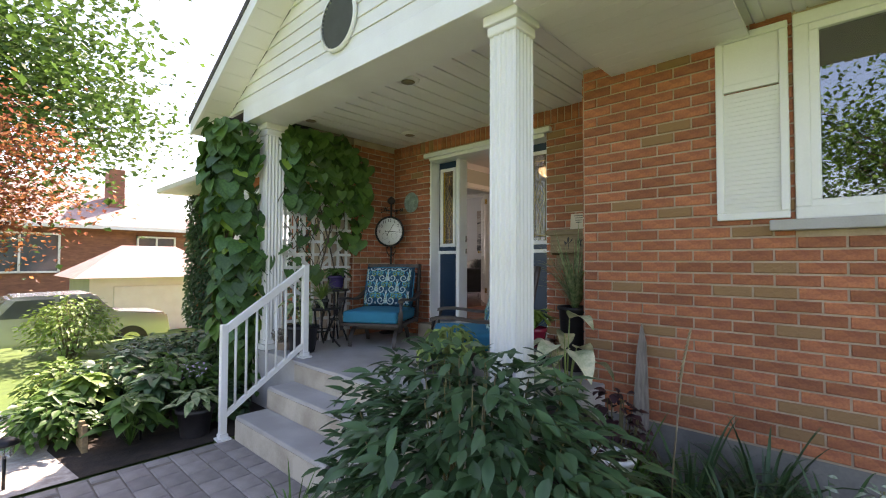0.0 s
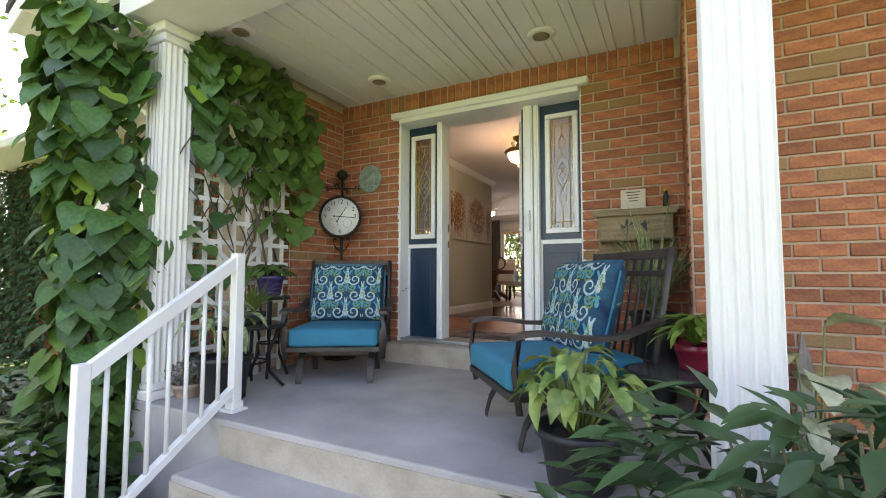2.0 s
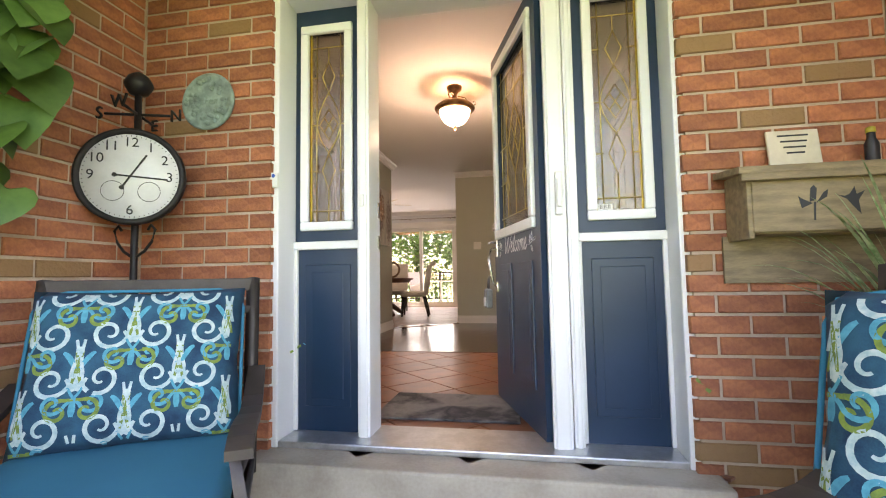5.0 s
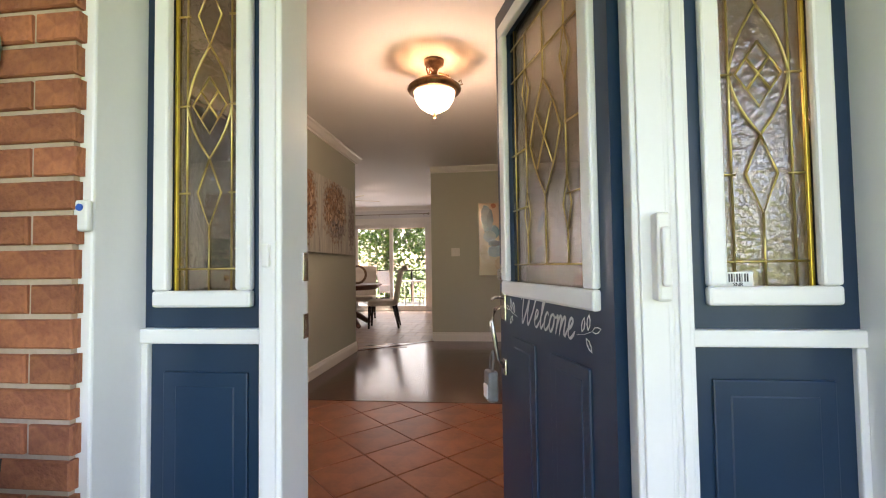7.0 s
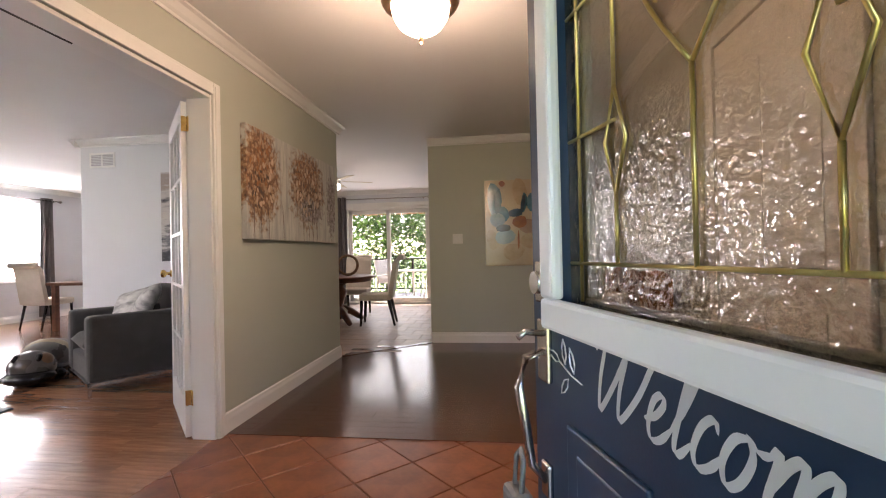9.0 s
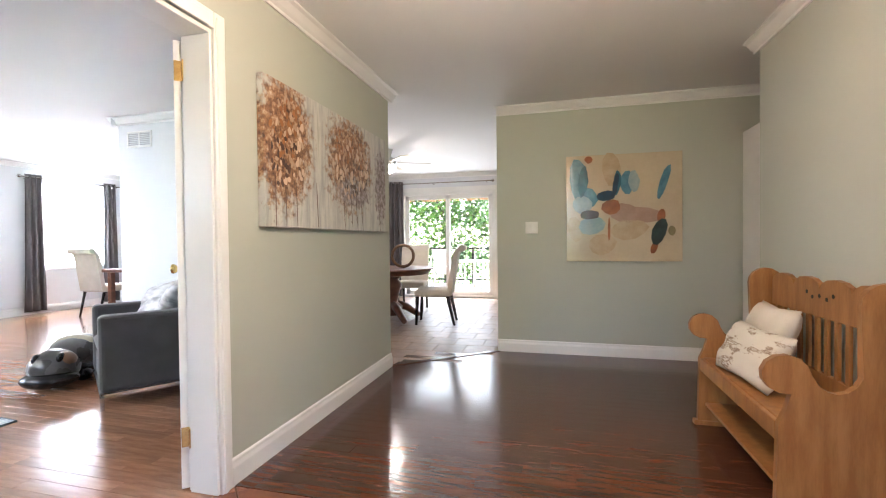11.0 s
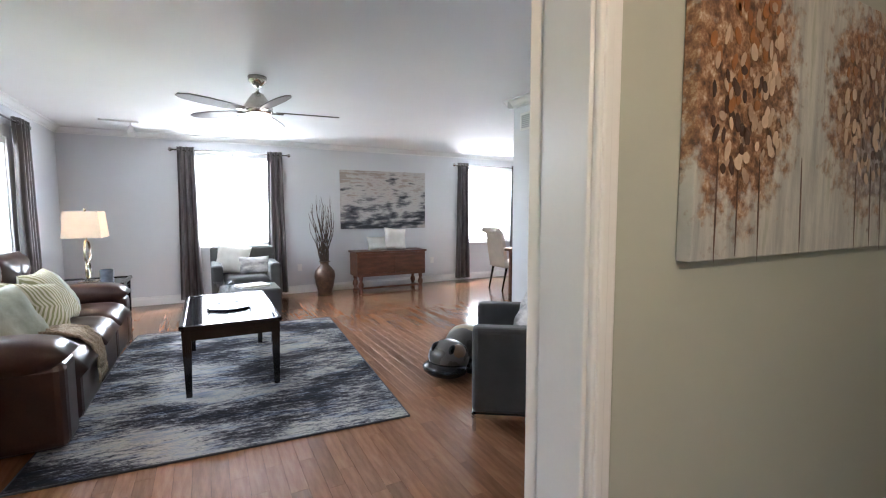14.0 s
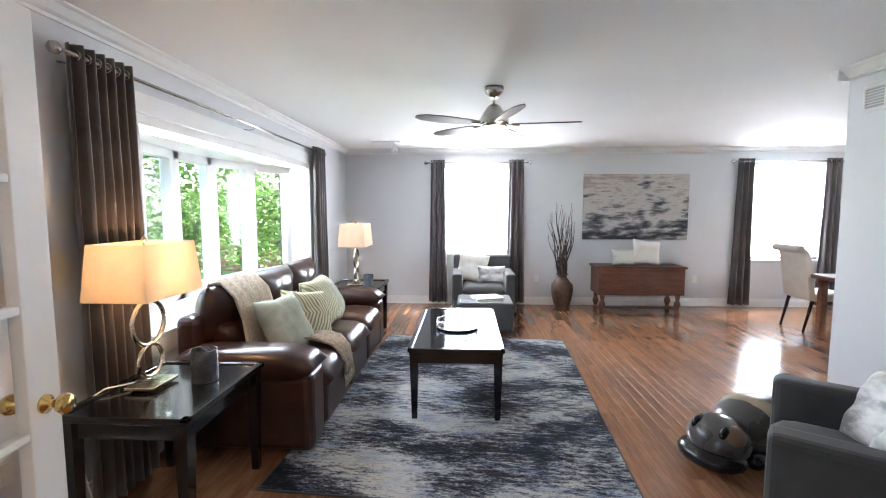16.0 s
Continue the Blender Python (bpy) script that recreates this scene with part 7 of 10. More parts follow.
def ring_lamp(x, y, z, lit):
    t = thing("table_lamp", "lamp with two metal rings and a boxy linen shade", "lamp", (x, y, z), 0, "ring lamps")
    bb = bmesh.new()
    rbox(bb, -0.095, 0.095, -0.075, 0.075, 0.0, 0.016, 0.003)
    part("base_plate", bb, GOLD_M, t)
    bb = bmesh.new()
    rbox(bb, -0.06, 0.06, -0.045, 0.045, 0.016, 0.045, 0.005)
    part("crystal_block", bb, CLEAR, t, "clear crystal block")
    for zc, r, nm in ((0.125, 0.082, "lower_ring"), (0.315, 0.112, "upper_ring")):
        bb = bmesh.new()
        tube(bb, [(r * math.cos(a), 0, zc + r * math.sin(a)) for a in (2 * math.pi * i / 40 for i in range(40))], 0.011, 10, True)
        part(nm, bb, GOLD_M, t)
    bb = bmesh.new()
    cyl(bb, (0, 0, 0.425), (0, 0, 0.72), 0.006, seg=8)
    lathe(bb, [(0.012, 0.72), (0.014, 0.735), (0.004, 0.75)], 12)
    part("stem", bb, GOLD_M, t)
    bb = bmesh.new()
    w0, d0, w1, d1, za, zb = 0.215, 0.155, 0.19, 0.135, 0.455, 0.715
    o = [bb.verts.new(p) for p in ((-w0, -d0, za), (w0, -d0, za), (w0, d0, za), (-w0, d0, za), (-w1, -d1, zb), (w1, -d1, zb), (w1, d1, zb), (-w1, d1, zb))]
    for f in ((0, 1, 5, 4), (1, 2, 6, 5), (2, 3, 7, 6), (3, 0, 4, 7)):
        bb.faces.new([o[i] for i in f])
    ob = part("shade", bb, SHADE_W, t, "linen shade with a bulb inside" if lit else "linen shade")
    so = ob.modifiers.new("thick", "SOLIDIFY")
    so.thickness = 0.003
    if lit:
        bulb(x, y, z + 0.60, lit, (1.0, 0.58, 0.28), 0.03)
    return t


ring_lamp(-5.90, 4.02, 0.622, 0.85)
# weak bulb added in this unlit far lamp to brighten its shade
ring_lamp(-8.92, 4.32, 0.622, 0.3)
cord = thing("lamp_cord", "white lamp cord hanging behind the table", "cord", (0, 0, 0))
b = bmesh.new()
tube(b, [(-5.93, 3.97, 0.63), (-5.80, 3.86, 0.635), (-5.70, 3.815, 0.60), (-5.69, 3.81, 0.35), (-5.72, 3.83, 0.1), (-5.68, 3.95, 0.006), (-5.55, 4.0, 0.006)], 0.004, 6)
part("cable", b, PLASTIC_W, cord)


def dimple_cup(at, r, h, label):
    t = thing("candle_cup", label, "candle holder", at, 0, "candle holders")
    bb = bmesh.new()
    seg, rows = 28, 14
    rr = []
    for j in range(rows + 1):
        rr.append([bb.verts.new(((r + 0.003 * ((i + j) % 2)) * math.cos(2 * math.pi * (i + 0.5 * (j % 2)) / seg), (r + 0.003 * ((i + j) % 2)) * math.sin(2 * math.pi * (i + 0.5 * (j % 2)) / seg), h * j / rows)) for i in range(seg)])
    for a, c in zip(rr, rr[1:]):
        for i in range(seg):
            bb.faces.new((a[i], a[(i + 1) % seg], c[(i + 1) % seg], c[i]))
    bb.faces.new(rr[0][::-1])
    ob = part("cup", bb, HAMMERED, t)
    ob.modifiers.new("thick", "SOLIDIFY").thickness = 0.004


dimple_cup((-5.99, 4.24, 0.612), 0.062, 0.165, "grey dimpled glass candle cup")
dimple_cup((-8.84, 4.48, 0.612), 0.055, 0.14, "small grey dimpled glass cup")

# tray with glassware
ty = thing("mirror_tray", "round mirrored tray with lattice rim", "tray", (-7.42, 5.53, 0.531))
b = bmesh.new()
lathe(b, [(0.165, 0), (0.17, 0.004), (0.17, 0.008), (0.16, 0.009)], 40)
part("base", b, CHROME, ty)
b = bmesh.new()
for z in (0.01, 0.06):
    tube(b, [(0.17 * math.cos(a), 0.17 * math.sin(a), z) for a in (2 * math.pi * i / 40 for i in range(40))], 0.004, 6, True)
for k in range(20):
    a = 2 * math.pi * k / 20
    m = Matrix.Translation((0.17 * math.cos(a), 0.17 * math.sin(a), 0.035)) @ Matrix.Rotation(a + math.pi / 2, 4, "Z")
    tube(b, [m @ Vector((0.024 * math.cos(g), 0, 0.024 * math.sin(g))) for g in (2 * math.pi * i / 12 for i in range(12))], 0.0025, 5, True)
part("lattice", b, CHROME, ty)


def glass_vase(at, r, h, label):
    t = thing("glass_vase", label, "vase", at, 0, "tray glassware")
    bb = bmesh.new()
    seg = 24
    prof = [(r * 0.8, 0), (r, h * 0.2), (r * 0.95, h * 0.5), (r * 0.6, h * 0.72), (r * 1.25, h)]
    rr = []
    for j, (q, z) in enumerate(prof):
        rr.append([bb.verts.new((q * (1 + (0.10 if i % 3 == 0 else 0)) * math.cos(2 * math.pi * i / seg), q * (1 + (0.10 if i % 3 == 0 else 0)) * math.sin(2 * math.pi * i / seg), z + (0.015 if j == 4 and i % 3 == 0 else 0))) for i in range(seg)])
    for a, c in zip(rr, rr[1:]):
        for i in range(seg):
            bb.faces.new((a[i], a[(i + 1) % seg], c[(i + 1) % seg], c[i])).smooth = True
    bb.faces.new(rr[0][::-1])
    part("body", bb, CLEAR, t)


glass_vase((-7.45, 5.50, 0.54), 0.06, 0.19, "tall fluted clear glass vase")
glass_vase((-7.38, 5.62, 0.54), 0.045, 0.11, "low fluted clear glass votive")

# ---- sofa ----
sofa = thing("leather_sofa", "brown leather reclining sofa with three rounded backs", "sofa", (-7.52, 4.22, 0), 0)
SX = 1.06
b = bmesh.new()
rbox(b, -SX, SX, -0.42, 0.36, 0.05, 0.36, 0.04, 3)
part("base", b, LEATHER, sofa)
for s in (-1, 1):
    b = bmesh.new()
    rbox(b, s * SX - 0.13, s * SX + 0.13, -0.42, 0.46, 0.03, 0.52, 0.05, 3)
    t_ = bmesh.new()
    cushion(t_, 0.31, 0.92, 0.22, Matrix.Translation((s * SX, 0.02, 0.545)), 12, 0, 4)
    join(b, t_)
    part("arm", b, LEATHER, sofa, smooth=False)
for k in range(3):
    x = (k - 1) * 0.625
    b = bmesh.new()
    cushion(b, 0.64, 0.80, 0.26, Matrix.Translation((x, 0.10, 0.375)), 14, 0, 5, 0.015)
    rbox(b, x - 0.30, x + 0.30, 0.36, 0.47, 0.07, 0.38, 0.05, 3)
    part("seat", b, LEATHER, sofa)
    b = bmesh.new()
    cushion(b, 0.66, 0.34, 0.24, Matrix.Translation((x, -0.24, 0.58)) @ pose(0, 0, 0, 78), 14, 0, 4, 0.02)
    cushion(b, 0.68, 0.38, 0.30, Matrix.Translation((x, -0.32, 0.80)) @ pose(0, 0, 0, 82), 14, 0, 3, 0.02)
    part("back", b, LEATHER, sofa)
b = bmesh.new()
rbox(b, -SX, SX, -0.46, -0.32, 0.05, 0.82, 0.05, 3)
part("back_shell", b, LEATHER, sofa)

# knitted throw over the near back and seat
th = thing("knit_throw", "cream knitted throw with fringe over the sofa", "throw", (0, 0, 0))
b = bmesh.new()
path = [(-6.95, 3.79, 0.80), (-6.93, 3.86, 0.985), (-6.92, 3.96, 1.0), (-6.90, 4.07, 0.90), (-6.87, 4.13, 0.75), (-6.84, 4.17, 0.60), (-6.83, 4.22, 0.515)]
rows = []
for j, p in enumerate(path):
    row = []
    for i in range(17):
        u = i / 16 - 0.5
        row.append(b.verts.new((p[0] + u * 0.50 + 0.02 * noise.noise((u * 5, j, 1)), p[1], p[2] + 0.014 * math.sin(u * 26) + 0.012)))
    rows.append(row)
for r0, r1 in zip(rows, rows[1:]):
    for i in range(16):
        b.faces.new((r0[i], r0[i + 1], r1[i + 1], r1[i])).smooth = True
ob = part("back_drape", b, KNIT, th, smooth=True)
ob.modifiers.new("thick", "SOLIDIFY").thickness = 0.014
b = bmesh.new()
rows = []
sp = [(4.28, 0.53), (4.40, 0.535), (4.52, 0.525), (4.62, 0.50), (4.685, 0.44), (4.705, 0.36), (4.71, 0.27)]
for j, (y, z) in enumerate(sp):
    rows.append([b.verts.new((-6.90 - 0.22 * i / 14 + 0.03 * noise.noise((i * 0.4, j * 0.7, 3)) - 0.04 * j / 6, y + 0.012 * math.sin(i * 1.9), z + 0.018 * math.sin(i * 1.3 + j) + 0.02)) for i in range(15)])
for r0, r1 in zip(rows, rows[1:]):
    for i in range(14):
        b.faces.new((r0[i], r0[i + 1], r1[i + 1], r1[i])).smooth = True
ob = part("seat_drape", b, KNIT, th, smooth=True)
ob.modifiers.new("thick", "SOLIDIFY").thickness = 0.014
b = bmesh.new()
for k in range(34):
    x = -6.93 - 0.26 * k / 33
    tube(b, [(x, 4.715, 0.29), (x + random.uniform(-0.01, 0.01), 4.722, 0.24), (x + random.uniform(-0.02, 0.02), 4.72, 0.19)], 0.004, 4)
part("fringe", b, KNIT, th, "cream fringe")

pillow("throw_pillow", "pale sage patterned pillow on the sofa", (-6.90, 4.30, 0.67), (0.44, 0.44), SAGE_FAB, 62, 165, 0.15)
pillow("throw_pillow", "cream and green wavy stripe pillow", (-7.22, 4.34, 0.66), (0.44, 0.42), ZEBRA, 66, 150, 0.15, 10)
pillow("throw_pillow", "large cream and green striped pillow", (-7.66, 4.32, 0.68), (0.50, 0.46), ZEBRA, 62, 178, 0.16)
pillow("throw_pillow", "pale grey green plain pillow", (-8.05, 4.28, 0.66), (0.46, 0.42), SAGE_FAB, 60, 195, 0.15)


# ---- upholstered armchairs ----
def armchair(at, turn, label):
    t = thing("armchair", label, "armchair", at, turn, "grey armchairs")
    for s in (-1, 1):
        bb = bmesh.new()
        rbox(bb, s * 0.36 - 0.07, s * 0.36 + 0.07, -0.40, 0.36, 0.11, 0.635, 0.035, 3)
        part("arm", bb, GREY_FAB, t)
    bb = bmesh.new()
    rbox(bb, -0.43, 0.43, 0.30, 0.42, 0.11, 0.83, 0.04, 3, m=pose(0, 0, 0))
    part("back", bb, GREY_FAB, t)
    bb = bmesh.new()
    rbox(bb, -0.30, 0.30, -0.385, 0.31, 0.11, 0.30, 0.02, 2)
    part("seat_base", bb, GREY_FAB, t)
    bb = bmesh.new()
    cushion(bb, 0.59, 0.70, 0.17, Matrix.Translation((0, -0.05, 0.385)), 14, 0, 7)
    part("seat_cushion", bb, GREY_FAB, t)
    bb = bmesh.new()
    for a in ((-0.43, 0.43, -0.40, -0.375), (-0.43, 0.43, 0.375, 0.40), (-0.43, -0.405, -0.40, 0.40), (0.405, 0.43, -0.40, 0.40)):
        box(bb, a[0], a[1], a[2], a[3], 0.085, 0.11)
    part("chrome_base", bb, CHROME, t, "chrome base rail")
    for sx in (-1, 1):
        for sy in (-1, 1):
            bb = bmesh.new()
            rbox(bb, sx * 0.415 - 0.013, sx * 0.415 + 0.013, sy * 0.385 - 0.013, sy * 0.385 + 0.013, 0, 0.09, 0.002)
            part("leg", bb, CHROME, t, "chrome leg")
    return t


armchair((-5.63, 7.33, 0), -35, "charcoal fabric armchair with chrome base beside a footstool")
armchair((-10.10, 5.85, 0), 90, "charcoal fabric armchair in front of a window")
pillow("throw_pillow", "crinkled silver pillow on the armchair", (-5.62, 7.45, 0.64), (0.44, 0.42), SATIN, 60, -60, 0.14, 8)
pillow("throw_pillow", "crinkled silver pillow leaning in the armchair", (-5.75, 7.42, 0.62), (0.40, 0.38), SATIN, 62, -15, 0.13, -12)
pillow("throw_pillow", "white diamond pattern pillow", (-10.22, 5.70, 0.66), (0.44, 0.44), OFFWHITE, 66, 84, 0.14, 10)
pillow("throw_pillow", "crinkled silver lumbar pillow", (-10.10, 5.97, 0.58), (0.40, 0.26), SATIN, 66, 92, 0.12)
ot = thing("ottoman", "charcoal fabric ottoman with chrome legs", "ottoman", (-9.16, 5.83, 0))
b = bmesh.new()
rbox(b, -0.28, 0.28, -0.33, 0.33, 0.09, 0.42, 0.03, 3)
part("body", b, GREY_FAB, ot)
for sx in (-1, 1):
    for sy in (-1, 1):
        b = bmesh.new()
        rbox(b, sx * 0.24 - 0.012, sx * 0.24 + 0.012, sy * 0.29 - 0.012, sy * 0.29 + 0.012, 0, 0.1, 0.002)
        part("leg", b, CHROME, ot)
bo = thing("book", "closed white book on the ottoman", "book", (-9.16, 5.86, 0.42), 18)
b = bmesh.new()
rbox(b, -0.13, 0.13, -0.17, 0.17, 0.0, 0.004, 0.001)
rbox(b, -0.13, 0.13, -0.17, 0.17, 0.024, 0.028, 0.001)
part("cover", b, WHITE, bo)
b = bmesh.new()
box(b, -0.125, 0.122, -0.165, 0.165, 0.004, 0.024)
part("pages", b, CREAM, bo)

# leather animal footstool
fs = new("animal_footstool")
b = bmesh.new()
def blob(bm, c, r, m=None, seg=16, rings=10):
    t = bmesh.new()
    bmesh.ops.create_uvsphere(t, u_segments=seg, v_segments=rings, radius=1)
    for f in t.faces:
        f.smooth = True
    join(bm, t, Matrix.Translation(c) @ (m or Matrix.Identity(4)) @ Matrix.Diagonal((*r, 1)))
bpy.data.objects.remove(fs)
fs = thing("footstool", "patchwork leather animal footstool in grey and cream", "footstool", (-6.48, 7.25, 0), 120)
b = bmesh.new()
blob(b, (0.16, 0.0, 0.19), (0.30, 0.20, 0.155))
part("back", b, mat("grey_patch_leather", (0.13, 0.12, 0.11), (0.08, 0.075, 0.07), 3, 0.28, bump=0.1, bscale=70), fs)
b = bmesh.new()
blob(b, (0.12, 0.0, 0.198), (0.13, 0.203, 0.158))
part("saddle_patch", b, mat("cream_leather", (0.42, 0.36, 0.26), (0.34, 0.29, 0.20), 5, 0.35, bump=0.1), fs, "cream leather patch")
b = bmesh.new()
blob(b, (-0.20, 0.0, 0.16), (0.16, 0.17, 0.14))
part("head", b, bpy.data.materials["grey_patch_leather"], fs)
b = bmesh.new()
blob(b, (-0.26, 0.0, 0.085), (0.15, 0.19, 0.07))
blob(b, (0.12, 0.0, 0.10), (0.30, 0.19, 0.09))
part("underside", b, mat("black_leather", (0.012, 0.012, 0.013), None, 5, 0.25), fs, "black leather underside")
for x in (-0.05, 0.34):
    for y in (-0.13, 0.13):
        b = bmesh.new()
        blob(b, (x, y, 0.055), (0.07, 0.06, 0.055))
        part("foot", b, bpy.data.materials["black_leather"], fs)
for y in (-0.08, 0.08):
    b = bmesh.new()
    blob(b, (-0.27, y, 0.24), (0.05, 0.025, 0.045))
    part("ear", b, bpy.data.materials["black_leather"], fs)
b = bmesh.new()
blob(b, (-0.22, -0.09, 0.205), (0.085, 0.07, 0.075))
part("brown_patch", b, mat("tan_leather", (0.20, 0.11, 0.06), None, 5, 0.35), fs, "tan leather patch")

# ---- chest, vase, painting, fan, vents ----
cs = thing("cedar_chest", "walnut chest on turned legs with stretcher", "chest", (-10.40, 8.10, 0), 0)
b = bmesh.new()
rbox(b, -0.21, 0.21, -0.60, 0.60, 0.28, 0.66, 0.006)
for y in (-0.30, 0.30):
    rbox(b, 0.208, 0.216, y - 0.27, y + 0.27, 0.33, 0.61, 0.006)
part("body", b, WALNUT, cs)
b = bmesh.new()
rbox(b, -0.225, 0.225, -0.625, 0.625, 0.66, 0.69, 0.008)
part("lid", b, WALNUT, cs)
for sx in (-1, 1):
    for sy in (-1, 1):
        b = bmesh.new()
        lathe(b, [(0.035, 0), (0.04, 0.02), (0.03, 0.05), (0.022, 0.07), (0.03, 0.09), (0.045, 0.13), (0.04, 0.17), (0.022, 0.20), (0.03, 0.22), (0.035, 0.28)], 16, (sx * 0.16, sy * 0.53, 0))
        part("leg", b, WALNUT, cs)
b = bmesh.new()
rbox(b, -0.02, 0.02, -0.53, 0.53, 0.045, 0.075, 0.005)
for sy in (-1, 1):
    rbox(b, -0.16, 0.16, sy * 0.53 - 0.02, sy * 0.53 + 0.02, 0.045, 0.075, 0.005)
part("stretcher", b, WALNUT, cs)
pillow("throw_pillow", "cream pillow with grey stripe on the chest", (-10.45, 7.92, 0.80), (0.34, 0.24), OFFWHITE, 74, 90, 0.10)
pillow("throw_pillow", "cream square pillow on the chest", (-10.47, 8.26, 0.87), (0.40, 0.38), OFFWHITE, 74, 90, 0.13, 6)
va = thing("floor_vase", "brown ceramic floor vase with curly twigs", "vase", (-10.50, 7.05, 0))
b = bmesh.new()
lathe(b, [(0.10, 0), (0.12, 0.01), (0.11, 0.05), (0.14, 0.16), (0.165, 0.30), (0.155, 0.38), (0.10, 0.45), (0.065, 0.49), (0.07, 0.52), (0.095, 0.54), (0.085, 0.545), (0.06, 0.52)], 28)
part("body", b, CERAMIC, va)
for k in range(34):
    b = bmesh.new()
    a = random.uniform(0, 6.28)
    h, sp_ = random.uniform(0.7, 1.15), random.uniform(0.05, 0.22)
    pts, ph = [], random.uniform(0, 6)
    for i in range(10):
        f = i / 9
        w = 0.02 * math.sin(9 * f + ph)
        pts.append((0.03 * math.cos(a) + sp_ * f * math.cos(a) + w, 0.03 * math.sin(a) + sp_ * f * math.sin(a) + 0.02 * math.cos(8 * f + ph), 0.45 + h * f))
    tube(b, pts, [0.0085 * (1 - 0.7 * i / 9) for i in range(10)], 5)
    part("twig", b, TWIG, va)
p3 = thing("seascape_painting", "wide grey abstract seascape canvas", "painting", (-10.828, 8.20, 1.04), 90)
b = bmesh.new()
rbox(b, -0.79, 0.79, -0.04, 0, 0, 1.0, 0.003)
part("canvas", b, ART3, p3)
p4 = thing("small_painting", "grey landscape canvas on the partition", "painting", (-5.2, 8.178, 1.05), 0)
b = bmesh.new()
rbox(b, -0.80, 0.45, -0.035, 0, 0, 0.98, 0.003)
part("canvas", b, ART3, p4)

fan = thing("ceiling_fan", "brushed nickel ceiling fan with five dark blades", "ceiling fan", (-7.36, 5.81, 0), 12)
b = bmesh.new()
lathe(b, [(0.03, 2.36), (0.07, 2.40), (0.075, 2.44)], 24)
cyl(b, (0, 0, 2.30), (0, 0, 2.38), 0.012, seg=12)
part("canopy", b, NICKEL, fan)
b = bmesh.new()
lathe(b, [(0.09, 2.13), (0.115, 2.15), (0.115, 2.19), (0.08, 2.25), (0.045, 2.30), (0.02, 2.315)], 28)
part("motor", b, NICKEL, fan)
b = bmesh.new()
lathe(b, [(0.02, 2.055), (0.07, 2.065), (0.095, 2.09), (0.10, 2.13)], 24)
part("light_bowl", b, GLOW_W, fan, "lit frosted light bowl")
FANW = mat("fan_blade_walnut", (0.10, 0.075, 0.06), (0.065, 0.048, 0.038), 5, 0.4, bump=0.04, stretch=(1, 8, 8))
for k in range(5):
    m = Matrix.Rotation(math.radians(72 * k), 4, "Z")
    b = bmesh.new()
    out = [(0.14, -0.04), (0.25, -0.06), (0.45, -0.065), (0.60, -0.05), (0.66, -0.02), (0.66, 0.02), (0.60, 0.05), (0.45, 0.06), (0.25, 0.05), (0.14, 0.035)]
    extrude(b, out, 0.008, m @ Matrix.Translation((0, 0, 2.155)) @ pose(0, 0, 0, 10))
    bl = part("blade", b, FANW, fan)
    b = bmesh.new()
    rbox(b, 0.09, 0.20, -0.018, 0.018, 2.145, 2.155, 0.003, m=m)
    part("blade_arm", b, NICKEL, bl)
tl = thing("track_light", "small white ceiling spotlight", "lamp", (-10.0, 4.5, 0))
b = bmesh.new()
rbox(b, -0.02, 0.02, -0.20, 0.20, 2.42, 2.44, 0.004)
cyl(b, (0, 0.12, 2.42), (0, 0.12, 2.37), 0.008)
part("bar", b, WHITE, tl)
b = bmesh.new()
cyl(b, (0, 0.12, 2.37), (0.06, 0.13, 2.27), 0.028, 0.045, 16)
part("head", b, WHITE, tl)
vn = thing("air_vent", "white wall air return grille", "vent", (-6.74, 8.178, 2.12))
b = bmesh.new()
glazed_frame(b, -0.16, 0.16, 0.0, 0.17, -0.012, 0, 0.022)
rbox(b, -0.008, 0.008, -0.011, 0, 0.02, 0.15, 0.002)
part("frame", b, WHITE, vn)
for k in range(7):
    b = bmesh.new()
    box(b, -0.14, 0.14, -0.009, -0.003, 0.026 + 0.018 * k, 0.036 + 0.018 * k)
    part("slat", b, mat("grille_grey", (0.45, 0.45, 0.46), None, 8, 0.5) if k == 0 else bpy.data.materials["grille_grey"], vn)
for at, turn in (((-10.828, 6.72, 0.42), 90), ((-10.828, 9.15, 0.42), 90), ((-5.45, 3.702, 0.42), 180)):
    t = thing("wall_outlet", "white wall socket plate", "outlet", at, turn, "wall sockets")
    b = bmesh.new()
    rbox(b, -0.035, 0.035, -0.006, 0, -0.057, 0.057, 0.003)
    part("plate", b, PLASTIC_W, t)
    b = bmesh.new()
    for z in (-0.025, 0.025):
        rbox(b, -0.014, 0.014, -0.009, -0.005, z - 0.014, z + 0.014, 0.003)
    part("socket", b, WHITE, t)


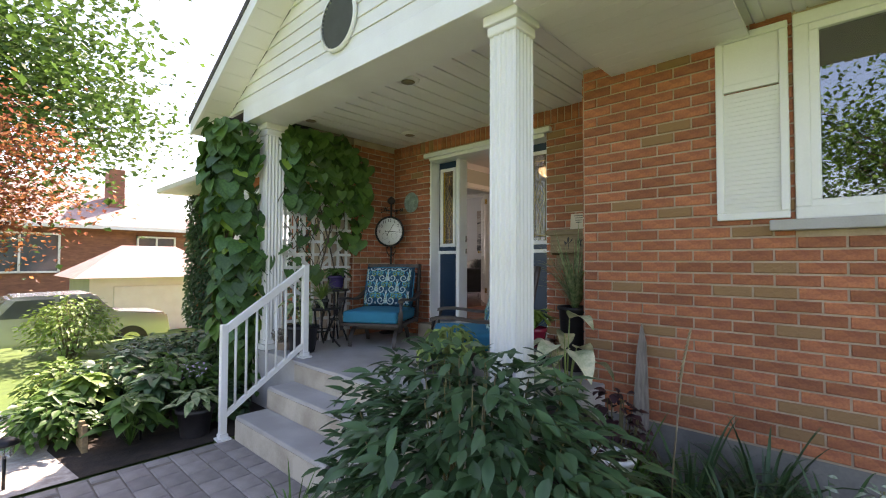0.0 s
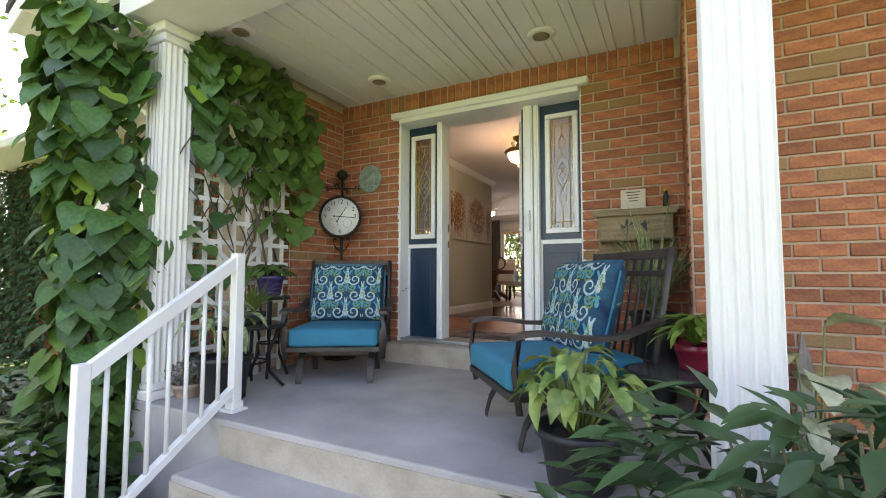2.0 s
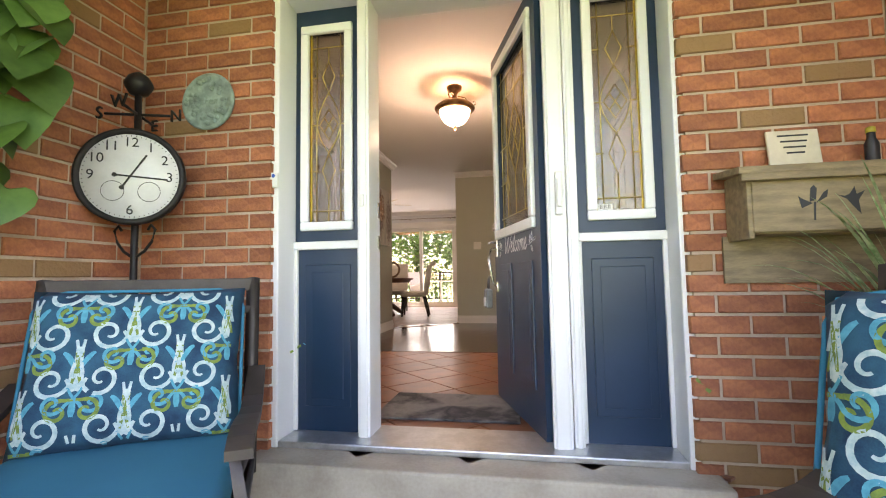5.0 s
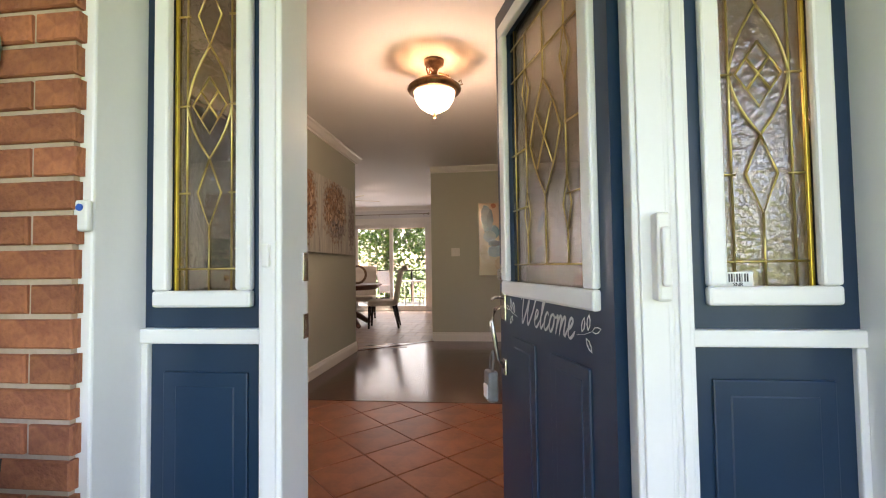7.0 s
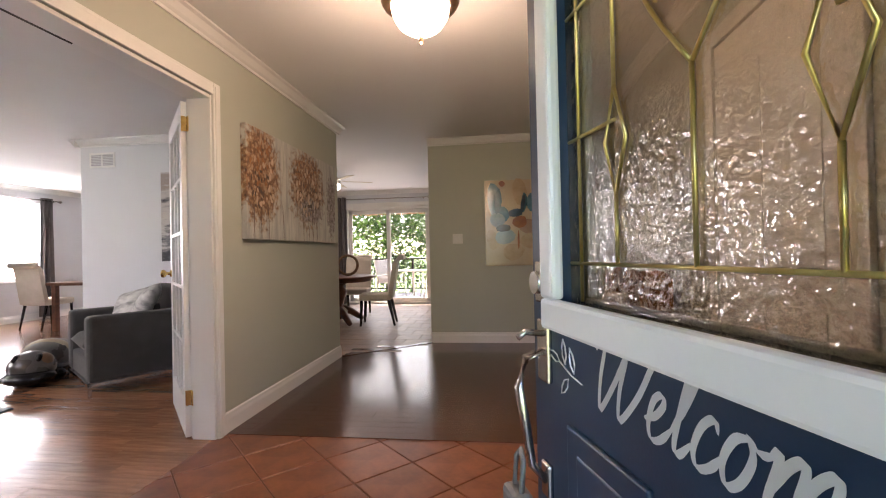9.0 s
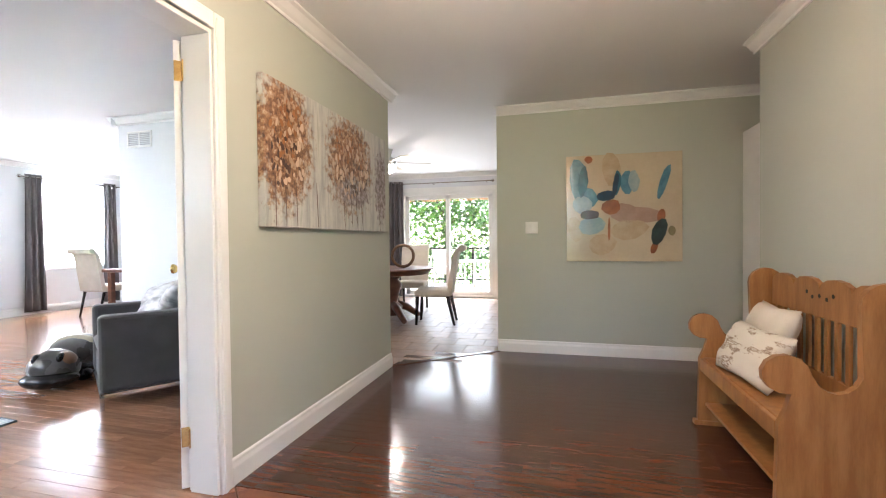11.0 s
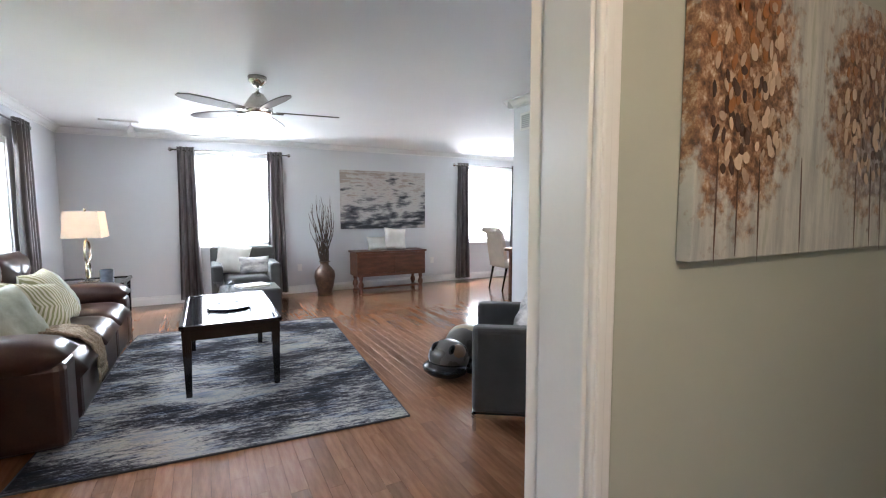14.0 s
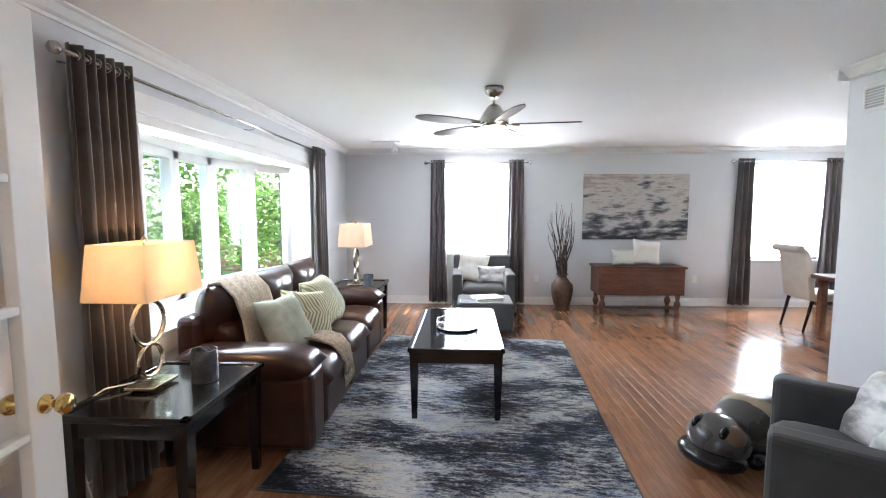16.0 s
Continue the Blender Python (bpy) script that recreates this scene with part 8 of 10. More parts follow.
# ---- dining and kitchen ----
def parsons_chair(at, turn, label):
    t = thing("dining_chair", label, "chair", at, turn, "upholstered dining chairs")
    bb = bmesh.new()
    rbox(bb, -0.23, 0.23, -0.26, 0.22, 0.38, 0.48, 0.03, 3)
    part("seat", bb, CREAM, t)
    bb = bmesh.new()
    rows = []
    n = 10
    for j in range(n + 1):
        f = j / n
        y = 0.20 + 0.10 * f + (0.05 * ((f - 0.85) / 0.15) ** 2 if f > 0.85 else 0)
        z = 0.40 + 0.62 * f
        rows.append([bb.verts.new((sx * 0.225, y + dy, z)) for sx, dy in ((-1, -0.03), (1, -0.03), (1, 0.035), (-1, 0.035))])
    for r0, r1 in zip(rows, rows[1:]):
        for i in range(4):
            bb.faces.new((r0[i], r0[(i + 1) % 4], r1[(i + 1) % 4], r1[i]))
    bb.faces.new(rows[0][::-1])
    bb.faces.new(rows[-1])
    cyl(bb, (-0.225, 0.375, 1.02), (0.225, 0.375, 1.02), 0.045, seg=14)
    part("backrest", bb, CREAM, t)
    for sx in (-1, 1):
        for y0, y1 in ((-0.22, -0.24), (0.18, 0.27)):
            bb = bmesh.new()
            tube(bb, [(sx * 0.195, y0, 0.40), (sx * 0.195, y1, 0.0)], [0.026, 0.017], 4)
            part("leg", bb, BLACK_WOOD, t)
    return t


parsons_chair((-9.58, 10.02, 0), 180, "cream upholstered dining chair with dark legs")
dt = thing("dining_table", "dark wood dining table in the far room", "table", (-8.75, 10.25, 0))
b = bmesh.new()
rbox(b, -0.45, 0.9, -0.6, 1.2, 0.70, 0.75, 0.01)
part("tabletop", b, WALNUT, dt)
for sx, sy in ((-0.38, -0.5), (0.82, -0.5), (-0.38, 1.1), (0.82, 1.1)):
    b = bmesh.new()
    rbox(b, sx - 0.035, sx + 0.035, sy - 0.035, sy + 0.035, 0, 0.7, 0.006)
    part("leg", b, WALNUT, dt)
ov = thing("pedestal_table", "oval cherry wood pedestal kitchen table", "table", (-4.88, 10.45, 0))
b = bmesh.new()
lathe(b, [(0.52, 0.655), (0.56, 0.665), (0.57, 0.70), (0.62, 0.715), (0.63, 0.735), (0.615, 0.745)], 40)
part("tabletop", b, WALNUT, ov)
b = bmesh.new()
lathe(b, [(0.16, 0.08), (0.17, 0.2), (0.10, 0.26), (0.13, 0.40), (0.17, 0.5), (0.12, 0.58), (0.20, 0.66)], 20)
part("pedestal", b, WALNUT, ov)
for k in range(4):
    a = math.pi / 4 + k * math.pi / 2
    b = bmesh.new()
    tube(b, [(r * math.cos(a), r * math.sin(a), z) for r, z in ((0.10, 0.22), (0.25, 0.17), (0.40, 0.07), (0.46, 0.035))], [0.06, 0.055, 0.045, 0.035], 8)
    part("foot", b, WALNUT, ov)
parsons_chair((-4.18, 10.35, 0), -82, "cream upholstered chair pulled back from the kitchen table")
parsons_chair((-4.85, 11.35, 0), 8, "cream upholstered chair behind the kitchen table")
parsons_chair((-4.95, 9.68, 0), 175, "cream upholstered chair at the near side of the table")
wr = thing("rattan_ornament", "round woven rattan ornament standing on the table", "ornament", (-4.66, 10.38, 0.745), 20)
b = bmesh.new()
for r, dy in ((0.145, 0), (0.15, 0.03), (0.15, 0.06), (0.145, 0.09), (0.155, 0.015), (0.155, 0.075)):
    tube(b, [(r * math.cos(a), dy, 0.17 + r * math.sin(a)) for a in (2 * math.pi * i / 30 for i in range(30))], 0.016, 6, True)
part("rings", b, mat("rattan", (0.22, 0.12, 0.055), (0.12, 0.06, 0.03), 30, 0.6, bump=0.5, bscale=80), wr)

pd = thing("door_patio", "white sliding glass patio door", "door", kind="structure")
px0, px1 = PATIO[0], PATIO[1]
b = bmesh.new()
for a in ((px0, px0 + 0.06, 0.0, 2.09), (px1 - 0.06, px1, 0.0, 2.09), (px0, px1, 2.03, 2.09), (px0, px1, 0.0, 0.05)):
    rbox(b, a[0], a[1], 13.0, 13.15, a[2], a[3], 0.005)
for a in ((px0 - 0.09, px0, 0, 2.18), (px1, px1 + 0.09, 0, 2.18), (px0, px1, 2.09, 2.18)):
    rbox(b, a[0], a[1], 12.978, 13.0, a[2], a[3], 0.005)
part("frame", b, VINYL, pd)
mid = (px0 + px1) / 2
for x0, x1, y in ((px0 + 0.06, mid + 0.04, 13.10), (mid - 0.04, px1 - 0.06, 13.05)):
    b = bmesh.new()
    for a in ((x0, x0 + 0.075, 0.05, 2.03), (x1 - 0.075, x1, 0.05, 2.03), (x0, x1, 0.05, 0.13), (x0, x1, 1.95, 2.03)):
        rbox(b, a[0], a[1], y - 0.018, y + 0.018, a[2], a[3], 0.005)
    sa = part("sash", b, VINYL, pd)
    b = bmesh.new()
    box(b, x0 + 0.07, x1 - 0.07, y - 0.003, y + 0.003, 0.12, 1.96)
    part("pane", b, GLASS, sa).visible_shadow = False
rod("x", -6.1, -3.75, 12.90, 2.26, 13.0, "thin curtain rod above the patio door")
curtain("x", -6.02, -5.55, 12.90, 0.03, 2.31, "charcoal curtain beside the patio door", 5, 1.1, 0.04)

cb = thing("base_cabinet", "honey maple base cabinet with drawer", "cabinet", (-3.05, 12.45, 0))
b = bmesh.new()
rbox(b, -0.32, 0.62, -0.30, 0.53, 0.10, 0.87, 0.004)
rbox(b, -0.28, 0.62, -0.26, 0.53, 0.0, 0.10, 0.004)
part("body", b, MAPLE, cb)
for x0, x1 in ((-0.31, 0.0), (0.01, 0.32)):
    b = bmesh.new()
    rbox(b, x0, x1, -0.32, -0.30, 0.12, 0.66, 0.004)
    rbox(b, x0 + 0.06, x1 - 0.06, -0.327, -0.318, 0.19, 0.59, 0.006)
    part("door", b, MAPLE, cb)
    b = bmesh.new()
    rbox(b, x0, x1, -0.32, -0.30, 0.68, 0.85, 0.004)
    dr = part("drawer", b, MAPLE, cb)
    b = bmesh.new()
    tube(b, [((x0 + x1) / 2 - 0.05, -0.32, 0.765), ((x0 + x1) / 2 - 0.04, -0.345, 0.765), ((x0 + x1) / 2 + 0.04, -0.345, 0.765), ((x0 + x1) / 2 + 0.05, -0.32, 0.765)], 0.005, 6)
    part("handle", b, NICKEL, dr, "nickel bow handle")
b = bmesh.new()
rbox(b, -3.42, -2.42, 12.10, 12.99, 0.87, 0.91, 0.006)
tagged(part("countertop", b, mat("dark_stone_counter", (0.04, 0.036, 0.034), (0.02, 0.018, 0.017), 30, 0.2)), "dark speckled stone countertop", "countertop")
b = bmesh.new()
box(b, -3.40, -2.42, 12.992, 12.999, 0.91, 1.38)
structure("trim_backsplash", b, mat("tile_backsplash", (0.38, 0.31, 0.26), (0.28, 0.23, 0.19), 14, 0.4, bump=0.2), "beige stone tile backsplash", "backsplash")
uc = thing("upper_cabinet", "honey maple wall cabinet with open end shelves", "cabinet", (-3.08, 12.82, 1.38))
b = bmesh.new()
rbox(b, -0.10, 0.60, -0.17, 0.17, 0, 0.86, 0.004)
part("body", b, MAPLE, uc)
b = bmesh.new()
for z in (0.0, 0.29, 0.57, 0.84):
    rbox(b, -0.34, -0.10, -0.15, 0.17, z, z + 0.02, 0.003)
rbox(b, -0.34, -0.32, 0.0, 0.17, 0, 0.86, 0.003)
rbox(b, -0.34, -0.10, 0.155, 0.17, 0, 0.86, 0.003)
part("end_shelves", b, MAPLE, uc)
b = bmesh.new()
rbox(b, -0.36, 0.60, -0.20, 0.17, 0.86, 0.90, 0.012)
part("crown", b, MAPLE, uc)
switch_plate((-3.22, 12.99, 1.15), 0)
kf = thing("kitchen_fan", "pale ceiling fan with a lamp in the kitchen", "ceiling fan", (-4.9, 10.5, 0), 25)
b = bmesh.new()
lathe(b, [(0.08, 2.20), (0.11, 2.24), (0.09, 2.30), (0.03, 2.34), (0.06, 2.44)], 20)
part("motor", b, WHITE, kf)
b = bmesh.new()
lathe(b, [(0.02, 2.10), (0.09, 2.13), (0.10, 2.20)], 20)
part("light_bowl", b, GLOW_W, kf)
for k in range(5):
    b = bmesh.new()
    extrude(b, [(0.12, -0.05), (0.6, -0.065), (0.6, 0.065), (0.12, 0.05)], 0.008, Matrix.Rotation(math.radians(72 * k), 4, "Z") @ Matrix.Translation((0, 0, 2.25)) @ pose(0, 0, 0, 10))
    part("blade", b, CREAM_TILE, kf)
bulb(-4.9, 10.5, 2.05, 1.6, (1.0, 0.85, 0.7))
bulb(-7.36, 5.81, 2.02, 0.8, (1.0, 0.9, 0.75))

# ---- plants ----
def leaf(vs, fs, m, ln, w, fold=0.25, droop=0.3, heart=False):
    """One leaf, lying along +y from its stalk, with a folded midrib."""
    if heart:
        prof = [(0.0, 0.10), (-0.12, 0.26), (-0.08, 0.42), (0.10, 0.53), (0.32, 0.52), (0.56, 0.40), (0.76, 0.24), (0.90, 0.10)]
    else:
        prof = [(0.03, 0.06), (0.22, 0.36), (0.45, 0.5), (0.70, 0.36), (0.88, 0.14)]
    o = len(vs)
    def P(x, y):
        t = y
        return tuple(m @ Vector((x * w, y * ln, abs(x) * w * fold - droop * ln * t * t * 0.5)))
    vs.append(P(0, 0.0))
    for y, x in prof:
        vs.extend((P(-x, y), P(0, max(y, 0.02)), P(x, y)))
    vs.append(P(0, 1.0))
    n = len(prof)
    fs.extend(((o, o + 2, o + 1), (o, o + 3, o + 2)))
    for k in range(n - 1):
        a = o + 1 + 3 * k
        fs.extend(((a, a + 1, a + 4, a + 3), (a + 1, a + 2, a + 5, a + 4)))
    a = o + 1 + 3 * (n - 1)
    fs.extend(((a, a + 1, len(vs) - 1), (a + 1, a + 2, len(vs) - 1)))


def quick_leaf(vs, fs, m, ln, w):
    """A cheap leaf of four corners, for crowns far off."""
    o = len(vs)
    vs.extend(tuple(m @ Vector(p)) for p in ((0, 0, 0), (-w / 2, ln * 0.5, 0.1 * w), (0, ln, -0.1 * ln), (w / 2, ln * 0.5, 0.1 * w)))
    fs.append((o, o + 3, o + 2, o + 1))


def from_lists(name, vs, fs, material, parent=None, smooth=False):
    me = bpy.data.meshes.new(name)
    me.from_pydata(vs, [], fs)
    if smooth:
        me.shade_smooth()
    me.materials.append(material)
    ob = new(name, me)
    if parent:
        ob.parent = parent
    return ob


def aim(p, yaw, pitch, roll=0.0):
    return Matrix.Translation(p) @ Euler((pitch, roll, yaw)).to_matrix().to_4x4()


R = random.Random(11)


def bush(name, label, at, rx, ry, h, n, ln, w, material, stems=30, droop=0.4, shell=0.55, kind=""):
    t = thing(name, label, "plant", at, 0, kind=kind)
    vs, fs = [], []
    bb = bmesh.new()
    for _ in range(stems):
        a, r = R.uniform(0, 6.28), math.sqrt(R.random()) * 0.8
        tip = Vector((rx * r * math.cos(a), ry * r * math.sin(a), h * (0.95 - 0.45 * r * r)))
        tube(bb, [(tip.x * 0.25, tip.y * 0.25, 0), (tip.x * 0.7, tip.y * 0.7, tip.z * 0.55), tip], [0.007, 0.006, 0.003], 5)
    part("branchwork", bb, STEM, t)
    while n > 0:
        n -= 1
        a, c = R.uniform(0, 6.28), R.uniform(-0.25, 1)
        r = R.uniform(shell, 1.0) * (1 + 0.18 * noise.noise((3 * math.cos(a), 3 * math.sin(a), 3 * c)))
        s = math.sqrt(max(0, 1 - c * c)) if c > 0 else 1 - 0.2 * abs(c)
        p = Vector((rx * r * s * math.cos(a), ry * r * s * math.sin(a), h * (0.42 + 0.58 * c * r if c > 0 else 0.42 + c)))
        k = R.uniform(0.7, 1.2)
        leaf(vs, fs, aim(p, a - math.pi / 2 + R.uniform(-0.8, 0.8), R.uniform(-0.9, 0.35) + 0.3 * c, R.uniform(-0.4, 0.4)), ln * k, w * k, 0.3, droop)
    from_lists("foliage", vs, fs, material, t, True)
    return t


def strap_plant(name, label, at, n, ln, w, material, spread=1.0, lift=1.0, category="plant"):
    """Arching blades from one crown."""
    t = thing(name, label, category, at)
    vs, fs = [], []
    for _ in range(n):
        a, k = R.uniform(0, 6.28), R.uniform(0.6, 1.1)
        d = Vector((math.cos(a), math.sin(a), 0))
        side = Vector((-d.y, d.x, 0))
        sp, up = R.uniform(0.35, 1.0) * spread, R.uniform(0.6, 1.0) * lift
        o = len(vs)
        m = 8
        for i in range(m + 1):
            f = i / m
            c = d * (ln * k * sp * f) + Vector((0, 0, ln * k * up * (1.5 * f - 1.35 * f * f * sp)))
            hw = w * k * 0.5 * (1 - f ** 3)
            vs.extend((tuple(c - side * hw + Vector((0, 0, hw * 0.5))), tuple(c), tuple(c + side * hw + Vector((0, 0, hw * 0.5)))))
        for i in range(m):
            q = o + 3 * i
            fs.extend(((q, q + 1, q + 4, q + 3), (q + 1, q + 2, q + 5, q + 4)))
    from_lists("leaf_tuft", vs, fs, material, t, True)
    return t


def broad_plant(at, n, ln, w, material, parent, lift=0.5, heart=True):
    """Hosta-like leaves on arching stalks, as one part."""
    vs, fs = [], []
    for k in range(n):
        a = 2.4 * k + R.uniform(-0.3, 0.3)
        f = (k + 1) / n
        r = ln * 0.9 * f
        p = Vector(at) + Vector((r * math.cos(a), r * math.sin(a), lift * (1.05 - 0.6 * f * f)))
        s = R.uniform(0.75, 1.1)
        leaf(vs, fs, aim(p, a - math.pi / 2, R.uniform(-0.5, 0.25), R.uniform(-0.25, 0.25)), ln * s, w * s, 0.25, 0.55, heart)
        o = len(vs)
        e = Vector(at)
        n_ = Vector((-math.sin(a), math.cos(a), 0)) * 0.004
        vs.extend((tuple(e - n_), tuple(e + n_), tuple(p + n_), tuple(p - n_)))
        fs.append((o, o + 1, o + 2, o + 3))
    return from_lists("foliage", vs, fs, material, parent, True)


def stalk_plant(at, n, ln, w, material, parent, lift=0.4, spread=0.25, wave=0.18):
    """Broad wavy leaves that nod at the ends of bare upright stalks: a part of leaves and one of stalks."""
    vs, fs = [], []
    bb = bmesh.new()
    for k in range(n):
        a = 2.4 * k + R.uniform(-0.4, 0.4)
        f = math.sqrt((k + 0.5) / n)
        top = Vector(at) + Vector((spread * f * math.cos(a), spread * f * math.sin(a), lift * (1.05 - 0.45 * f * f) * R.uniform(0.85, 1.1)))
        foot = Vector(at) + Vector((0.14 * spread * f * math.cos(a), 0.14 * spread * f * math.sin(a), 0))
        tube(bb, [foot, foot.lerp(top, 0.6) + Vector((0, 0, 0.06 * lift)), top], [0.005, 0.004, 0.003], 5)
        s, yaw = R.uniform(0.7, 1.15), a - math.pi / 2 + R.uniform(-0.5, 0.5)
        m = aim(top, yaw, R.uniform(-0.1, 0.6) - 0.5 * f, R.uniform(-0.35, 0.35))
        ph = R.uniform(0, 6)
        o = len(vs)
        steps = 9
        for i in range(steps + 1):
            q = i / steps
            hw = w * s * 0.5 * (math.sin(math.pi * min(1.0, q * 1.02) ** 0.72) ** 0.8 if 0 < q < 1 else 0.02)
            z = ln * s * (0.12 * q - 0.62 * q * q)
            for u in (-1, -0.5, 0, 0.5, 1):
                vs.append(tuple(m @ Vector((u * hw, ln * s * q * (1 - 0.18 * q), z + abs(u) * hw * 0.35 + wave * hw * abs(u) * math.sin(q * 11 + ph + u * 2)))))
        for i in range(steps):
            for u in range(4):
                q = o + 5 * i + u
                fs.append((q, q + 1, q + 6, q + 5))
    part("stalks", bb, STALK, parent)["kind"] = "stuff"
    return from_lists("foliage", vs, fs, material, parent, True)


def flower_pot(name, label, at, r, h, material, rim=True):
    t = thing(name, label, "potted plant", at)
    bb = bmesh.new()
    lathe(bb, [(r * 0.72, 0), (r * 0.75, 0.01), (r * 0.93, h - 0.03), (r * (1.04 if rim else 0.96), h - 0.028), (r * (1.04 if rim else 0.98), h), (r * 0.93, h), (r * 0.9, h - 0.03)], 28)
    part("pot", bb, material, t)
    bb = bmesh.new()
    lathe(bb, [(r * 0.9, h - 0.035), (r * 0.5, h - 0.028), (0.01, h - 0.025)], 18)
    part("soil", bb, SOIL, t)
    return t


# beds
b = bmesh.new()
def patch(bm, pts, z):
    v = [bm.verts.new((x, y, z)) for x, y in pts]
    bm.faces.new(v)
    bmesh.ops.triangulate(bm, faces=bm.faces[:])
patch(b, [(-3.14, 1.17), (-3.14, 0.15), (-3.9, 0.05), (-5.2, 0.35), (-6.6, 1.5), (-7.4, 3.4), (-3.98, 3.4), (-3.98, 1.72), (-3.07, 1.72)], GZ + 0.006)
structure("ground_bed", b, SOIL, "dark mulch flower bed", "flower bed")
b = bmesh.new()
patch(b, [(-1.04, 1.17), (2.7, 1.17), (5.2, 1.4), (5.2, 2.99), (-0.6, 2.99), (-0.6, 1.72), (-1.04, 1.70)], GZ + 0.006)
structure("ground_bed_wing", b, SOIL, "dark mulch bed along the wall", "flower bed")
b = bmesh.new()
patch(b, [(-3.14, 0.15), (-3.14, -1.6), (-4.6, -1.4), (-5.6, -0.4), (-5.2, 0.35), (-3.9, 0.05)], GZ + 0.006)
structure("ground_gravel", b, GRAVEL, "pale stone gravel edging", "gravel")

# climbing vine: leaves that can be told apart
vine = thing("climbing_vine", "broad heart-leaved vine on trellis and column", "vine", (0, 0, 0))
vs, fs = [], []
leaf(vs, fs, Matrix.Identity(4), 1.0, 1.0, 0.16, 0.35, True)
vine_me = bpy.data.meshes.new("vine_leaf")
vine_me.from_pydata(vs, [], fs)
vine_me.shade_smooth()
vine_me.materials.append(LEAF_V)
vine_rest = ([], [])
n_single = 0
spots = []
for _ in range(640):                            # beside the column
    z = R.uniform(-0.60, 2.25)
    f = (z + 0.6) / 2.85
    a = R.uniform(-math.pi * 1.05, math.pi * 0.2)
    r = R.uniform(0.10, 0.28) * (0.85 + 0.3 * math.sin(f * math.pi))
    cx, cy = -4.08 - 0.40 * max(0.0, 0.40 - f), 1.58 + 0.10 * math.sin(5 * f)
    spots.append((Vector((cx + r * math.cos(a), cy + r * math.sin(a), z)), a))
for _ in range(40):                             # crossing the column
    spots.append((Vector((-3.84 + R.uniform(-0.22, 0.06), 1.68 + R.uniform(-0.06, 0.03), R.choice((R.uniform(1.75, 2.2), R.uniform(0.5, 0.85))))), R.uniform(-2.2, -0.9)))
for _ in range(330):                            # over the trellis
    y = R.uniform(1.95, 3.0)
    z = 1.22 - 0.45 * max(0.0, (y - 2.7)) / 0.3 * R.random() + 1.05 * math.sqrt(R.random())
    spots.append((Vector((-3.74 + R.uniform(-0.08, 0.12), y, z)), R.uniform(-0.9, 0.3)))
for _ in range(12):                             # strays on the lower trellis
    spots.append((Vector((-3.76 + R.uniform(-0.05, 0.06), R.uniform(1.92, 2.9), R.uniform(0.62, 1.3))), R.uniform(-0.9, 0.3)))
for _ in range(34):                             # on the outer side of the column
    spots.append((Vector((-3.97 + R.uniform(-0.12, 0.06), 1.70 + R.uniform(-0.06, 0.08), R.uniform(0.75, 2.1))), R.uniform(-2.4, -1.2)))
spots.sort(key=lambda q: (q[0] - Vector((-1.7, 0.9, 0.9))).length)
for p, a in spots:
    s = R.uniform(0.115, 0.185)
    m = aim(p, a - math.pi / 2 + R.uniform(-0.5, 0.5), -1.05 + R.uniform(-0.35, 0.5), R.uniform(-0.3, 0.3)) @ Matrix.Diagonal((s, s, s, 1))
    if n_single < 300:
        piece("leaf", vine_me, vine, m)
        n_single += 1
    else:
        leaf(vine_rest[0], vine_rest[1], m, 1.0, 1.0, 0.16, 0.35, True)
from_lists("leaves_behind", *vine_rest, LEAF, vine, True)["kind"] = "stuff"
b = bmesh.new()
for k in range(9):
    pts, x, y = [], (-4.1 if k < 4 else -3.80) + R.uniform(-0.12, 0.06), (1.56 if k < 4 else R.uniform(1.95, 2.85))
    for i in range(9):
        pts.append((x + R.uniform(-0.05, 0.05), y + 0.12 * math.sin(i * 0.9 + k), GZ + i * 0.36))
    tube(b, pts, 0.009, 6)
for k in range(16):
    y, z, pts = R.uniform(1.9, 2.7), R.uniform(0.4, 1.1), []
    for i in range(8):
        pts.append((-3.775 + R.uniform(-0.03, 0.03), y + 0.10 * math.sin(i * 0.8 + k * 1.7) + 0.04 * i * (1 if k % 2 else -0.4), z + i * 0.10))
    tube(b, pts, 0.005, 5)
part("branchwork", b, BARK, vine)

bush("peony_bush", "large dark green peony bush in front of the column", (-0.46, 1.16, GZ), 0.82, 0.56, 1.14, 2500, 0.12, 0.045, LEAF_D, 40, 0.3, 0.55)
strap_plant("daylily_clump", "arching green daylily clump along the wall", (0.15, 2.35, GZ), 90, 0.75, 0.022, LEAF_D)
strap_plant("daylily_clump", "arching daylily leaves under the window", (0.75, 2.45, GZ), 80, 0.70, 0.022, LEAF_D)
bush("euonymus_shrub", "small silver variegated shrub", (0.98, 1.62, GZ), 0.30, 0.26, 0.85, 620, 0.04, 0.024, LEAF_S, 20, 0.2, 0.3)
strap_plant("daylily_clump", "dense daylily clump by the foundation", (-0.15, 2.15, GZ), 90, 0.72, 0.022, LEAF)
strap_plant("daylily_clump", "daylily leaves in front of the wall", (0.45, 2.05, GZ), 90, 0.66, 0.022, LEAF_D)
bush("heuchera", "dark burgundy leaved plant by the wall", (-0.28, 2.35, GZ), 0.22, 0.2, 0.75, 160, 0.07, 0.06, mat("burgundy_leaf", (0.07, 0.022, 0.028), (0.03, 0.012, 0.016), 10, 0.5, island=0.3, trans=0.2), 14)
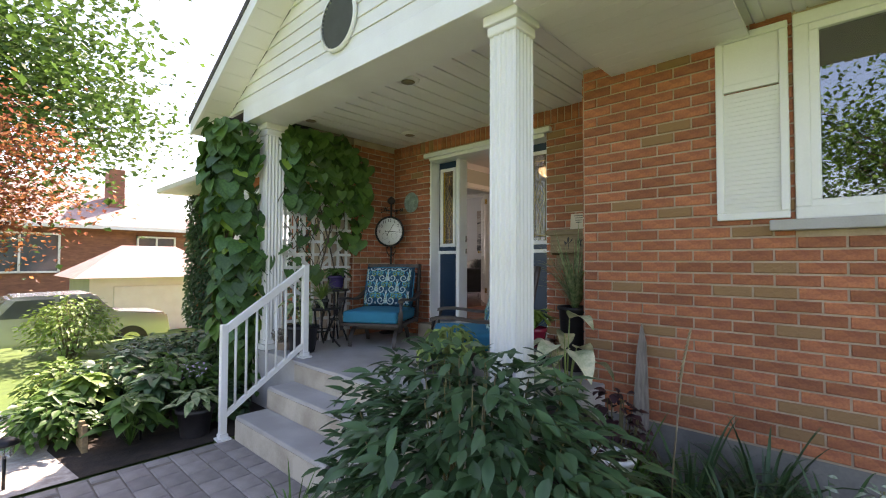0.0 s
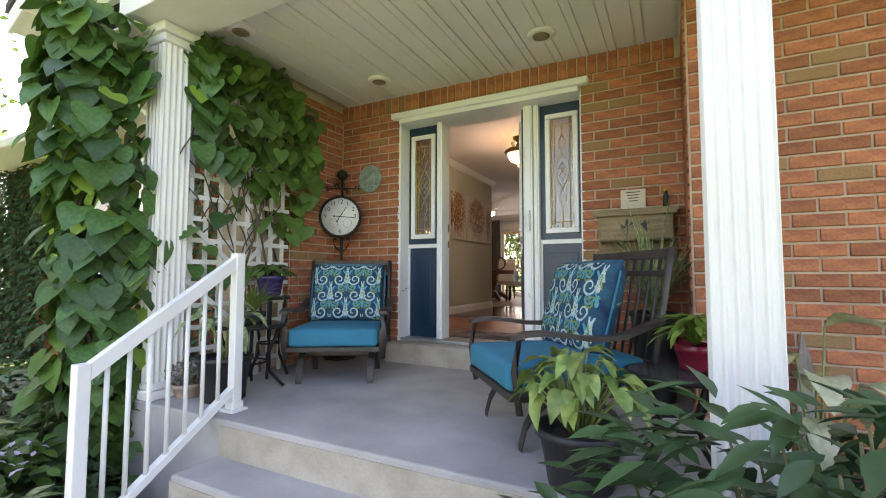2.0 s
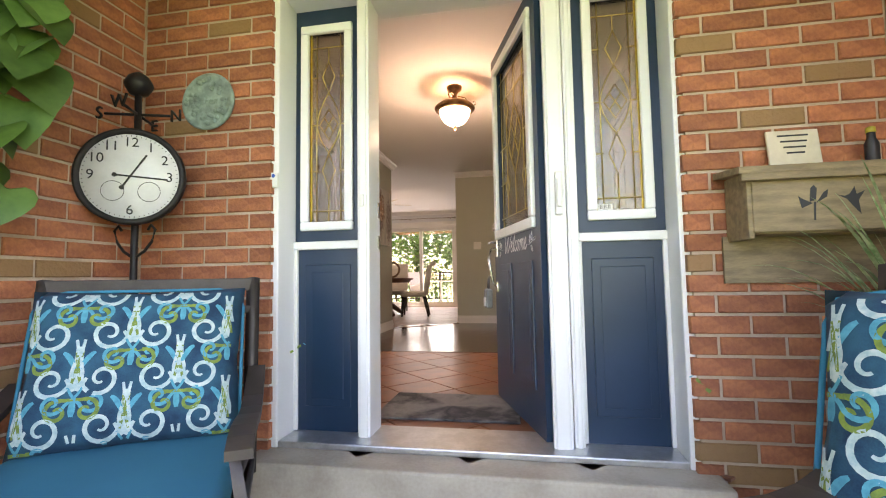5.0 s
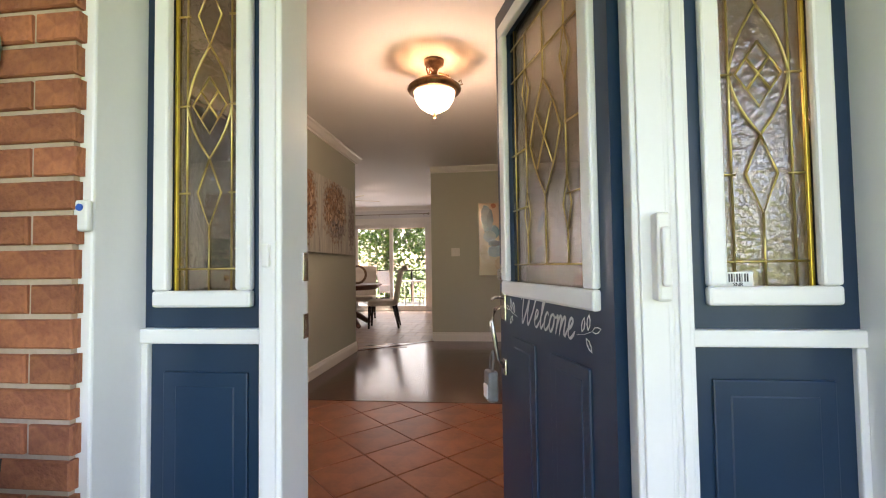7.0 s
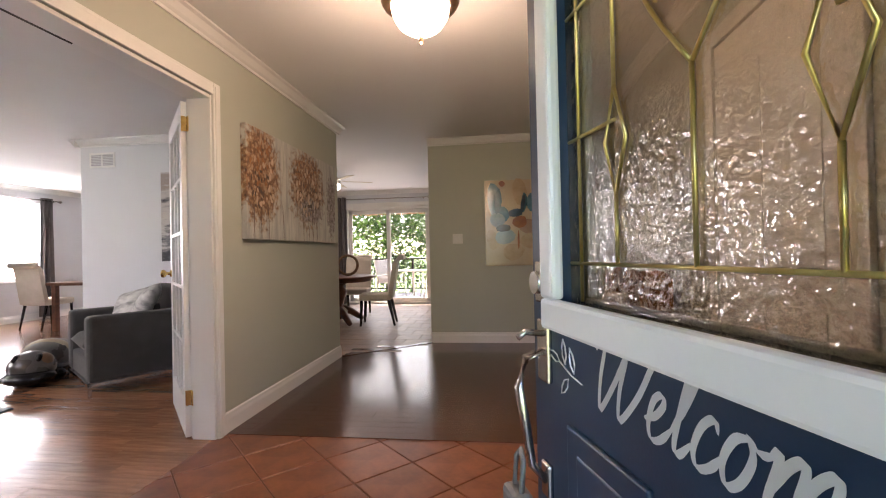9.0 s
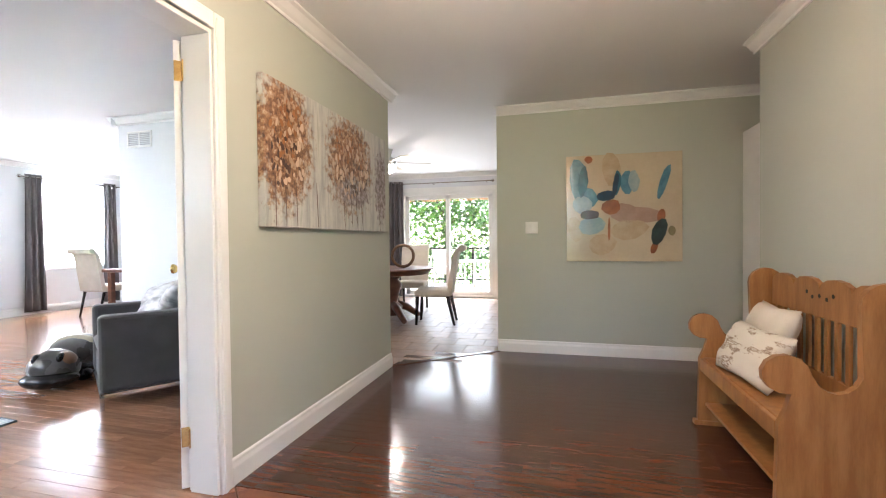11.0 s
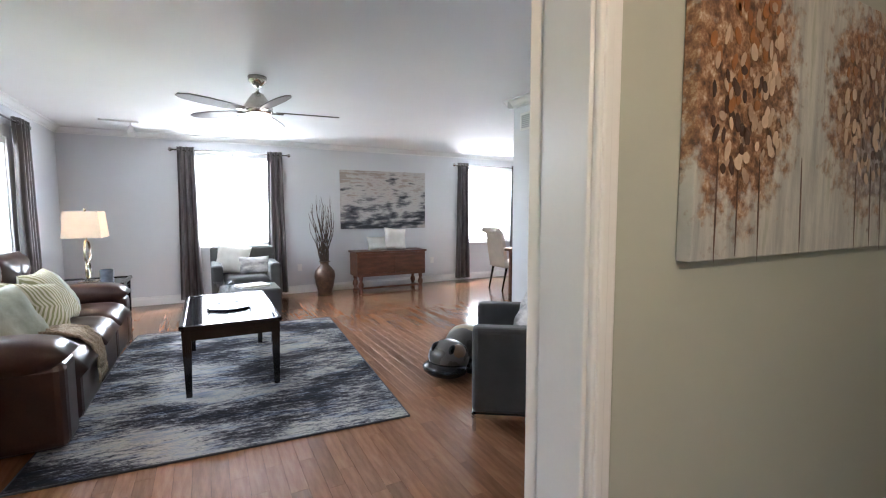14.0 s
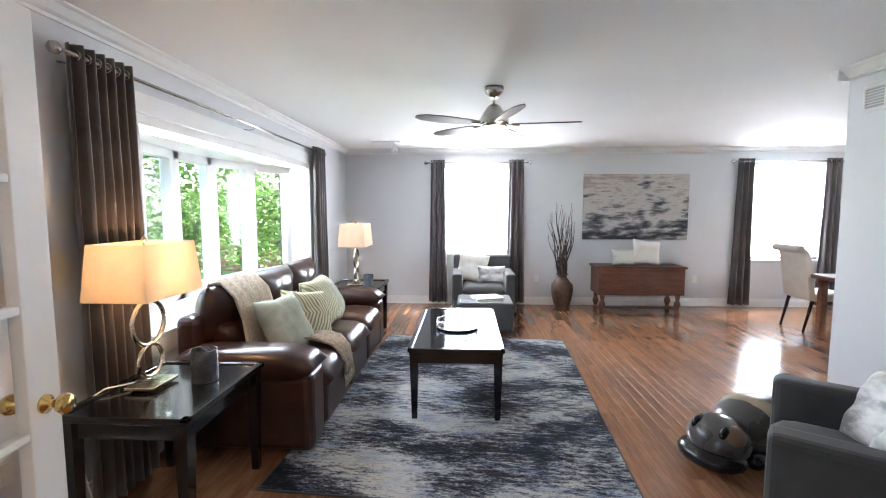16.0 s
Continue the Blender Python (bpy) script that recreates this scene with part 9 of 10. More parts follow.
strap_plant("daylily_clump", "dense daylily leaves at the bed front", (0.75, 1.95, GZ), 90, 0.62, 0.022, LEAF)
strap_plant("daylily_clump", "arching daylily leaves against the foundation", (0.45, 2.62, GZ), 90, 0.72, 0.022, LEAF_D)
strap_plant("feathery_weed", "feathery light green plant by the steps", (-1.35, 0.78, GZ), 60, 0.38, 0.012, LEAF, 0.8, 1.2)
for k, (x, y, s, lab) in enumerate(((-3.75, 0.75, 0.34, "hosta clump beside the stair railing"), (-4.3, 0.35, 0.36, "broad hosta clump in the mulch bed"), (-4.6, 1.2, 0.38, "hosta clump under the vine"), (-5.3, 0.9, 0.36, "large green hosta clump"), (-5.2, 1.9, 0.36, "hosta clump in the shade"), (-6.0, 1.9, 0.38, "hosta clump near the lawn"))):
    t = thing("hosta", lab, "plant", (x, y, GZ), 0, "hosta clumps")
    broad_plant((0, 0, 0), 70, 0.17 + 0.05 * s, 0.11, LEAF_L if k == 1 else LEAF_D, t, 0.45)
    broad_plant((0.2, -0.22, 0), 46, 0.18, 0.10, LEAF, t, 0.38)
bush("shrub", "rounded green shrub in the bed", (-4.35, 2.35, GZ), 0.42, 0.4, 0.75, 600, 0.07, 0.04, LEAF, 20)
bush("shrub", "low dark evergreen shrub by the house", (-6.3, 2.9, GZ), 0.6, 0.45, 0.65, 700, 0.05, 0.025, LEAF_D, 20)
strap_plant("ornamental_grass", "tan feathery ornamental grass clump", (-4.75, 1.9, GZ), 190, 0.95, 0.010, DRY, 0.75, 1.0)
strap_plant("iris_clump", "upright iris leaves in the bed", (-5.6, 2.5, GZ), 60, 0.7, 0.02, LEAF, 0.4, 1.3)
pp = flower_pot("garden_pot", "dark pot of variegated hosta with lilac flowers", (-3.42, 0.98, GZ), 0.15, 0.24, BLACK_POT)
broad_plant((0, 0, 0.2), 26, 0.17, 0.07, LEAF_P, pp, 0.18, False)
vs, fs = [], []
for _ in range(26):
    quick_leaf(vs, fs, aim(Vector((R.uniform(-0.09, 0.09), R.uniform(-0.09, 0.09), R.uniform(0.48, 0.62))), R.uniform(0, 6), R.uniform(-0.5, 0.8)), 0.035, 0.022)
from_lists("blossom", vs, fs, mat("lilac_petal", (0.50, 0.42, 0.55), None, 10, 0.6, trans=0.3), pp)

for k, (x, y, rx, h, ml, ln, lw, lab) in enumerate((
        (-3.75, 1.28, 0.30, 0.36, LEAF_D, 0.10, 0.06, "low dense green perennial beside the stair"), (-4.05, 1.0, 0.45, 0.62, LEAF, 0.11, 0.07, "leafy green perennial clump"),
        (-4.6, 0.55, 0.45, 0.55, LEAF_D, 0.12, 0.08, "broad leaved perennial clump"), (-4.1, 0.1, 0.38, 0.42, LEAF, 0.09, 0.05, "low leafy plant at the bed edge"),
        (-5.2, 0.35, 0.45, 0.48, LEAF_L, 0.10, 0.06, "bright green perennial at the lawn"), (-5.9, 1.2, 0.5, 0.55, LEAF_D, 0.10, 0.06, "dark leafy perennial near the lawn"),
        (-4.2, 1.75, 0.42, 0.8, LEAF, 0.10, 0.07, "tall leafy plant under the vine"), (-5.0, 1.45, 0.5, 0.7, LEAF_D, 0.10, 0.06, "rounded leafy plant in the bed"),
        (-6.7, 2.2, 0.5, 0.5, LEAF, 0.09, 0.05, "low green shrub by the wall"))):
    bush("perennial", lab, (x, y, GZ), rx, rx * 0.85, h, 520, ln, lw, ml, 16, 0.4, 0.45)

# porch pots
pt = flower_pot("potted_hosta", "pale green hosta on long stalks in a black pot", (-1.19, 1.845, PZ), 0.16, 0.215, BLACK_POT)
stalk_plant((0, 0, 0.18), 70, 0.125, 0.062, HOSTA, pt, 0.28, 0.185)
pt = flower_pot("potted_begonia", "white and green splashed leaves in a pot", (-0.45, 2.05, GZ), 0.14, 0.62, BLACK_POT)
stalk_plant((0, 0, 0.6), 9, 0.25, 0.13, SPLASH, pt, 0.52, 0.16, 0.1)
pt = flower_pot("potted_caladium", "variegated houseplant in a brown planter", (-3.40, 1.99, PZ), 0.165, 0.27, BLACK_POT)
stalk_plant((0, 0, 0.25), 15, 0.22, 0.085, LEAF_P, pt, 0.34, 0.15, 0.1)
pt = flower_pot("potted_sedum", "small pinkish grey sedum in a low bowl", (-3.66, 1.93, PZ), 0.10, 0.09, mat("sandy_clay_pot", (0.36, 0.27, 0.21), (0.26, 0.19, 0.15), 10, 0.8, bump=0.2))
vs, fs = [], []
for _ in range(420):
    a, r = R.uniform(0, 6.28), 0.13 * math.sqrt(R.random())
    quick_leaf(vs, fs, aim(Vector((r * math.cos(a), r * math.sin(a), 0.08 + R.uniform(0, 0.12))), R.uniform(0, 6.28), R.uniform(0.0, 1.3)), 0.032, 0.022)
from_lists("foliage", vs, fs, mat("pinkish_sedum_leaf", (0.42, 0.34, 0.31), (0.22, 0.22, 0.17), 16, 0.6, island=0.35, trans=0.2), pt)
pt = flower_pot("potted_succulent", "green rosette plant in a purple pot", (-3.655, 2.56, PZ + 0.625), 0.105, 0.15, PURPLE)
broad_plant((0, 0, 0.13), 34, 0.13, 0.055, LEAF, pt, 0.10, False)
pt = flower_pot("potted_spider_plant", "spider plant in a low grey bowl on the table", (-3.45, 2.24, PZ + 0.455), 0.08, 0.07, GREY_GLASS)
sp_ = strap_plant("x", "x", (0, 0, 0.12), 70, 0.30, 0.014, LEAF_L)
for c in list(sp_.children):
    c.parent = pt
    c.matrix_basis = Matrix.Translation((0, 0, 0.06))
bpy.data.objects.remove(sp_)
pt = flower_pot("potted_fern", "bright green fern in a burgundy pot", (-0.79, 2.27, PZ + 0.385), 0.085, 0.105, BURGUNDY, False)
broad_plant((0, 0, 0.10), 60, 0.11, 0.03, LEAF_L, pt, 0.12, False)
pt = flower_pot("potted_grass", "tall trailing spider plant behind the chair", (-0.98, 3.25, PZ), 0.15, 0.55, BLACK_POT)
sp_ = strap_plant("x", "x", (0, 0, 0), 120, 0.72, 0.016, LEAF_P, 0.7, 1.1)
for c in list(sp_.children):
    c.parent = pt
    c.matrix_basis = Matrix.Translation((0, 0, 0.5))
bpy.data.objects.remove(sp_)
pt = flower_pot("white_pot", "white plastic pot among the plants", (-0.20, 2.15, GZ), 0.12, 0.42, PLASTIC_W)
bd = thing("driftwood_board", "weathered grey board leaning on the brick wall", "board", (-0.30, 2.86, GZ), 0)
b = bmesh.new()
extrude(b, [(-0.05, 0), (0.05, 0), (0.055, 0.5), (0.03, 0.95), (-0.005, 1.08), (-0.03, 0.9), (-0.055, 0.4)], 0.02, pose(0, 0, 0, 86))
part("plank", b, mat("grey_driftwood", (0.30, 0.26, 0.22), (0.17, 0.145, 0.12), 6, 0.9, bump=0.5, bscale=40, stretch=(8, 8, 1)), bd)
ds = thing("dry_stalk", "single dry seed stalk", "plant", (0.15, 1.95, GZ))
b = bmesh.new()
tube(b, [(0, 0, 0), (0.02, 0.01, 0.5), (0.06, 0.02, 0.95), (0.10, 0.03, 1.20)], [0.006, 0.005, 0.004, 0.002], 6)
for k in range(12):
    f = 0.8 + 0.02 * k
    tube(b, [(0.05 + 0.05 * (k / 12), 0.02, 0.95 + 0.02 * k), (0.065 + 0.05 * k / 12, 0.02, 0.985 + 0.02 * k)], [0.006, 0.002], 5)
part("stalk", b, DRY, ds)


def solar_light(at, lab, cone=False):
    t = thing("solar_light", lab, "garden light", at, 0, "solar path lights")
    bb = bmesh.new()
    cyl(bb, (0, 0, 0), (0, 0, 0.22), 0.010, seg=8)
    part("stake", bb, BLACK_METAL, t)
    bb = bmesh.new()
    lathe(bb, [(0.04, 0.22), (0.045, 0.23), (0.05, 0.30)], 16)
    part("lens", bb, CLEAR, t)
    bb = bmesh.new()
    lathe(bb, [(0.075, 0.30), (0.08, 0.305), (0.05, 0.335), (0.02, 0.345)], 20)
    part("cap", bb, BLACK_METAL, t)
    bb = bmesh.new()
    for k in range(8):
        a = 2 * math.pi * k / 8
        tube(bb, [(0.04 * math.cos(a), 0.04 * math.sin(a), 0.22), (0.052 * math.cos(a), 0.052 * math.sin(a), 0.30)], 0.002, 4)
    part("cage", bb, BLACK_METAL, t)


solar_light((-3.30, -0.22, GZ), "black solar path light on the gravel")
solar_light((-3.62, 0.62, GZ), "black solar path light in the bed")
solar_light((-1.38, 1.06, GZ), "small black solar light by the steps")
pb = thing("wooden_stump", "small weathered wood edging block", "garden block", (-3.75, 0.25, GZ))
b = bmesh.new()
for k in range(6):
    rbox(b, -0.14 + 0.045 * k, -0.10 + 0.045 * k, -0.02, 0.02, 0, 0.16 + 0.03 * (k % 3), 0.006)
part("stakes", b, WEATHERED, pb)


# ---- trees ----
def tree(name, label, at, trunk, radius, height, n, ln, material, clumps=46, squash=0.75, lean=(0, 0)):
    t = thing(name, label, "tree", at)
    bb = bmesh.new()
    top = Vector((lean[0], lean[1], height * 0.55))
    tube(bb, [(0, 0, 0), (lean[0] * 0.2, lean[1] * 0.2, height * 0.2), (lean[0] * 0.6, lean[1] * 0.6, height * 0.4), top], [trunk, trunk * 0.8, trunk * 0.65, trunk * 0.4], 12)
    centre = Vector((lean[0], lean[1], height - radius * squash))
    cs_ = []
    for k in range(clumps):
        d = Vector((R.gauss(0, 1), R.gauss(0, 1), R.gauss(0, 0.9)))
        d.normalize()
        r = radius * R.uniform(0.35, 1.0)
        c = centre + Vector((d.x * r, d.y * r, d.z * r * squash))
        cs_.append(c)
        s = Vector((lean[0] * 0.6, lean[1] * 0.6, height * R.uniform(0.32, 0.55)))
        mid_ = s.lerp(c, 0.55) + Vector((R.uniform(-0.2, 0.2), R.uniform(-0.2, 0.2), 0.15 * radius * R.random()))
        tube(bb, [s, mid_, c], [trunk * 0.13, trunk * 0.08, trunk * 0.03], 6)
    part("trunk", bb, BARK, t)
    vs_, fs_ = [], []
    per = n // clumps
    for c in cs_:
        size = radius * R.uniform(0.18, 0.34)
        for _ in range(per):
            p = c + Vector((R.gauss(0, size), R.gauss(0, size), R.gauss(0, size * 0.6)))
            q_ = p + t.location
            if -12.2 < q_.x < 5.5 and 2.3 < q_.y < 13.3:
                continue
            quick_leaf(vs_, fs_, aim(p, R.uniform(0, 6.28), R.uniform(-1.0, 0.6), R.uniform(-0.6, 0.6)), ln * R.uniform(0.7, 1.2), ln * R.uniform(0.6, 0.9))
    from_lists("crown", vs_, fs_, material, t)
    return t


tree("maple_tree", "tall green maple shading the front lawn", (-14.0, -4.4, GZ - 0.85), 0.24, 4.2, 9.6, 22000, 0.17, LEAF_T, 90, 0.72, (1.6, 2.9))
tree("japanese_maple", "small red leaved japanese maple", (-8.6, -0.35, GZ), 0.07, 1.25, 4.1, 7000, 0.085, LEAF_R, 40, 1.05)
tree("shade_tree", "leafy tree across the lawn", (-13.0, -9.0, GZ - 0.5), 0.2, 3.2, 7.5, 9000, 0.17, LEAF_T, 50, 0.8)
tree("shade_tree", "broad leafy tree beyond the front garden", (2.5, -14.0, GZ), 0.22, 4.0, 8.5, 10000, 0.19, LEAF_T, 55, 0.8)
tree("garden_tree", "leafy tree behind the patio", (-6.3, 19.5, GZ), 0.16, 3.0, 6.0, 9000, 0.16, LEAF_T, 50, 0.85)
tree("garden_tree", "leafy tree at the back fence", (-3.2, 21.0, GZ), 0.16, 3.0, 6.2, 8000, 0.16, LEAF_T, 46, 0.85)
tree("lilac_tree", "low leafy tree beyond the bow window", (-16.5, -3.4, GZ - 0.95), 0.10, 2.3, 4.6, 7000, 0.15, LEAF_T, 46, 0.85)
tree("lilac_tree", "rounded leafy tree at the garden edge", (-20.5, -2.6, GZ - 0.95), 0.12, 2.4, 4.9, 8000, 0.17, LEAF_T, 46, 0.85)
bush("hedge_shrub", "sunlit yellow green shrub by the lawn", (-8.3, 0.75, GZ), 1.0, 0.6, 0.95, 1700, 0.08, 0.045, LEAF_L, 30)

# ivy on the living room corner
iv = thing("wall_ivy", "small leaved ivy on the house corner", "ivy", (0, 0, 0), kind="stuff")
vs, fs = [], []
for _ in range(2600):
    x, z = R.uniform(-6.25, -4.35), R.uniform(GZ, 2.2)
    if noise.noise((x * 1.3, z * 1.1, 2)) > -0.25:
        quick_leaf(vs, fs, aim(Vector((x, 3.40 - R.uniform(0, 0.1), z)), math.pi + R.uniform(-0.7, 0.7), R.uniform(-1.4, -0.4), R.uniform(-0.4, 0.4)), 0.075, 0.06)
for _ in range(5200):
    x, z = R.uniform(-11.25, -9.3), R.uniform(GZ, 2.38)
    if noise.noise((x * 1.6, z * 0.9, 7)) > -0.42:
        quick_leaf(vs, fs, aim(Vector((x, 3.40 - R.uniform(0, 0.16), z)), math.pi + R.uniform(-0.9, 0.9), R.uniform(-1.4, -0.3), R.uniform(-0.4, 0.4)), 0.085, 0.07)
from_lists("leaves", vs, fs, LEAF_D, iv)

# ---- beyond: neighbour, car, patio ----
def house_window(parent, x, y0, y1, z0, z1):
    bb = bmesh.new()
    for a in ((y0, y1, z0, z0 + 0.09), (y0, y1, z1 - 0.09, z1), (y0, y0 + 0.09, z0, z1), (y1 - 0.09, y1, z0, z1), ((y0 + y1) / 2 - 0.04, (y0 + y1) / 2 + 0.04, z0, z1)):
        rbox(bb, x, x + 0.12, a[0], a[1], a[2], a[3], 0.01)
    w = part("window", bb, VINYL, parent, "white framed window")
    bb = bmesh.new()
    box(bb, x + 0.02, x + 0.04, y0, y1, z0, z1)
    part("pane", bb, mat("far_pane", (0.10, 0.11, 0.12), None, 3, 0.1) if "far_pane" not in bpy.data.materials else bpy.data.materials["far_pane"], w)


LOW = -1.72
nb = thing("neighbour_house", "brick bungalow with pale red roof across the drive", "house", (0, 0, 0))
b = bmesh.new()
box(b, -34, -26.5, -9, 8.6, LOW, 2.5)
part("wall", b, mat("far_brick", (0.30, 0.13, 0.08), (0.20, 0.085, 0.055), 3, 0.9, bump=0.4, bscale=9, stretch=(1, 1, 4)), nb)
b = bmesh.new()
v = [b.verts.new(p) for p in ((-34.5, -9.6, 2.45), (-25.8, -9.6, 2.45), (-25.8, 9.2, 2.45), (-34.5, 9.2, 2.45), (-30.2, -5.5, 5.0), (-30.2, 5.0, 5.0))]
for f in ((0, 1, 4), (1, 2, 5, 4), (2, 3, 5), (3, 0, 4, 5), (3, 2, 1, 0)):
    b.faces.new([v[i] for i in f])
rf = part("roof", b, mat("pale_red_shingle", (0.42, 0.30, 0.27), (0.32, 0.22, 0.20), 4, 0.9, bump=0.3, bscale=14), nb)
b = bmesh.new()
box(b, -28.7, -27.7, 4.6, 5.3, 2.8, 5.6)
part("chimney", b, bpy.data.materials["far_brick"], rf)
b = bmesh.new()
for a in ((-25.85, -25.75, -9.6, 9.2),):
    box(b, a[0], a[1], a[2], a[3], 2.3, 2.47)
part("gutter", b, VINYL, nb)
house_window(nb, -26.5, -0.2, 2.6, 0.2, 2.05)
house_window(nb, -26.5, 5.6, 7.4, 0.9, 2.05)
gr = thing("garage", "low white garage with pale red roof", "garage", (0, 0, 0))
b = bmesh.new()
box(b, -21.5, -17.5, 2.35, 6.6, LOW, 0.25)
part("wall", b, VINYL, gr)
b = bmesh.new()
v = [b.verts.new(p) for p in ((-21.9, 1.9, 0.2), (-17.1, 1.9, 0.2), (-17.1, 7.0, 0.2), (-21.9, 7.0, 0.2), (-19.5, 3.6, 1.35), (-19.5, 5.4, 1.35))]
for f in ((0, 1, 4), (1, 2, 5, 4), (2, 3, 5), (3, 0, 4, 5), (3, 2, 1, 0)):
    b.faces.new([v[i] for i in f])
part("roof", b, bpy.data.materials["pale_red_shingle"], gr)
b = bmesh.new()
rbox(b, -17.52, -17.44, 3.0, 5.4, LOW, -0.1, 0.02)
part("door", b, WHITE, gr)

car = thing("parked_car", "silver pickup truck parked in the drive", "car", (-13.6, 1.0, -1.60), 90)
CAR = mat("silver_car_paint", (0.50, 0.51, 0.53), (0.46, 0.47, 0.49), 2, 0.25, 0.6, coat=0.5)
b = bmesh.new()
out = [(-2.4, 0.45), (-2.45, 0.95), (-1.2, 1.02), (-0.75, 1.55), (0.75, 1.58), (1.15, 1.05), (2.3, 1.0), (2.4, 0.45)]
extrude(b, out, 1.75, Matrix.Translation((0, 0.875, 0)) @ FACE_S)
bmesh.ops.bevel(b, geom=list(b.edges), offset=0.06, segments=2, affect="EDGES")
part("body", b, CAR, car)
for s in (-1, 1):
    b = bmesh.new()
    extrude(b, [(-0.95, 1.08), (-0.65, 1.47), (0.0, 1.48), (0.0, 1.08)], 0.01, Matrix.Translation((0, s * 0.885 + 0.005, 0)) @ FACE_S)
    extrude(b, [(0.08, 1.08), (0.08, 1.48), (0.68, 1.48), (0.98, 1.08)], 0.01, Matrix.Translation((0, s * 0.885 + 0.005, 0)) @ FACE_S)
    part("window", b, bpy.data.materials["far_pane"], car)
for x in (-1.55, 1.5):
    for s in (-1, 1):
        b = bmesh.new()
        cyl(b, (x, s * 0.72, 0.36), (x, s * 0.92, 0.36), 0.36, seg=24)
        w = part("wheel", b, BLACK_POT, car)
        b = bmesh.new()
        cyl(b, (x, s * 0.90, 0.36), (x, s * 0.93, 0.36), 0.21, seg=20)
        part("rim", b, NICKEL, w)

# living room eave and downspout
b = bmesh.new()
for k in range(60):
    box(b, -11.5 + k * 0.12, -11.5 + k * 0.12 + 0.112, 2.78, 3.42, 2.40, 2.42)
structure("ceiling_eave", b, SOFFIT, "cream soffit under the side eave", "ceiling")
gt = thing("gutter", "white eave gutter with downspout", "gutter", (0, 0, 0))
b = bmesh.new()
rbox(b, -11.6, -4.32, 2.70, 2.80, 2.40, 2.52, 0.02)
part("trough", b, WHITE, gt)
b = bmesh.new()
tube(b, [(-5.9, 2.78, 2.40), (-5.9, 2.95, 2.25), (-5.9, 3.33, 2.15), (-5.9, 3.36, 1.6), (-5.9, 3.36, GZ)], 0.035, 8)
part("downspout", b, WHITE, gt)

# patio behind the kitchen
b = bmesh.new()
for k in range(22):
    rbox(b, -8.0, -1.6, 13.32 + k * 0.145, 13.32 + k * 0.145 + 0.138, -0.10, -0.06, 0.005)
structure("deck", b, mat("pale_deck_board", (0.52, 0.50, 0.47), (0.42, 0.40, 0.37), 4, 0.8, bump=0.2, island=0.1), "sunlit pale timber deck", "deck")
b = bmesh.new()
box(b, -7.9, -1.7, 13.35, 16.45, GZ, -0.10)
structure("deck_base", b, BLACK_POT, "dark deck base", "deck")
rl = thing("deck_railing", "dark metal deck railing", "railing", (0, 0, 0))
for k in range(5):
    b = bmesh.new()
    x = -7.8 + k * 1.5
    rbox(b, x - 0.03, x + 0.03, 16.32, 16.38, -0.06, 0.95, 0.005)
    part("post", b, BLACK_METAL, rl)
for z in (0.05, 0.90):
    b = bmesh.new()
    rbox(b, -7.8, -1.8, 16.33, 16.37, z, z + 0.04, 0.004)
    part("rail", b, BLACK_METAL, rl)
for k in range(48):
    b = bmesh.new()
    cyl(b, (-7.7 + k * 0.125, 16.35, 0.08), (-7.7 + k * 0.125, 16.35, 0.90), 0.008, seg=6)
    part("baluster", b, BLACK_METAL, rl)
pg = thing("pergola", "timber pergola overgrown with vine", "pergola", (0, 0, 0))
TIMB = mat("pergola_timber", (0.46, 0.27, 0.14), (0.34, 0.19, 0.09), 4, 0.7, bump=0.15)
for x in (-7.6, -2.2):
    b = bmesh.new()
    rbox(b, x - 0.05, x + 0.05, 16.15, 16.25, -0.06, 2.25, 0.006)
    part("post", b, TIMB, pg)
for y in (14.9, 16.2):
    b = bmesh.new()
    rbox(b, -7.9, -1.9, y - 0.025, y + 0.025, 2.2, 2.36, 0.006)
    part("beam", b, TIMB, pg)
for k in range(12):
    b = bmesh.new()
    rbox(b, -7.7 + k * 0.5 - 0.02, -7.7 + k * 0.5 + 0.02, 14.5, 16.6, 2.36, 2.45, 0.004)
    part("rafter", b, TIMB, pg)
vs, fs = [], []
for _ in range(2600):
    x, y = R.uniform(-7.9, -1.9), R.uniform(14.6, 16.7)
    z = 2.42 + R.gauss(0, 0.09) if R.random() < 0.55 else R.uniform(1.5, 2.4)
    if z < 2.2:
        y = 16.3 + R.gauss(0, 0.15)
        if noise.noise((x * 1.4, z * 1.4, 5)) < 0.0:
            continue
    quick_leaf(vs, fs, aim(Vector((x, y, z)), R.uniform(0, 6.28), R.uniform(-1, 0.5), R.uniform(-0.5, 0.5)), 0.12, 0.10)
from_lists("vine", vs, fs, LEAF_T, pg)


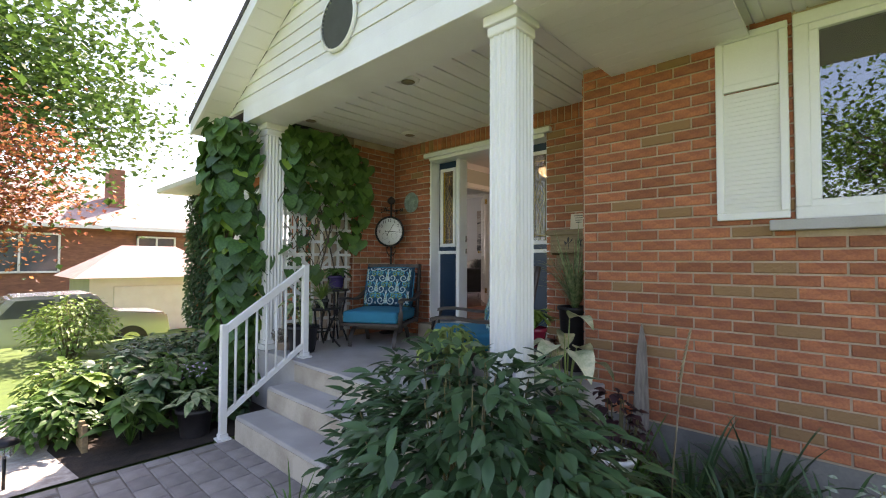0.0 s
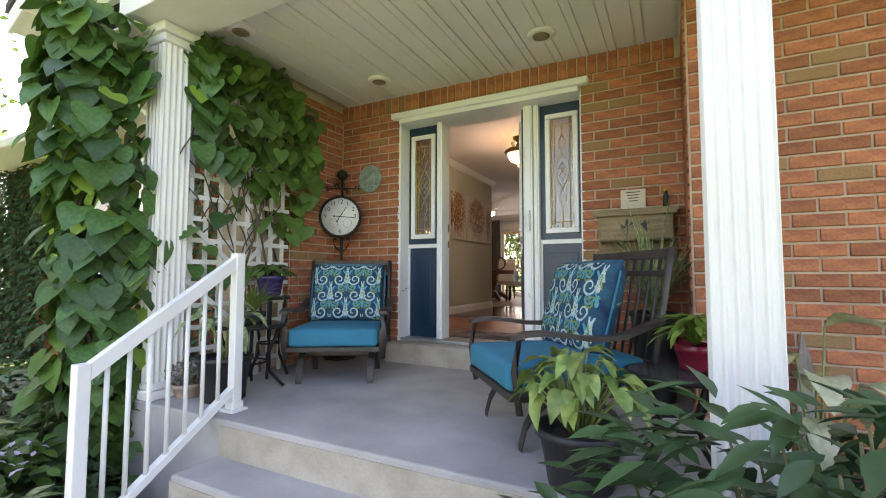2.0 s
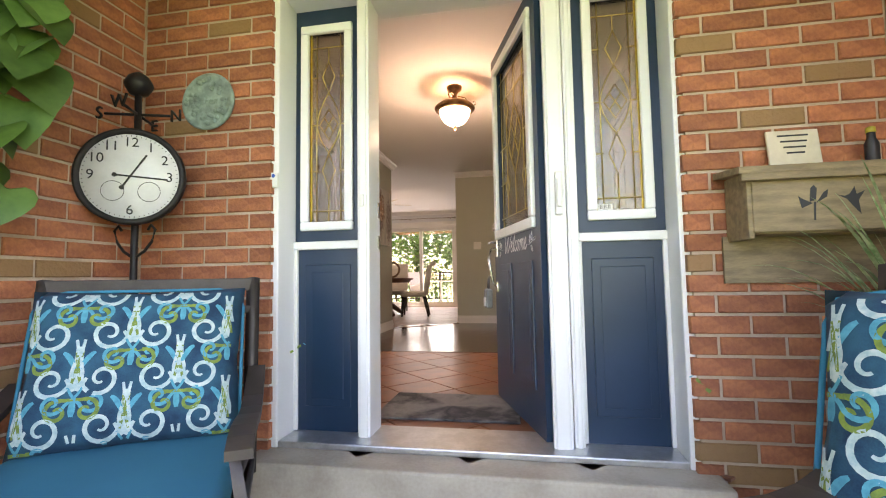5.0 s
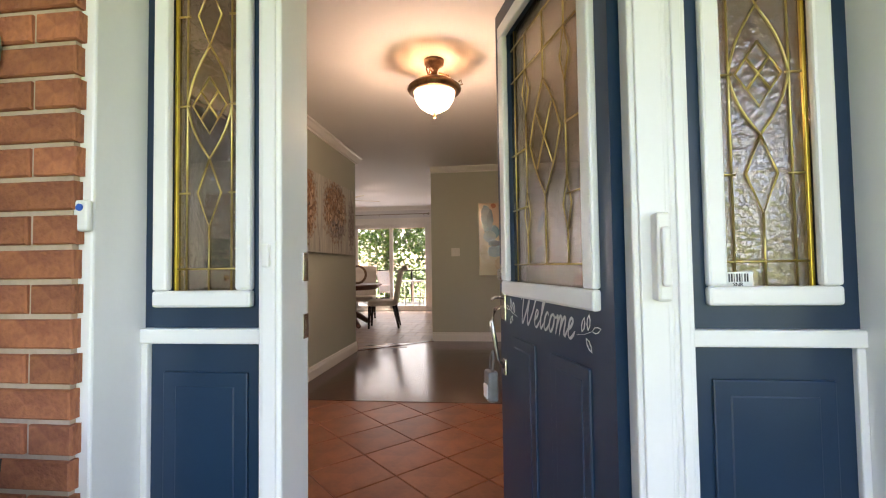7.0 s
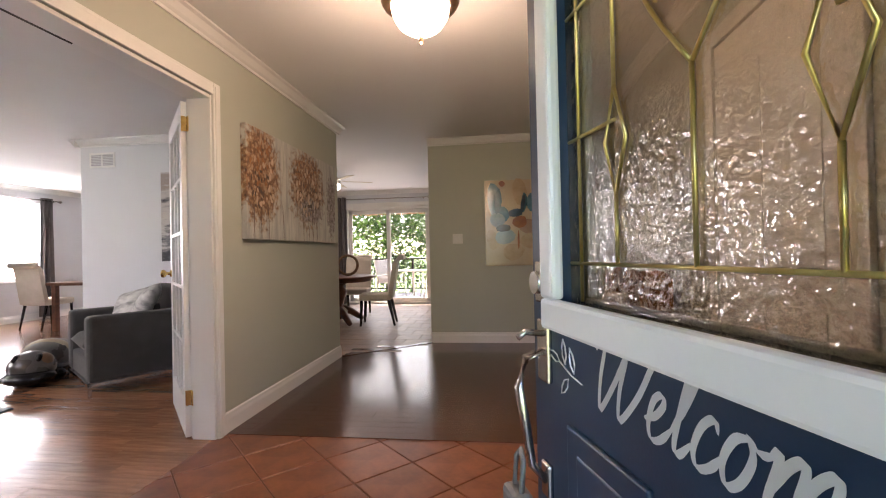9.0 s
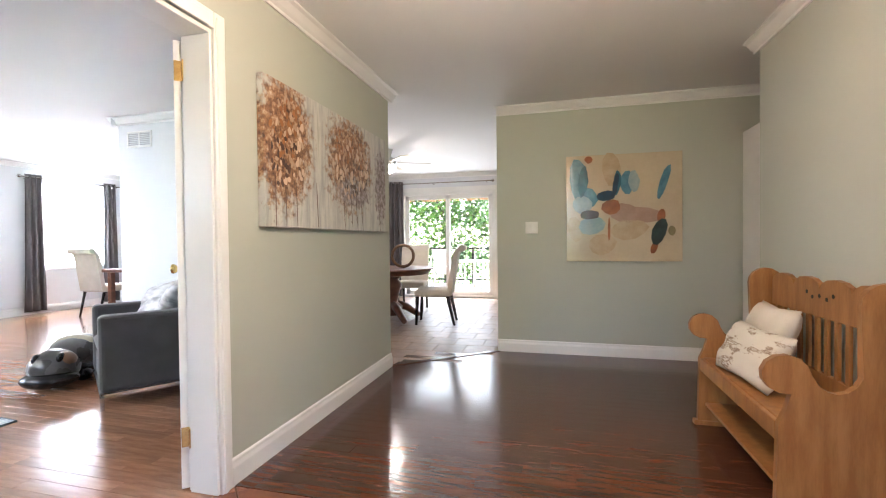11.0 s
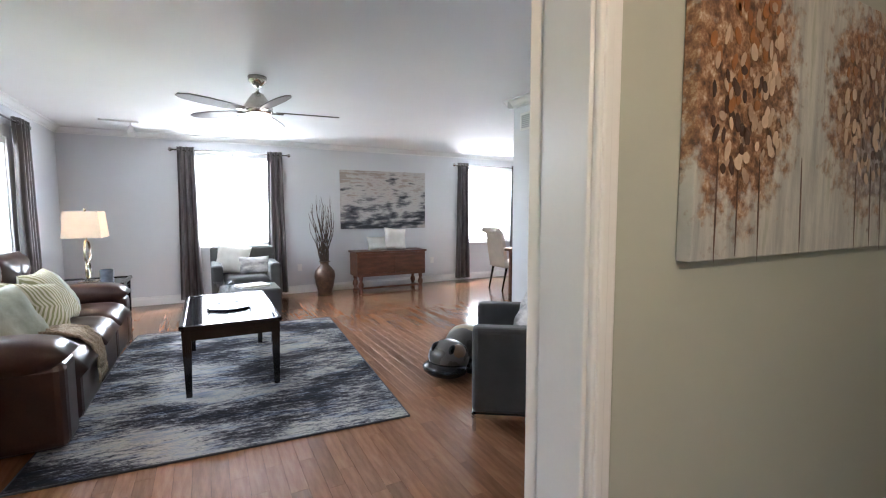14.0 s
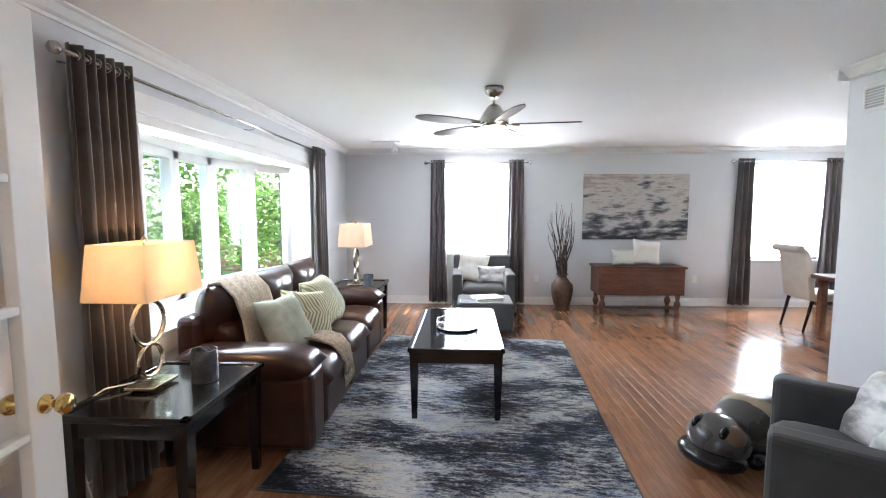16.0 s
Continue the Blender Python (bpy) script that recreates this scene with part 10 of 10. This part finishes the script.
def garden_chair(at, turn):
    t = thing("garden_chair", "white metal garden chair with sling seat", "chair", at, turn, "deck chairs")
    for s in (-1, 1):
        b = bmesh.new()
        tube(b, [(s * 0.26, -0.28, 0), (s * 0.26, -0.24, 0.40), (s * 0.26, -0.22, 0.62), (s * 0.26, 0.20, 0.60)], 0.014, 6)
        tube(b, [(s * 0.26, 0.30, 0), (s * 0.25, 0.20, 0.42), (s * 0.24, 0.34, 1.0)], 0.014, 6)
        part("frame", b, WHITE, t)
    b = bmesh.new()
    rbox(b, -0.25, 0.25, -0.24, 0.22, 0.40, 0.42, 0.006)
    part("seat", b, OFFWHITE, t)
    b = bmesh.new()
    rbox(b, -0.24, 0.24, -0.012, 0.012, 0, 0.58, 0.006, m=Matrix.Translation((0, 0.21, 0.42)) @ pose(0, 0, 0, -14))
    part("backrest", b, OFFWHITE, t)


garden_chair((-3.95, 14.6, -0.06), -70)
garden_chair((-5.05, 14.7, -0.06), 60)
b = bmesh.new()
tt = thing("deck_table", "round white garden table on the deck", "table", (-4.5, 14.9, -0.06))
lathe(b, [(0.42, 0.68), (0.45, 0.69), (0.45, 0.71), (0.43, 0.715)], 28)
part("tabletop", b, WHITE, tt)
b = bmesh.new()
cyl(b, (0, 0, 0.02), (0, 0, 0.69), 0.03)
lathe(b, [(0.22, 0), (0.22, 0.02), (0.04, 0.05)], 20)
part("pedestal", b, WHITE, tt)
bush("back_hedge", "sunlit green hedge behind the deck", (-6.2, 18.0, GZ), 1.6, 0.7, 2.2, 1500, 0.14, 0.08, LEAF, 20)
bush("back_hedge", "tall sunlit shrub behind the railing", (-3.2, 18.0, GZ), 1.7, 0.7, 2.3, 1500, 0.14, 0.08, LEAF, 20)

# ---- pieces of walls and floors ----
def slab_mesh(name, w, d, h, material, r=0.004):
    """A thin piece with chamfered upper edges, centred, lying in x, y; the top at z = 0."""
    bb = bmesh.new()
    lo = [bb.verts.new((sx * w / 2, sy * d / 2, -h)) for sx, sy in ((-1, -1), (1, -1), (1, 1), (-1, 1))]
    mi = [bb.verts.new((sx * w / 2, sy * d / 2, -r)) for sx, sy in ((-1, -1), (1, -1), (1, 1), (-1, 1))]
    hi = [bb.verts.new((sx * (w / 2 - r), sy * (d / 2 - r), 0)) for sx, sy in ((-1, -1), (1, -1), (1, 1), (-1, 1))]
    for a, c in ((lo, mi), (mi, hi)):
        for i in range(4):
            bb.faces.new((a[i], a[(i + 1) % 4], c[(i + 1) % 4], c[i]))
    bb.faces.new(hi)
    bmesh.ops.recalc_face_normals(bb, faces=bb.faces)
    me = bpy.data.meshes.new(name)
    bb.to_mesh(me)
    bb.free()
    me.materials.append(material)
    return me


class Layer:
    """Pieces of one kind on one parent: the first ones as objects, the rest joined."""
    def __init__(self, parent, name, material, joined, limit=300):
        self.parent, self.name, self.material, self.joined, self.limit = parent, name, material, joined, limit
        self.meshes, self.count, self.rest = {}, 0, []

    def put(self, w, d, h, m, single=True, r=0.004):
        key = (round(w, 3), round(d, 3))
        if single and self.count < self.limit:
            if key not in self.meshes:
                self.meshes[key] = slab_mesh(self.name, w, d, h, self.material, r)
            piece(self.name, self.meshes[key], self.parent, m)
            self.count += 1
        else:
            self.rest.append((w, d, h, m, r))

    def finish(self):
        if not self.rest:
            return
        vs, fs = [], []
        for w, d, h, m, r in self.rest:
            o = len(vs)
            for ww, dd, z in ((w, d, -h), (w, d, -r), (w - 2 * r, d - 2 * r, 0)):
                vs += [tuple(m @ Vector((sx * ww / 2, sy * dd / 2, z))) for sx, sy in ((-1, -1), (1, -1), (1, 1), (-1, 1))]
            for k in (0, 4):
                fs += [(o + k + i, o + k + (i + 1) % 4, o + k + 4 + (i + 1) % 4, o + k + 4 + i) for i in range(4)]
            fs.append((o + 8, o + 9, o + 10, o + 11))
        me = bpy.data.meshes.new(self.name + "_field")
        me.from_pydata(vs, [], fs)
        me.materials.append(self.joined)
        ob = new(self.name + "_field", me)
        ob.parent = self.parent
        ob["kind"] = "stuff"


BW, BH, BP = 0.225, 0.0765, 0.0115
OUT_S = pose(0, 0, 0, 90)                       # piece faces -y
OUT_E = pose(0, 0, 0, 90, 0, 90)                # piece faces +x
OUT_W = pose(0, 0, 0, 90, 0, -90)               # piece faces -x


def brick_face(layer, a0, a1, z0, z1, place, holes=(), near=None, quoin=False):
    """Running bond between a0 and a1; place(a, z) gives the pose of a brick's face."""
    rows = int((z1 - z0) / BH)
    for j in range(rows):
        z = z0 + (j + 0.5) * BH
        a = a0 - (BW / 2 if j % 2 else 0)
        while a < a1 - 0.01:
            s, e = max(a, a0), min(a + BW, a1)
            spans = [(s, e)]
            for h0, h1, hz0, hz1 in holes:
                if hz0 - 0.02 < z < hz1 + 0.02:
                    new_spans = []
                    for p, q in spans:
                        if q <= h0 or p >= h1:
                            new_spans.append((p, q))
                        else:
                            if p < h0:
                                new_spans.append((p, h0))
                            if q > h1:
                                new_spans.append((h1, q))
                    spans = new_spans
            for p, q in spans:
                if q - p > 0.016:
                    jit = random.uniform(-0.0015, 0.0015)
                    layer.put(q - p - 0.012, BH - 0.0125, 0.03, place((p + q) / 2, z) @ Matrix.Translation((0, 0, jit)), near is None or near((p + q) / 2, z))
            a += BW


walls = {o.name: o for o in scene.objects if o.name.startswith("wall_")}
L = Layer(walls["wall_front"], "brick", BRICK, BRICK_J)
brick_face(L, -3.86, -0.775, 2.182 - 31 * BH, 2.1825, lambda a, z: Matrix.Translation((a, 3.63, z)) @ OUT_S, [(-3.18, -1.485, -1, 2.16)])
k = 0
x = -3.84
while x < -0.8:                                 # soldier course under the ceiling
    L.put(BH - 0.011, 0.148, 0.03, Matrix.Translation((x, 3.629, 2.26)) @ OUT_S)
    x += BH
L.finish()
L = Layer(walls["wall_pier"], "brick", BRICK, BRICK_J)
brick_face(L, 2.95, 3.63, PZ, 2.34, lambda a, z: Matrix.Translation((-3.855, a, z)) @ OUT_E)
brick_face(L, -4.30, -3.86, PZ, 2.34, lambda a, z: Matrix.Translation((a, 2.935, z)) @ OUT_S)
L.finish()
L = Layer(walls["wall_wing"], "brick", BRICK, BRICK_J)
brick_face(L, -0.765, 5.2, GZ + 0.38, 2.31, lambda a, z: Matrix.Translation((a, 2.973, z)) @ OUT_S, [(0.585, 2.42, 0.965, 2.27)], lambda a, z: a < 1.6)
brick_face(L, 2.985, 3.63, PZ, 2.34, lambda a, z: Matrix.Translation((-0.782, a, z)) @ OUT_W, (), lambda a, z: False)
L.finish()

# pavers
b = bmesh.new()
box(b, -3.12, 2.6, -2.6, 1.16, GZ - 0.05, GZ - 0.008)
walk_ob = structure("path", b, mat("sand_joint", (0.20, 0.17, 0.14), (0.13, 0.11, 0.09), 12, 0.97), "grey concrete paver walkway", "path")
L = Layer(walk_ob, "paver", PAVER, PAVER, 300)
for j in range(22):
    y = 1.10 - j * 0.165
    x = -2.98 + (0.1 if j % 2 else 0)
    L.put(0.10, 0.158, 0.04, Matrix.Translation((-3.06, y, GZ + random.uniform(-0.002, 0.002))), y > -1.2, 0.008)
    while x < 2.5:
        L.put(0.193, 0.158, 0.04, Matrix.Translation((x + 0.02, y, GZ + random.uniform(-0.002, 0.002))), y > -1.2 and x < 0.6, 0.008)
        x += 0.2
L.finish()

floors = {o.name: o for o in scene.objects if o.name.startswith("floor_")}
# terracotta tiles, laid on the diagonal
L = Layer(floors["floor_foyer"], "tile", TERRACOTTA, TERRACOTTA)
S = 0.33
for i in range(-14, 15):
    for j in range(-14, 15):
        x, y = -2.55 + (i - j) * S * 0.7071, 5.0 + (i + j) * S * 0.7071
        if -4.35 < x < -0.95 and 3.6 < y < 6.42:
            L.put(S - 0.007, S - 0.007, 0.012, Matrix.Translation((x, y, 0.0)) @ Matrix.Rotation(math.pi / 4, 4, "Z"), True, 0.003)
L.finish()


def boards(layer, x0, x1, y0, y1, near, z=0.001, bw=0.083, skip=None):
    j, y = 0, y0
    while y < y1 - 0.02:
        x = x0 - random.uniform(0, 0.8)
        while x < x1:
            ln = random.choice((0.5, 0.7, 0.9, 1.1))
            s, e = max(x, x0), min(x + ln, x1)
            if e - s > 0.03 and not (skip and skip((s + e) / 2, y + bw / 2)):
                layer.put(round(e - s, 2) - 0.0006, bw - 0.0008, 0.006, Matrix.Translation(((s + e) / 2, y + bw / 2, z)), near((s + e) / 2, y), 0.0005)
            x += ln
        y += bw


DARK_X = mat("dark_floor_board_joined", (0.115, 0.042, 0.021), (0.062, 0.022, 0.012), 5, 0.17, bump=0.04, bscale=30, island=0.18, stretch=(1, 8, 1), coat=0.15)
OAK_X = mat("warm_floor_joined", (0.34, 0.17, 0.09), (0.24, 0.11, 0.055), 4, 0.2, bump=0.05, bscale=30, island=0.2, stretch=(1.2, 9, 1), coat=0.3)
L = Layer(floors["floor_hall"], "board", DARK_WOOD, DARK_X)
boards(L, -4.0, 1.2, 6.20, 8.96, lambda x, y: x < -1.2, 0.004, skip=lambda x, y: y - 8.2 > (x + 4.0) * 0.85 and x < -3.1)
L.finish()
L = Layer(floors["floor_living"], "board", OAK_FLOOR, OAK_X)
boards(L, -10.83, -4.0, 3.70, 8.18, lambda x, y: x > -8.3 and y > 4.5, skip=lambda x, y: x > -4.14 and not 4.5 < y < 6.16)
boards(L, -10.83, -7.02, 8.18, 13.0, lambda x, y: False)
L.finish()
# kitchen tiles
L = Layer(floors["floor_kitchen"], "tile", KTILE, KTILE)
S = 0.31
for i in range(-2, 16):
    for j in range(-1, 17):
        x, y = -6.9 + (i + 0.5) * S + (0.5 * S if j % 2 else 0), 8.2 + (j + 0.5) * S
        if -6.95 < x < -2.45 and 8.2 < y < 13.0 and not (x > -3.25 and y < 9.1) and not (x < -4.05 and y < 8.25):
            L.put(S - 0.006, S - 0.006, 0.006, Matrix.Translation((x, y, 0.002)), True, 0.002)
L.finish()
b = bmesh.new()
p, q = Vector((-4.02, 8.2, 0)), Vector((-3.13, 8.95, 0))
d = (q - p).normalized()
m = Matrix.Translation(p) @ Matrix.Rotation(math.atan2(d.y, d.x), 4, "Z")
rbox(b, 0, (q - p).length, -0.02, 0.02, 0.003, 0.010, 0.003, m=m)
structure("trim_threshold", b, DARK_WOOD, "dark wooden floor transition strip", "trim")
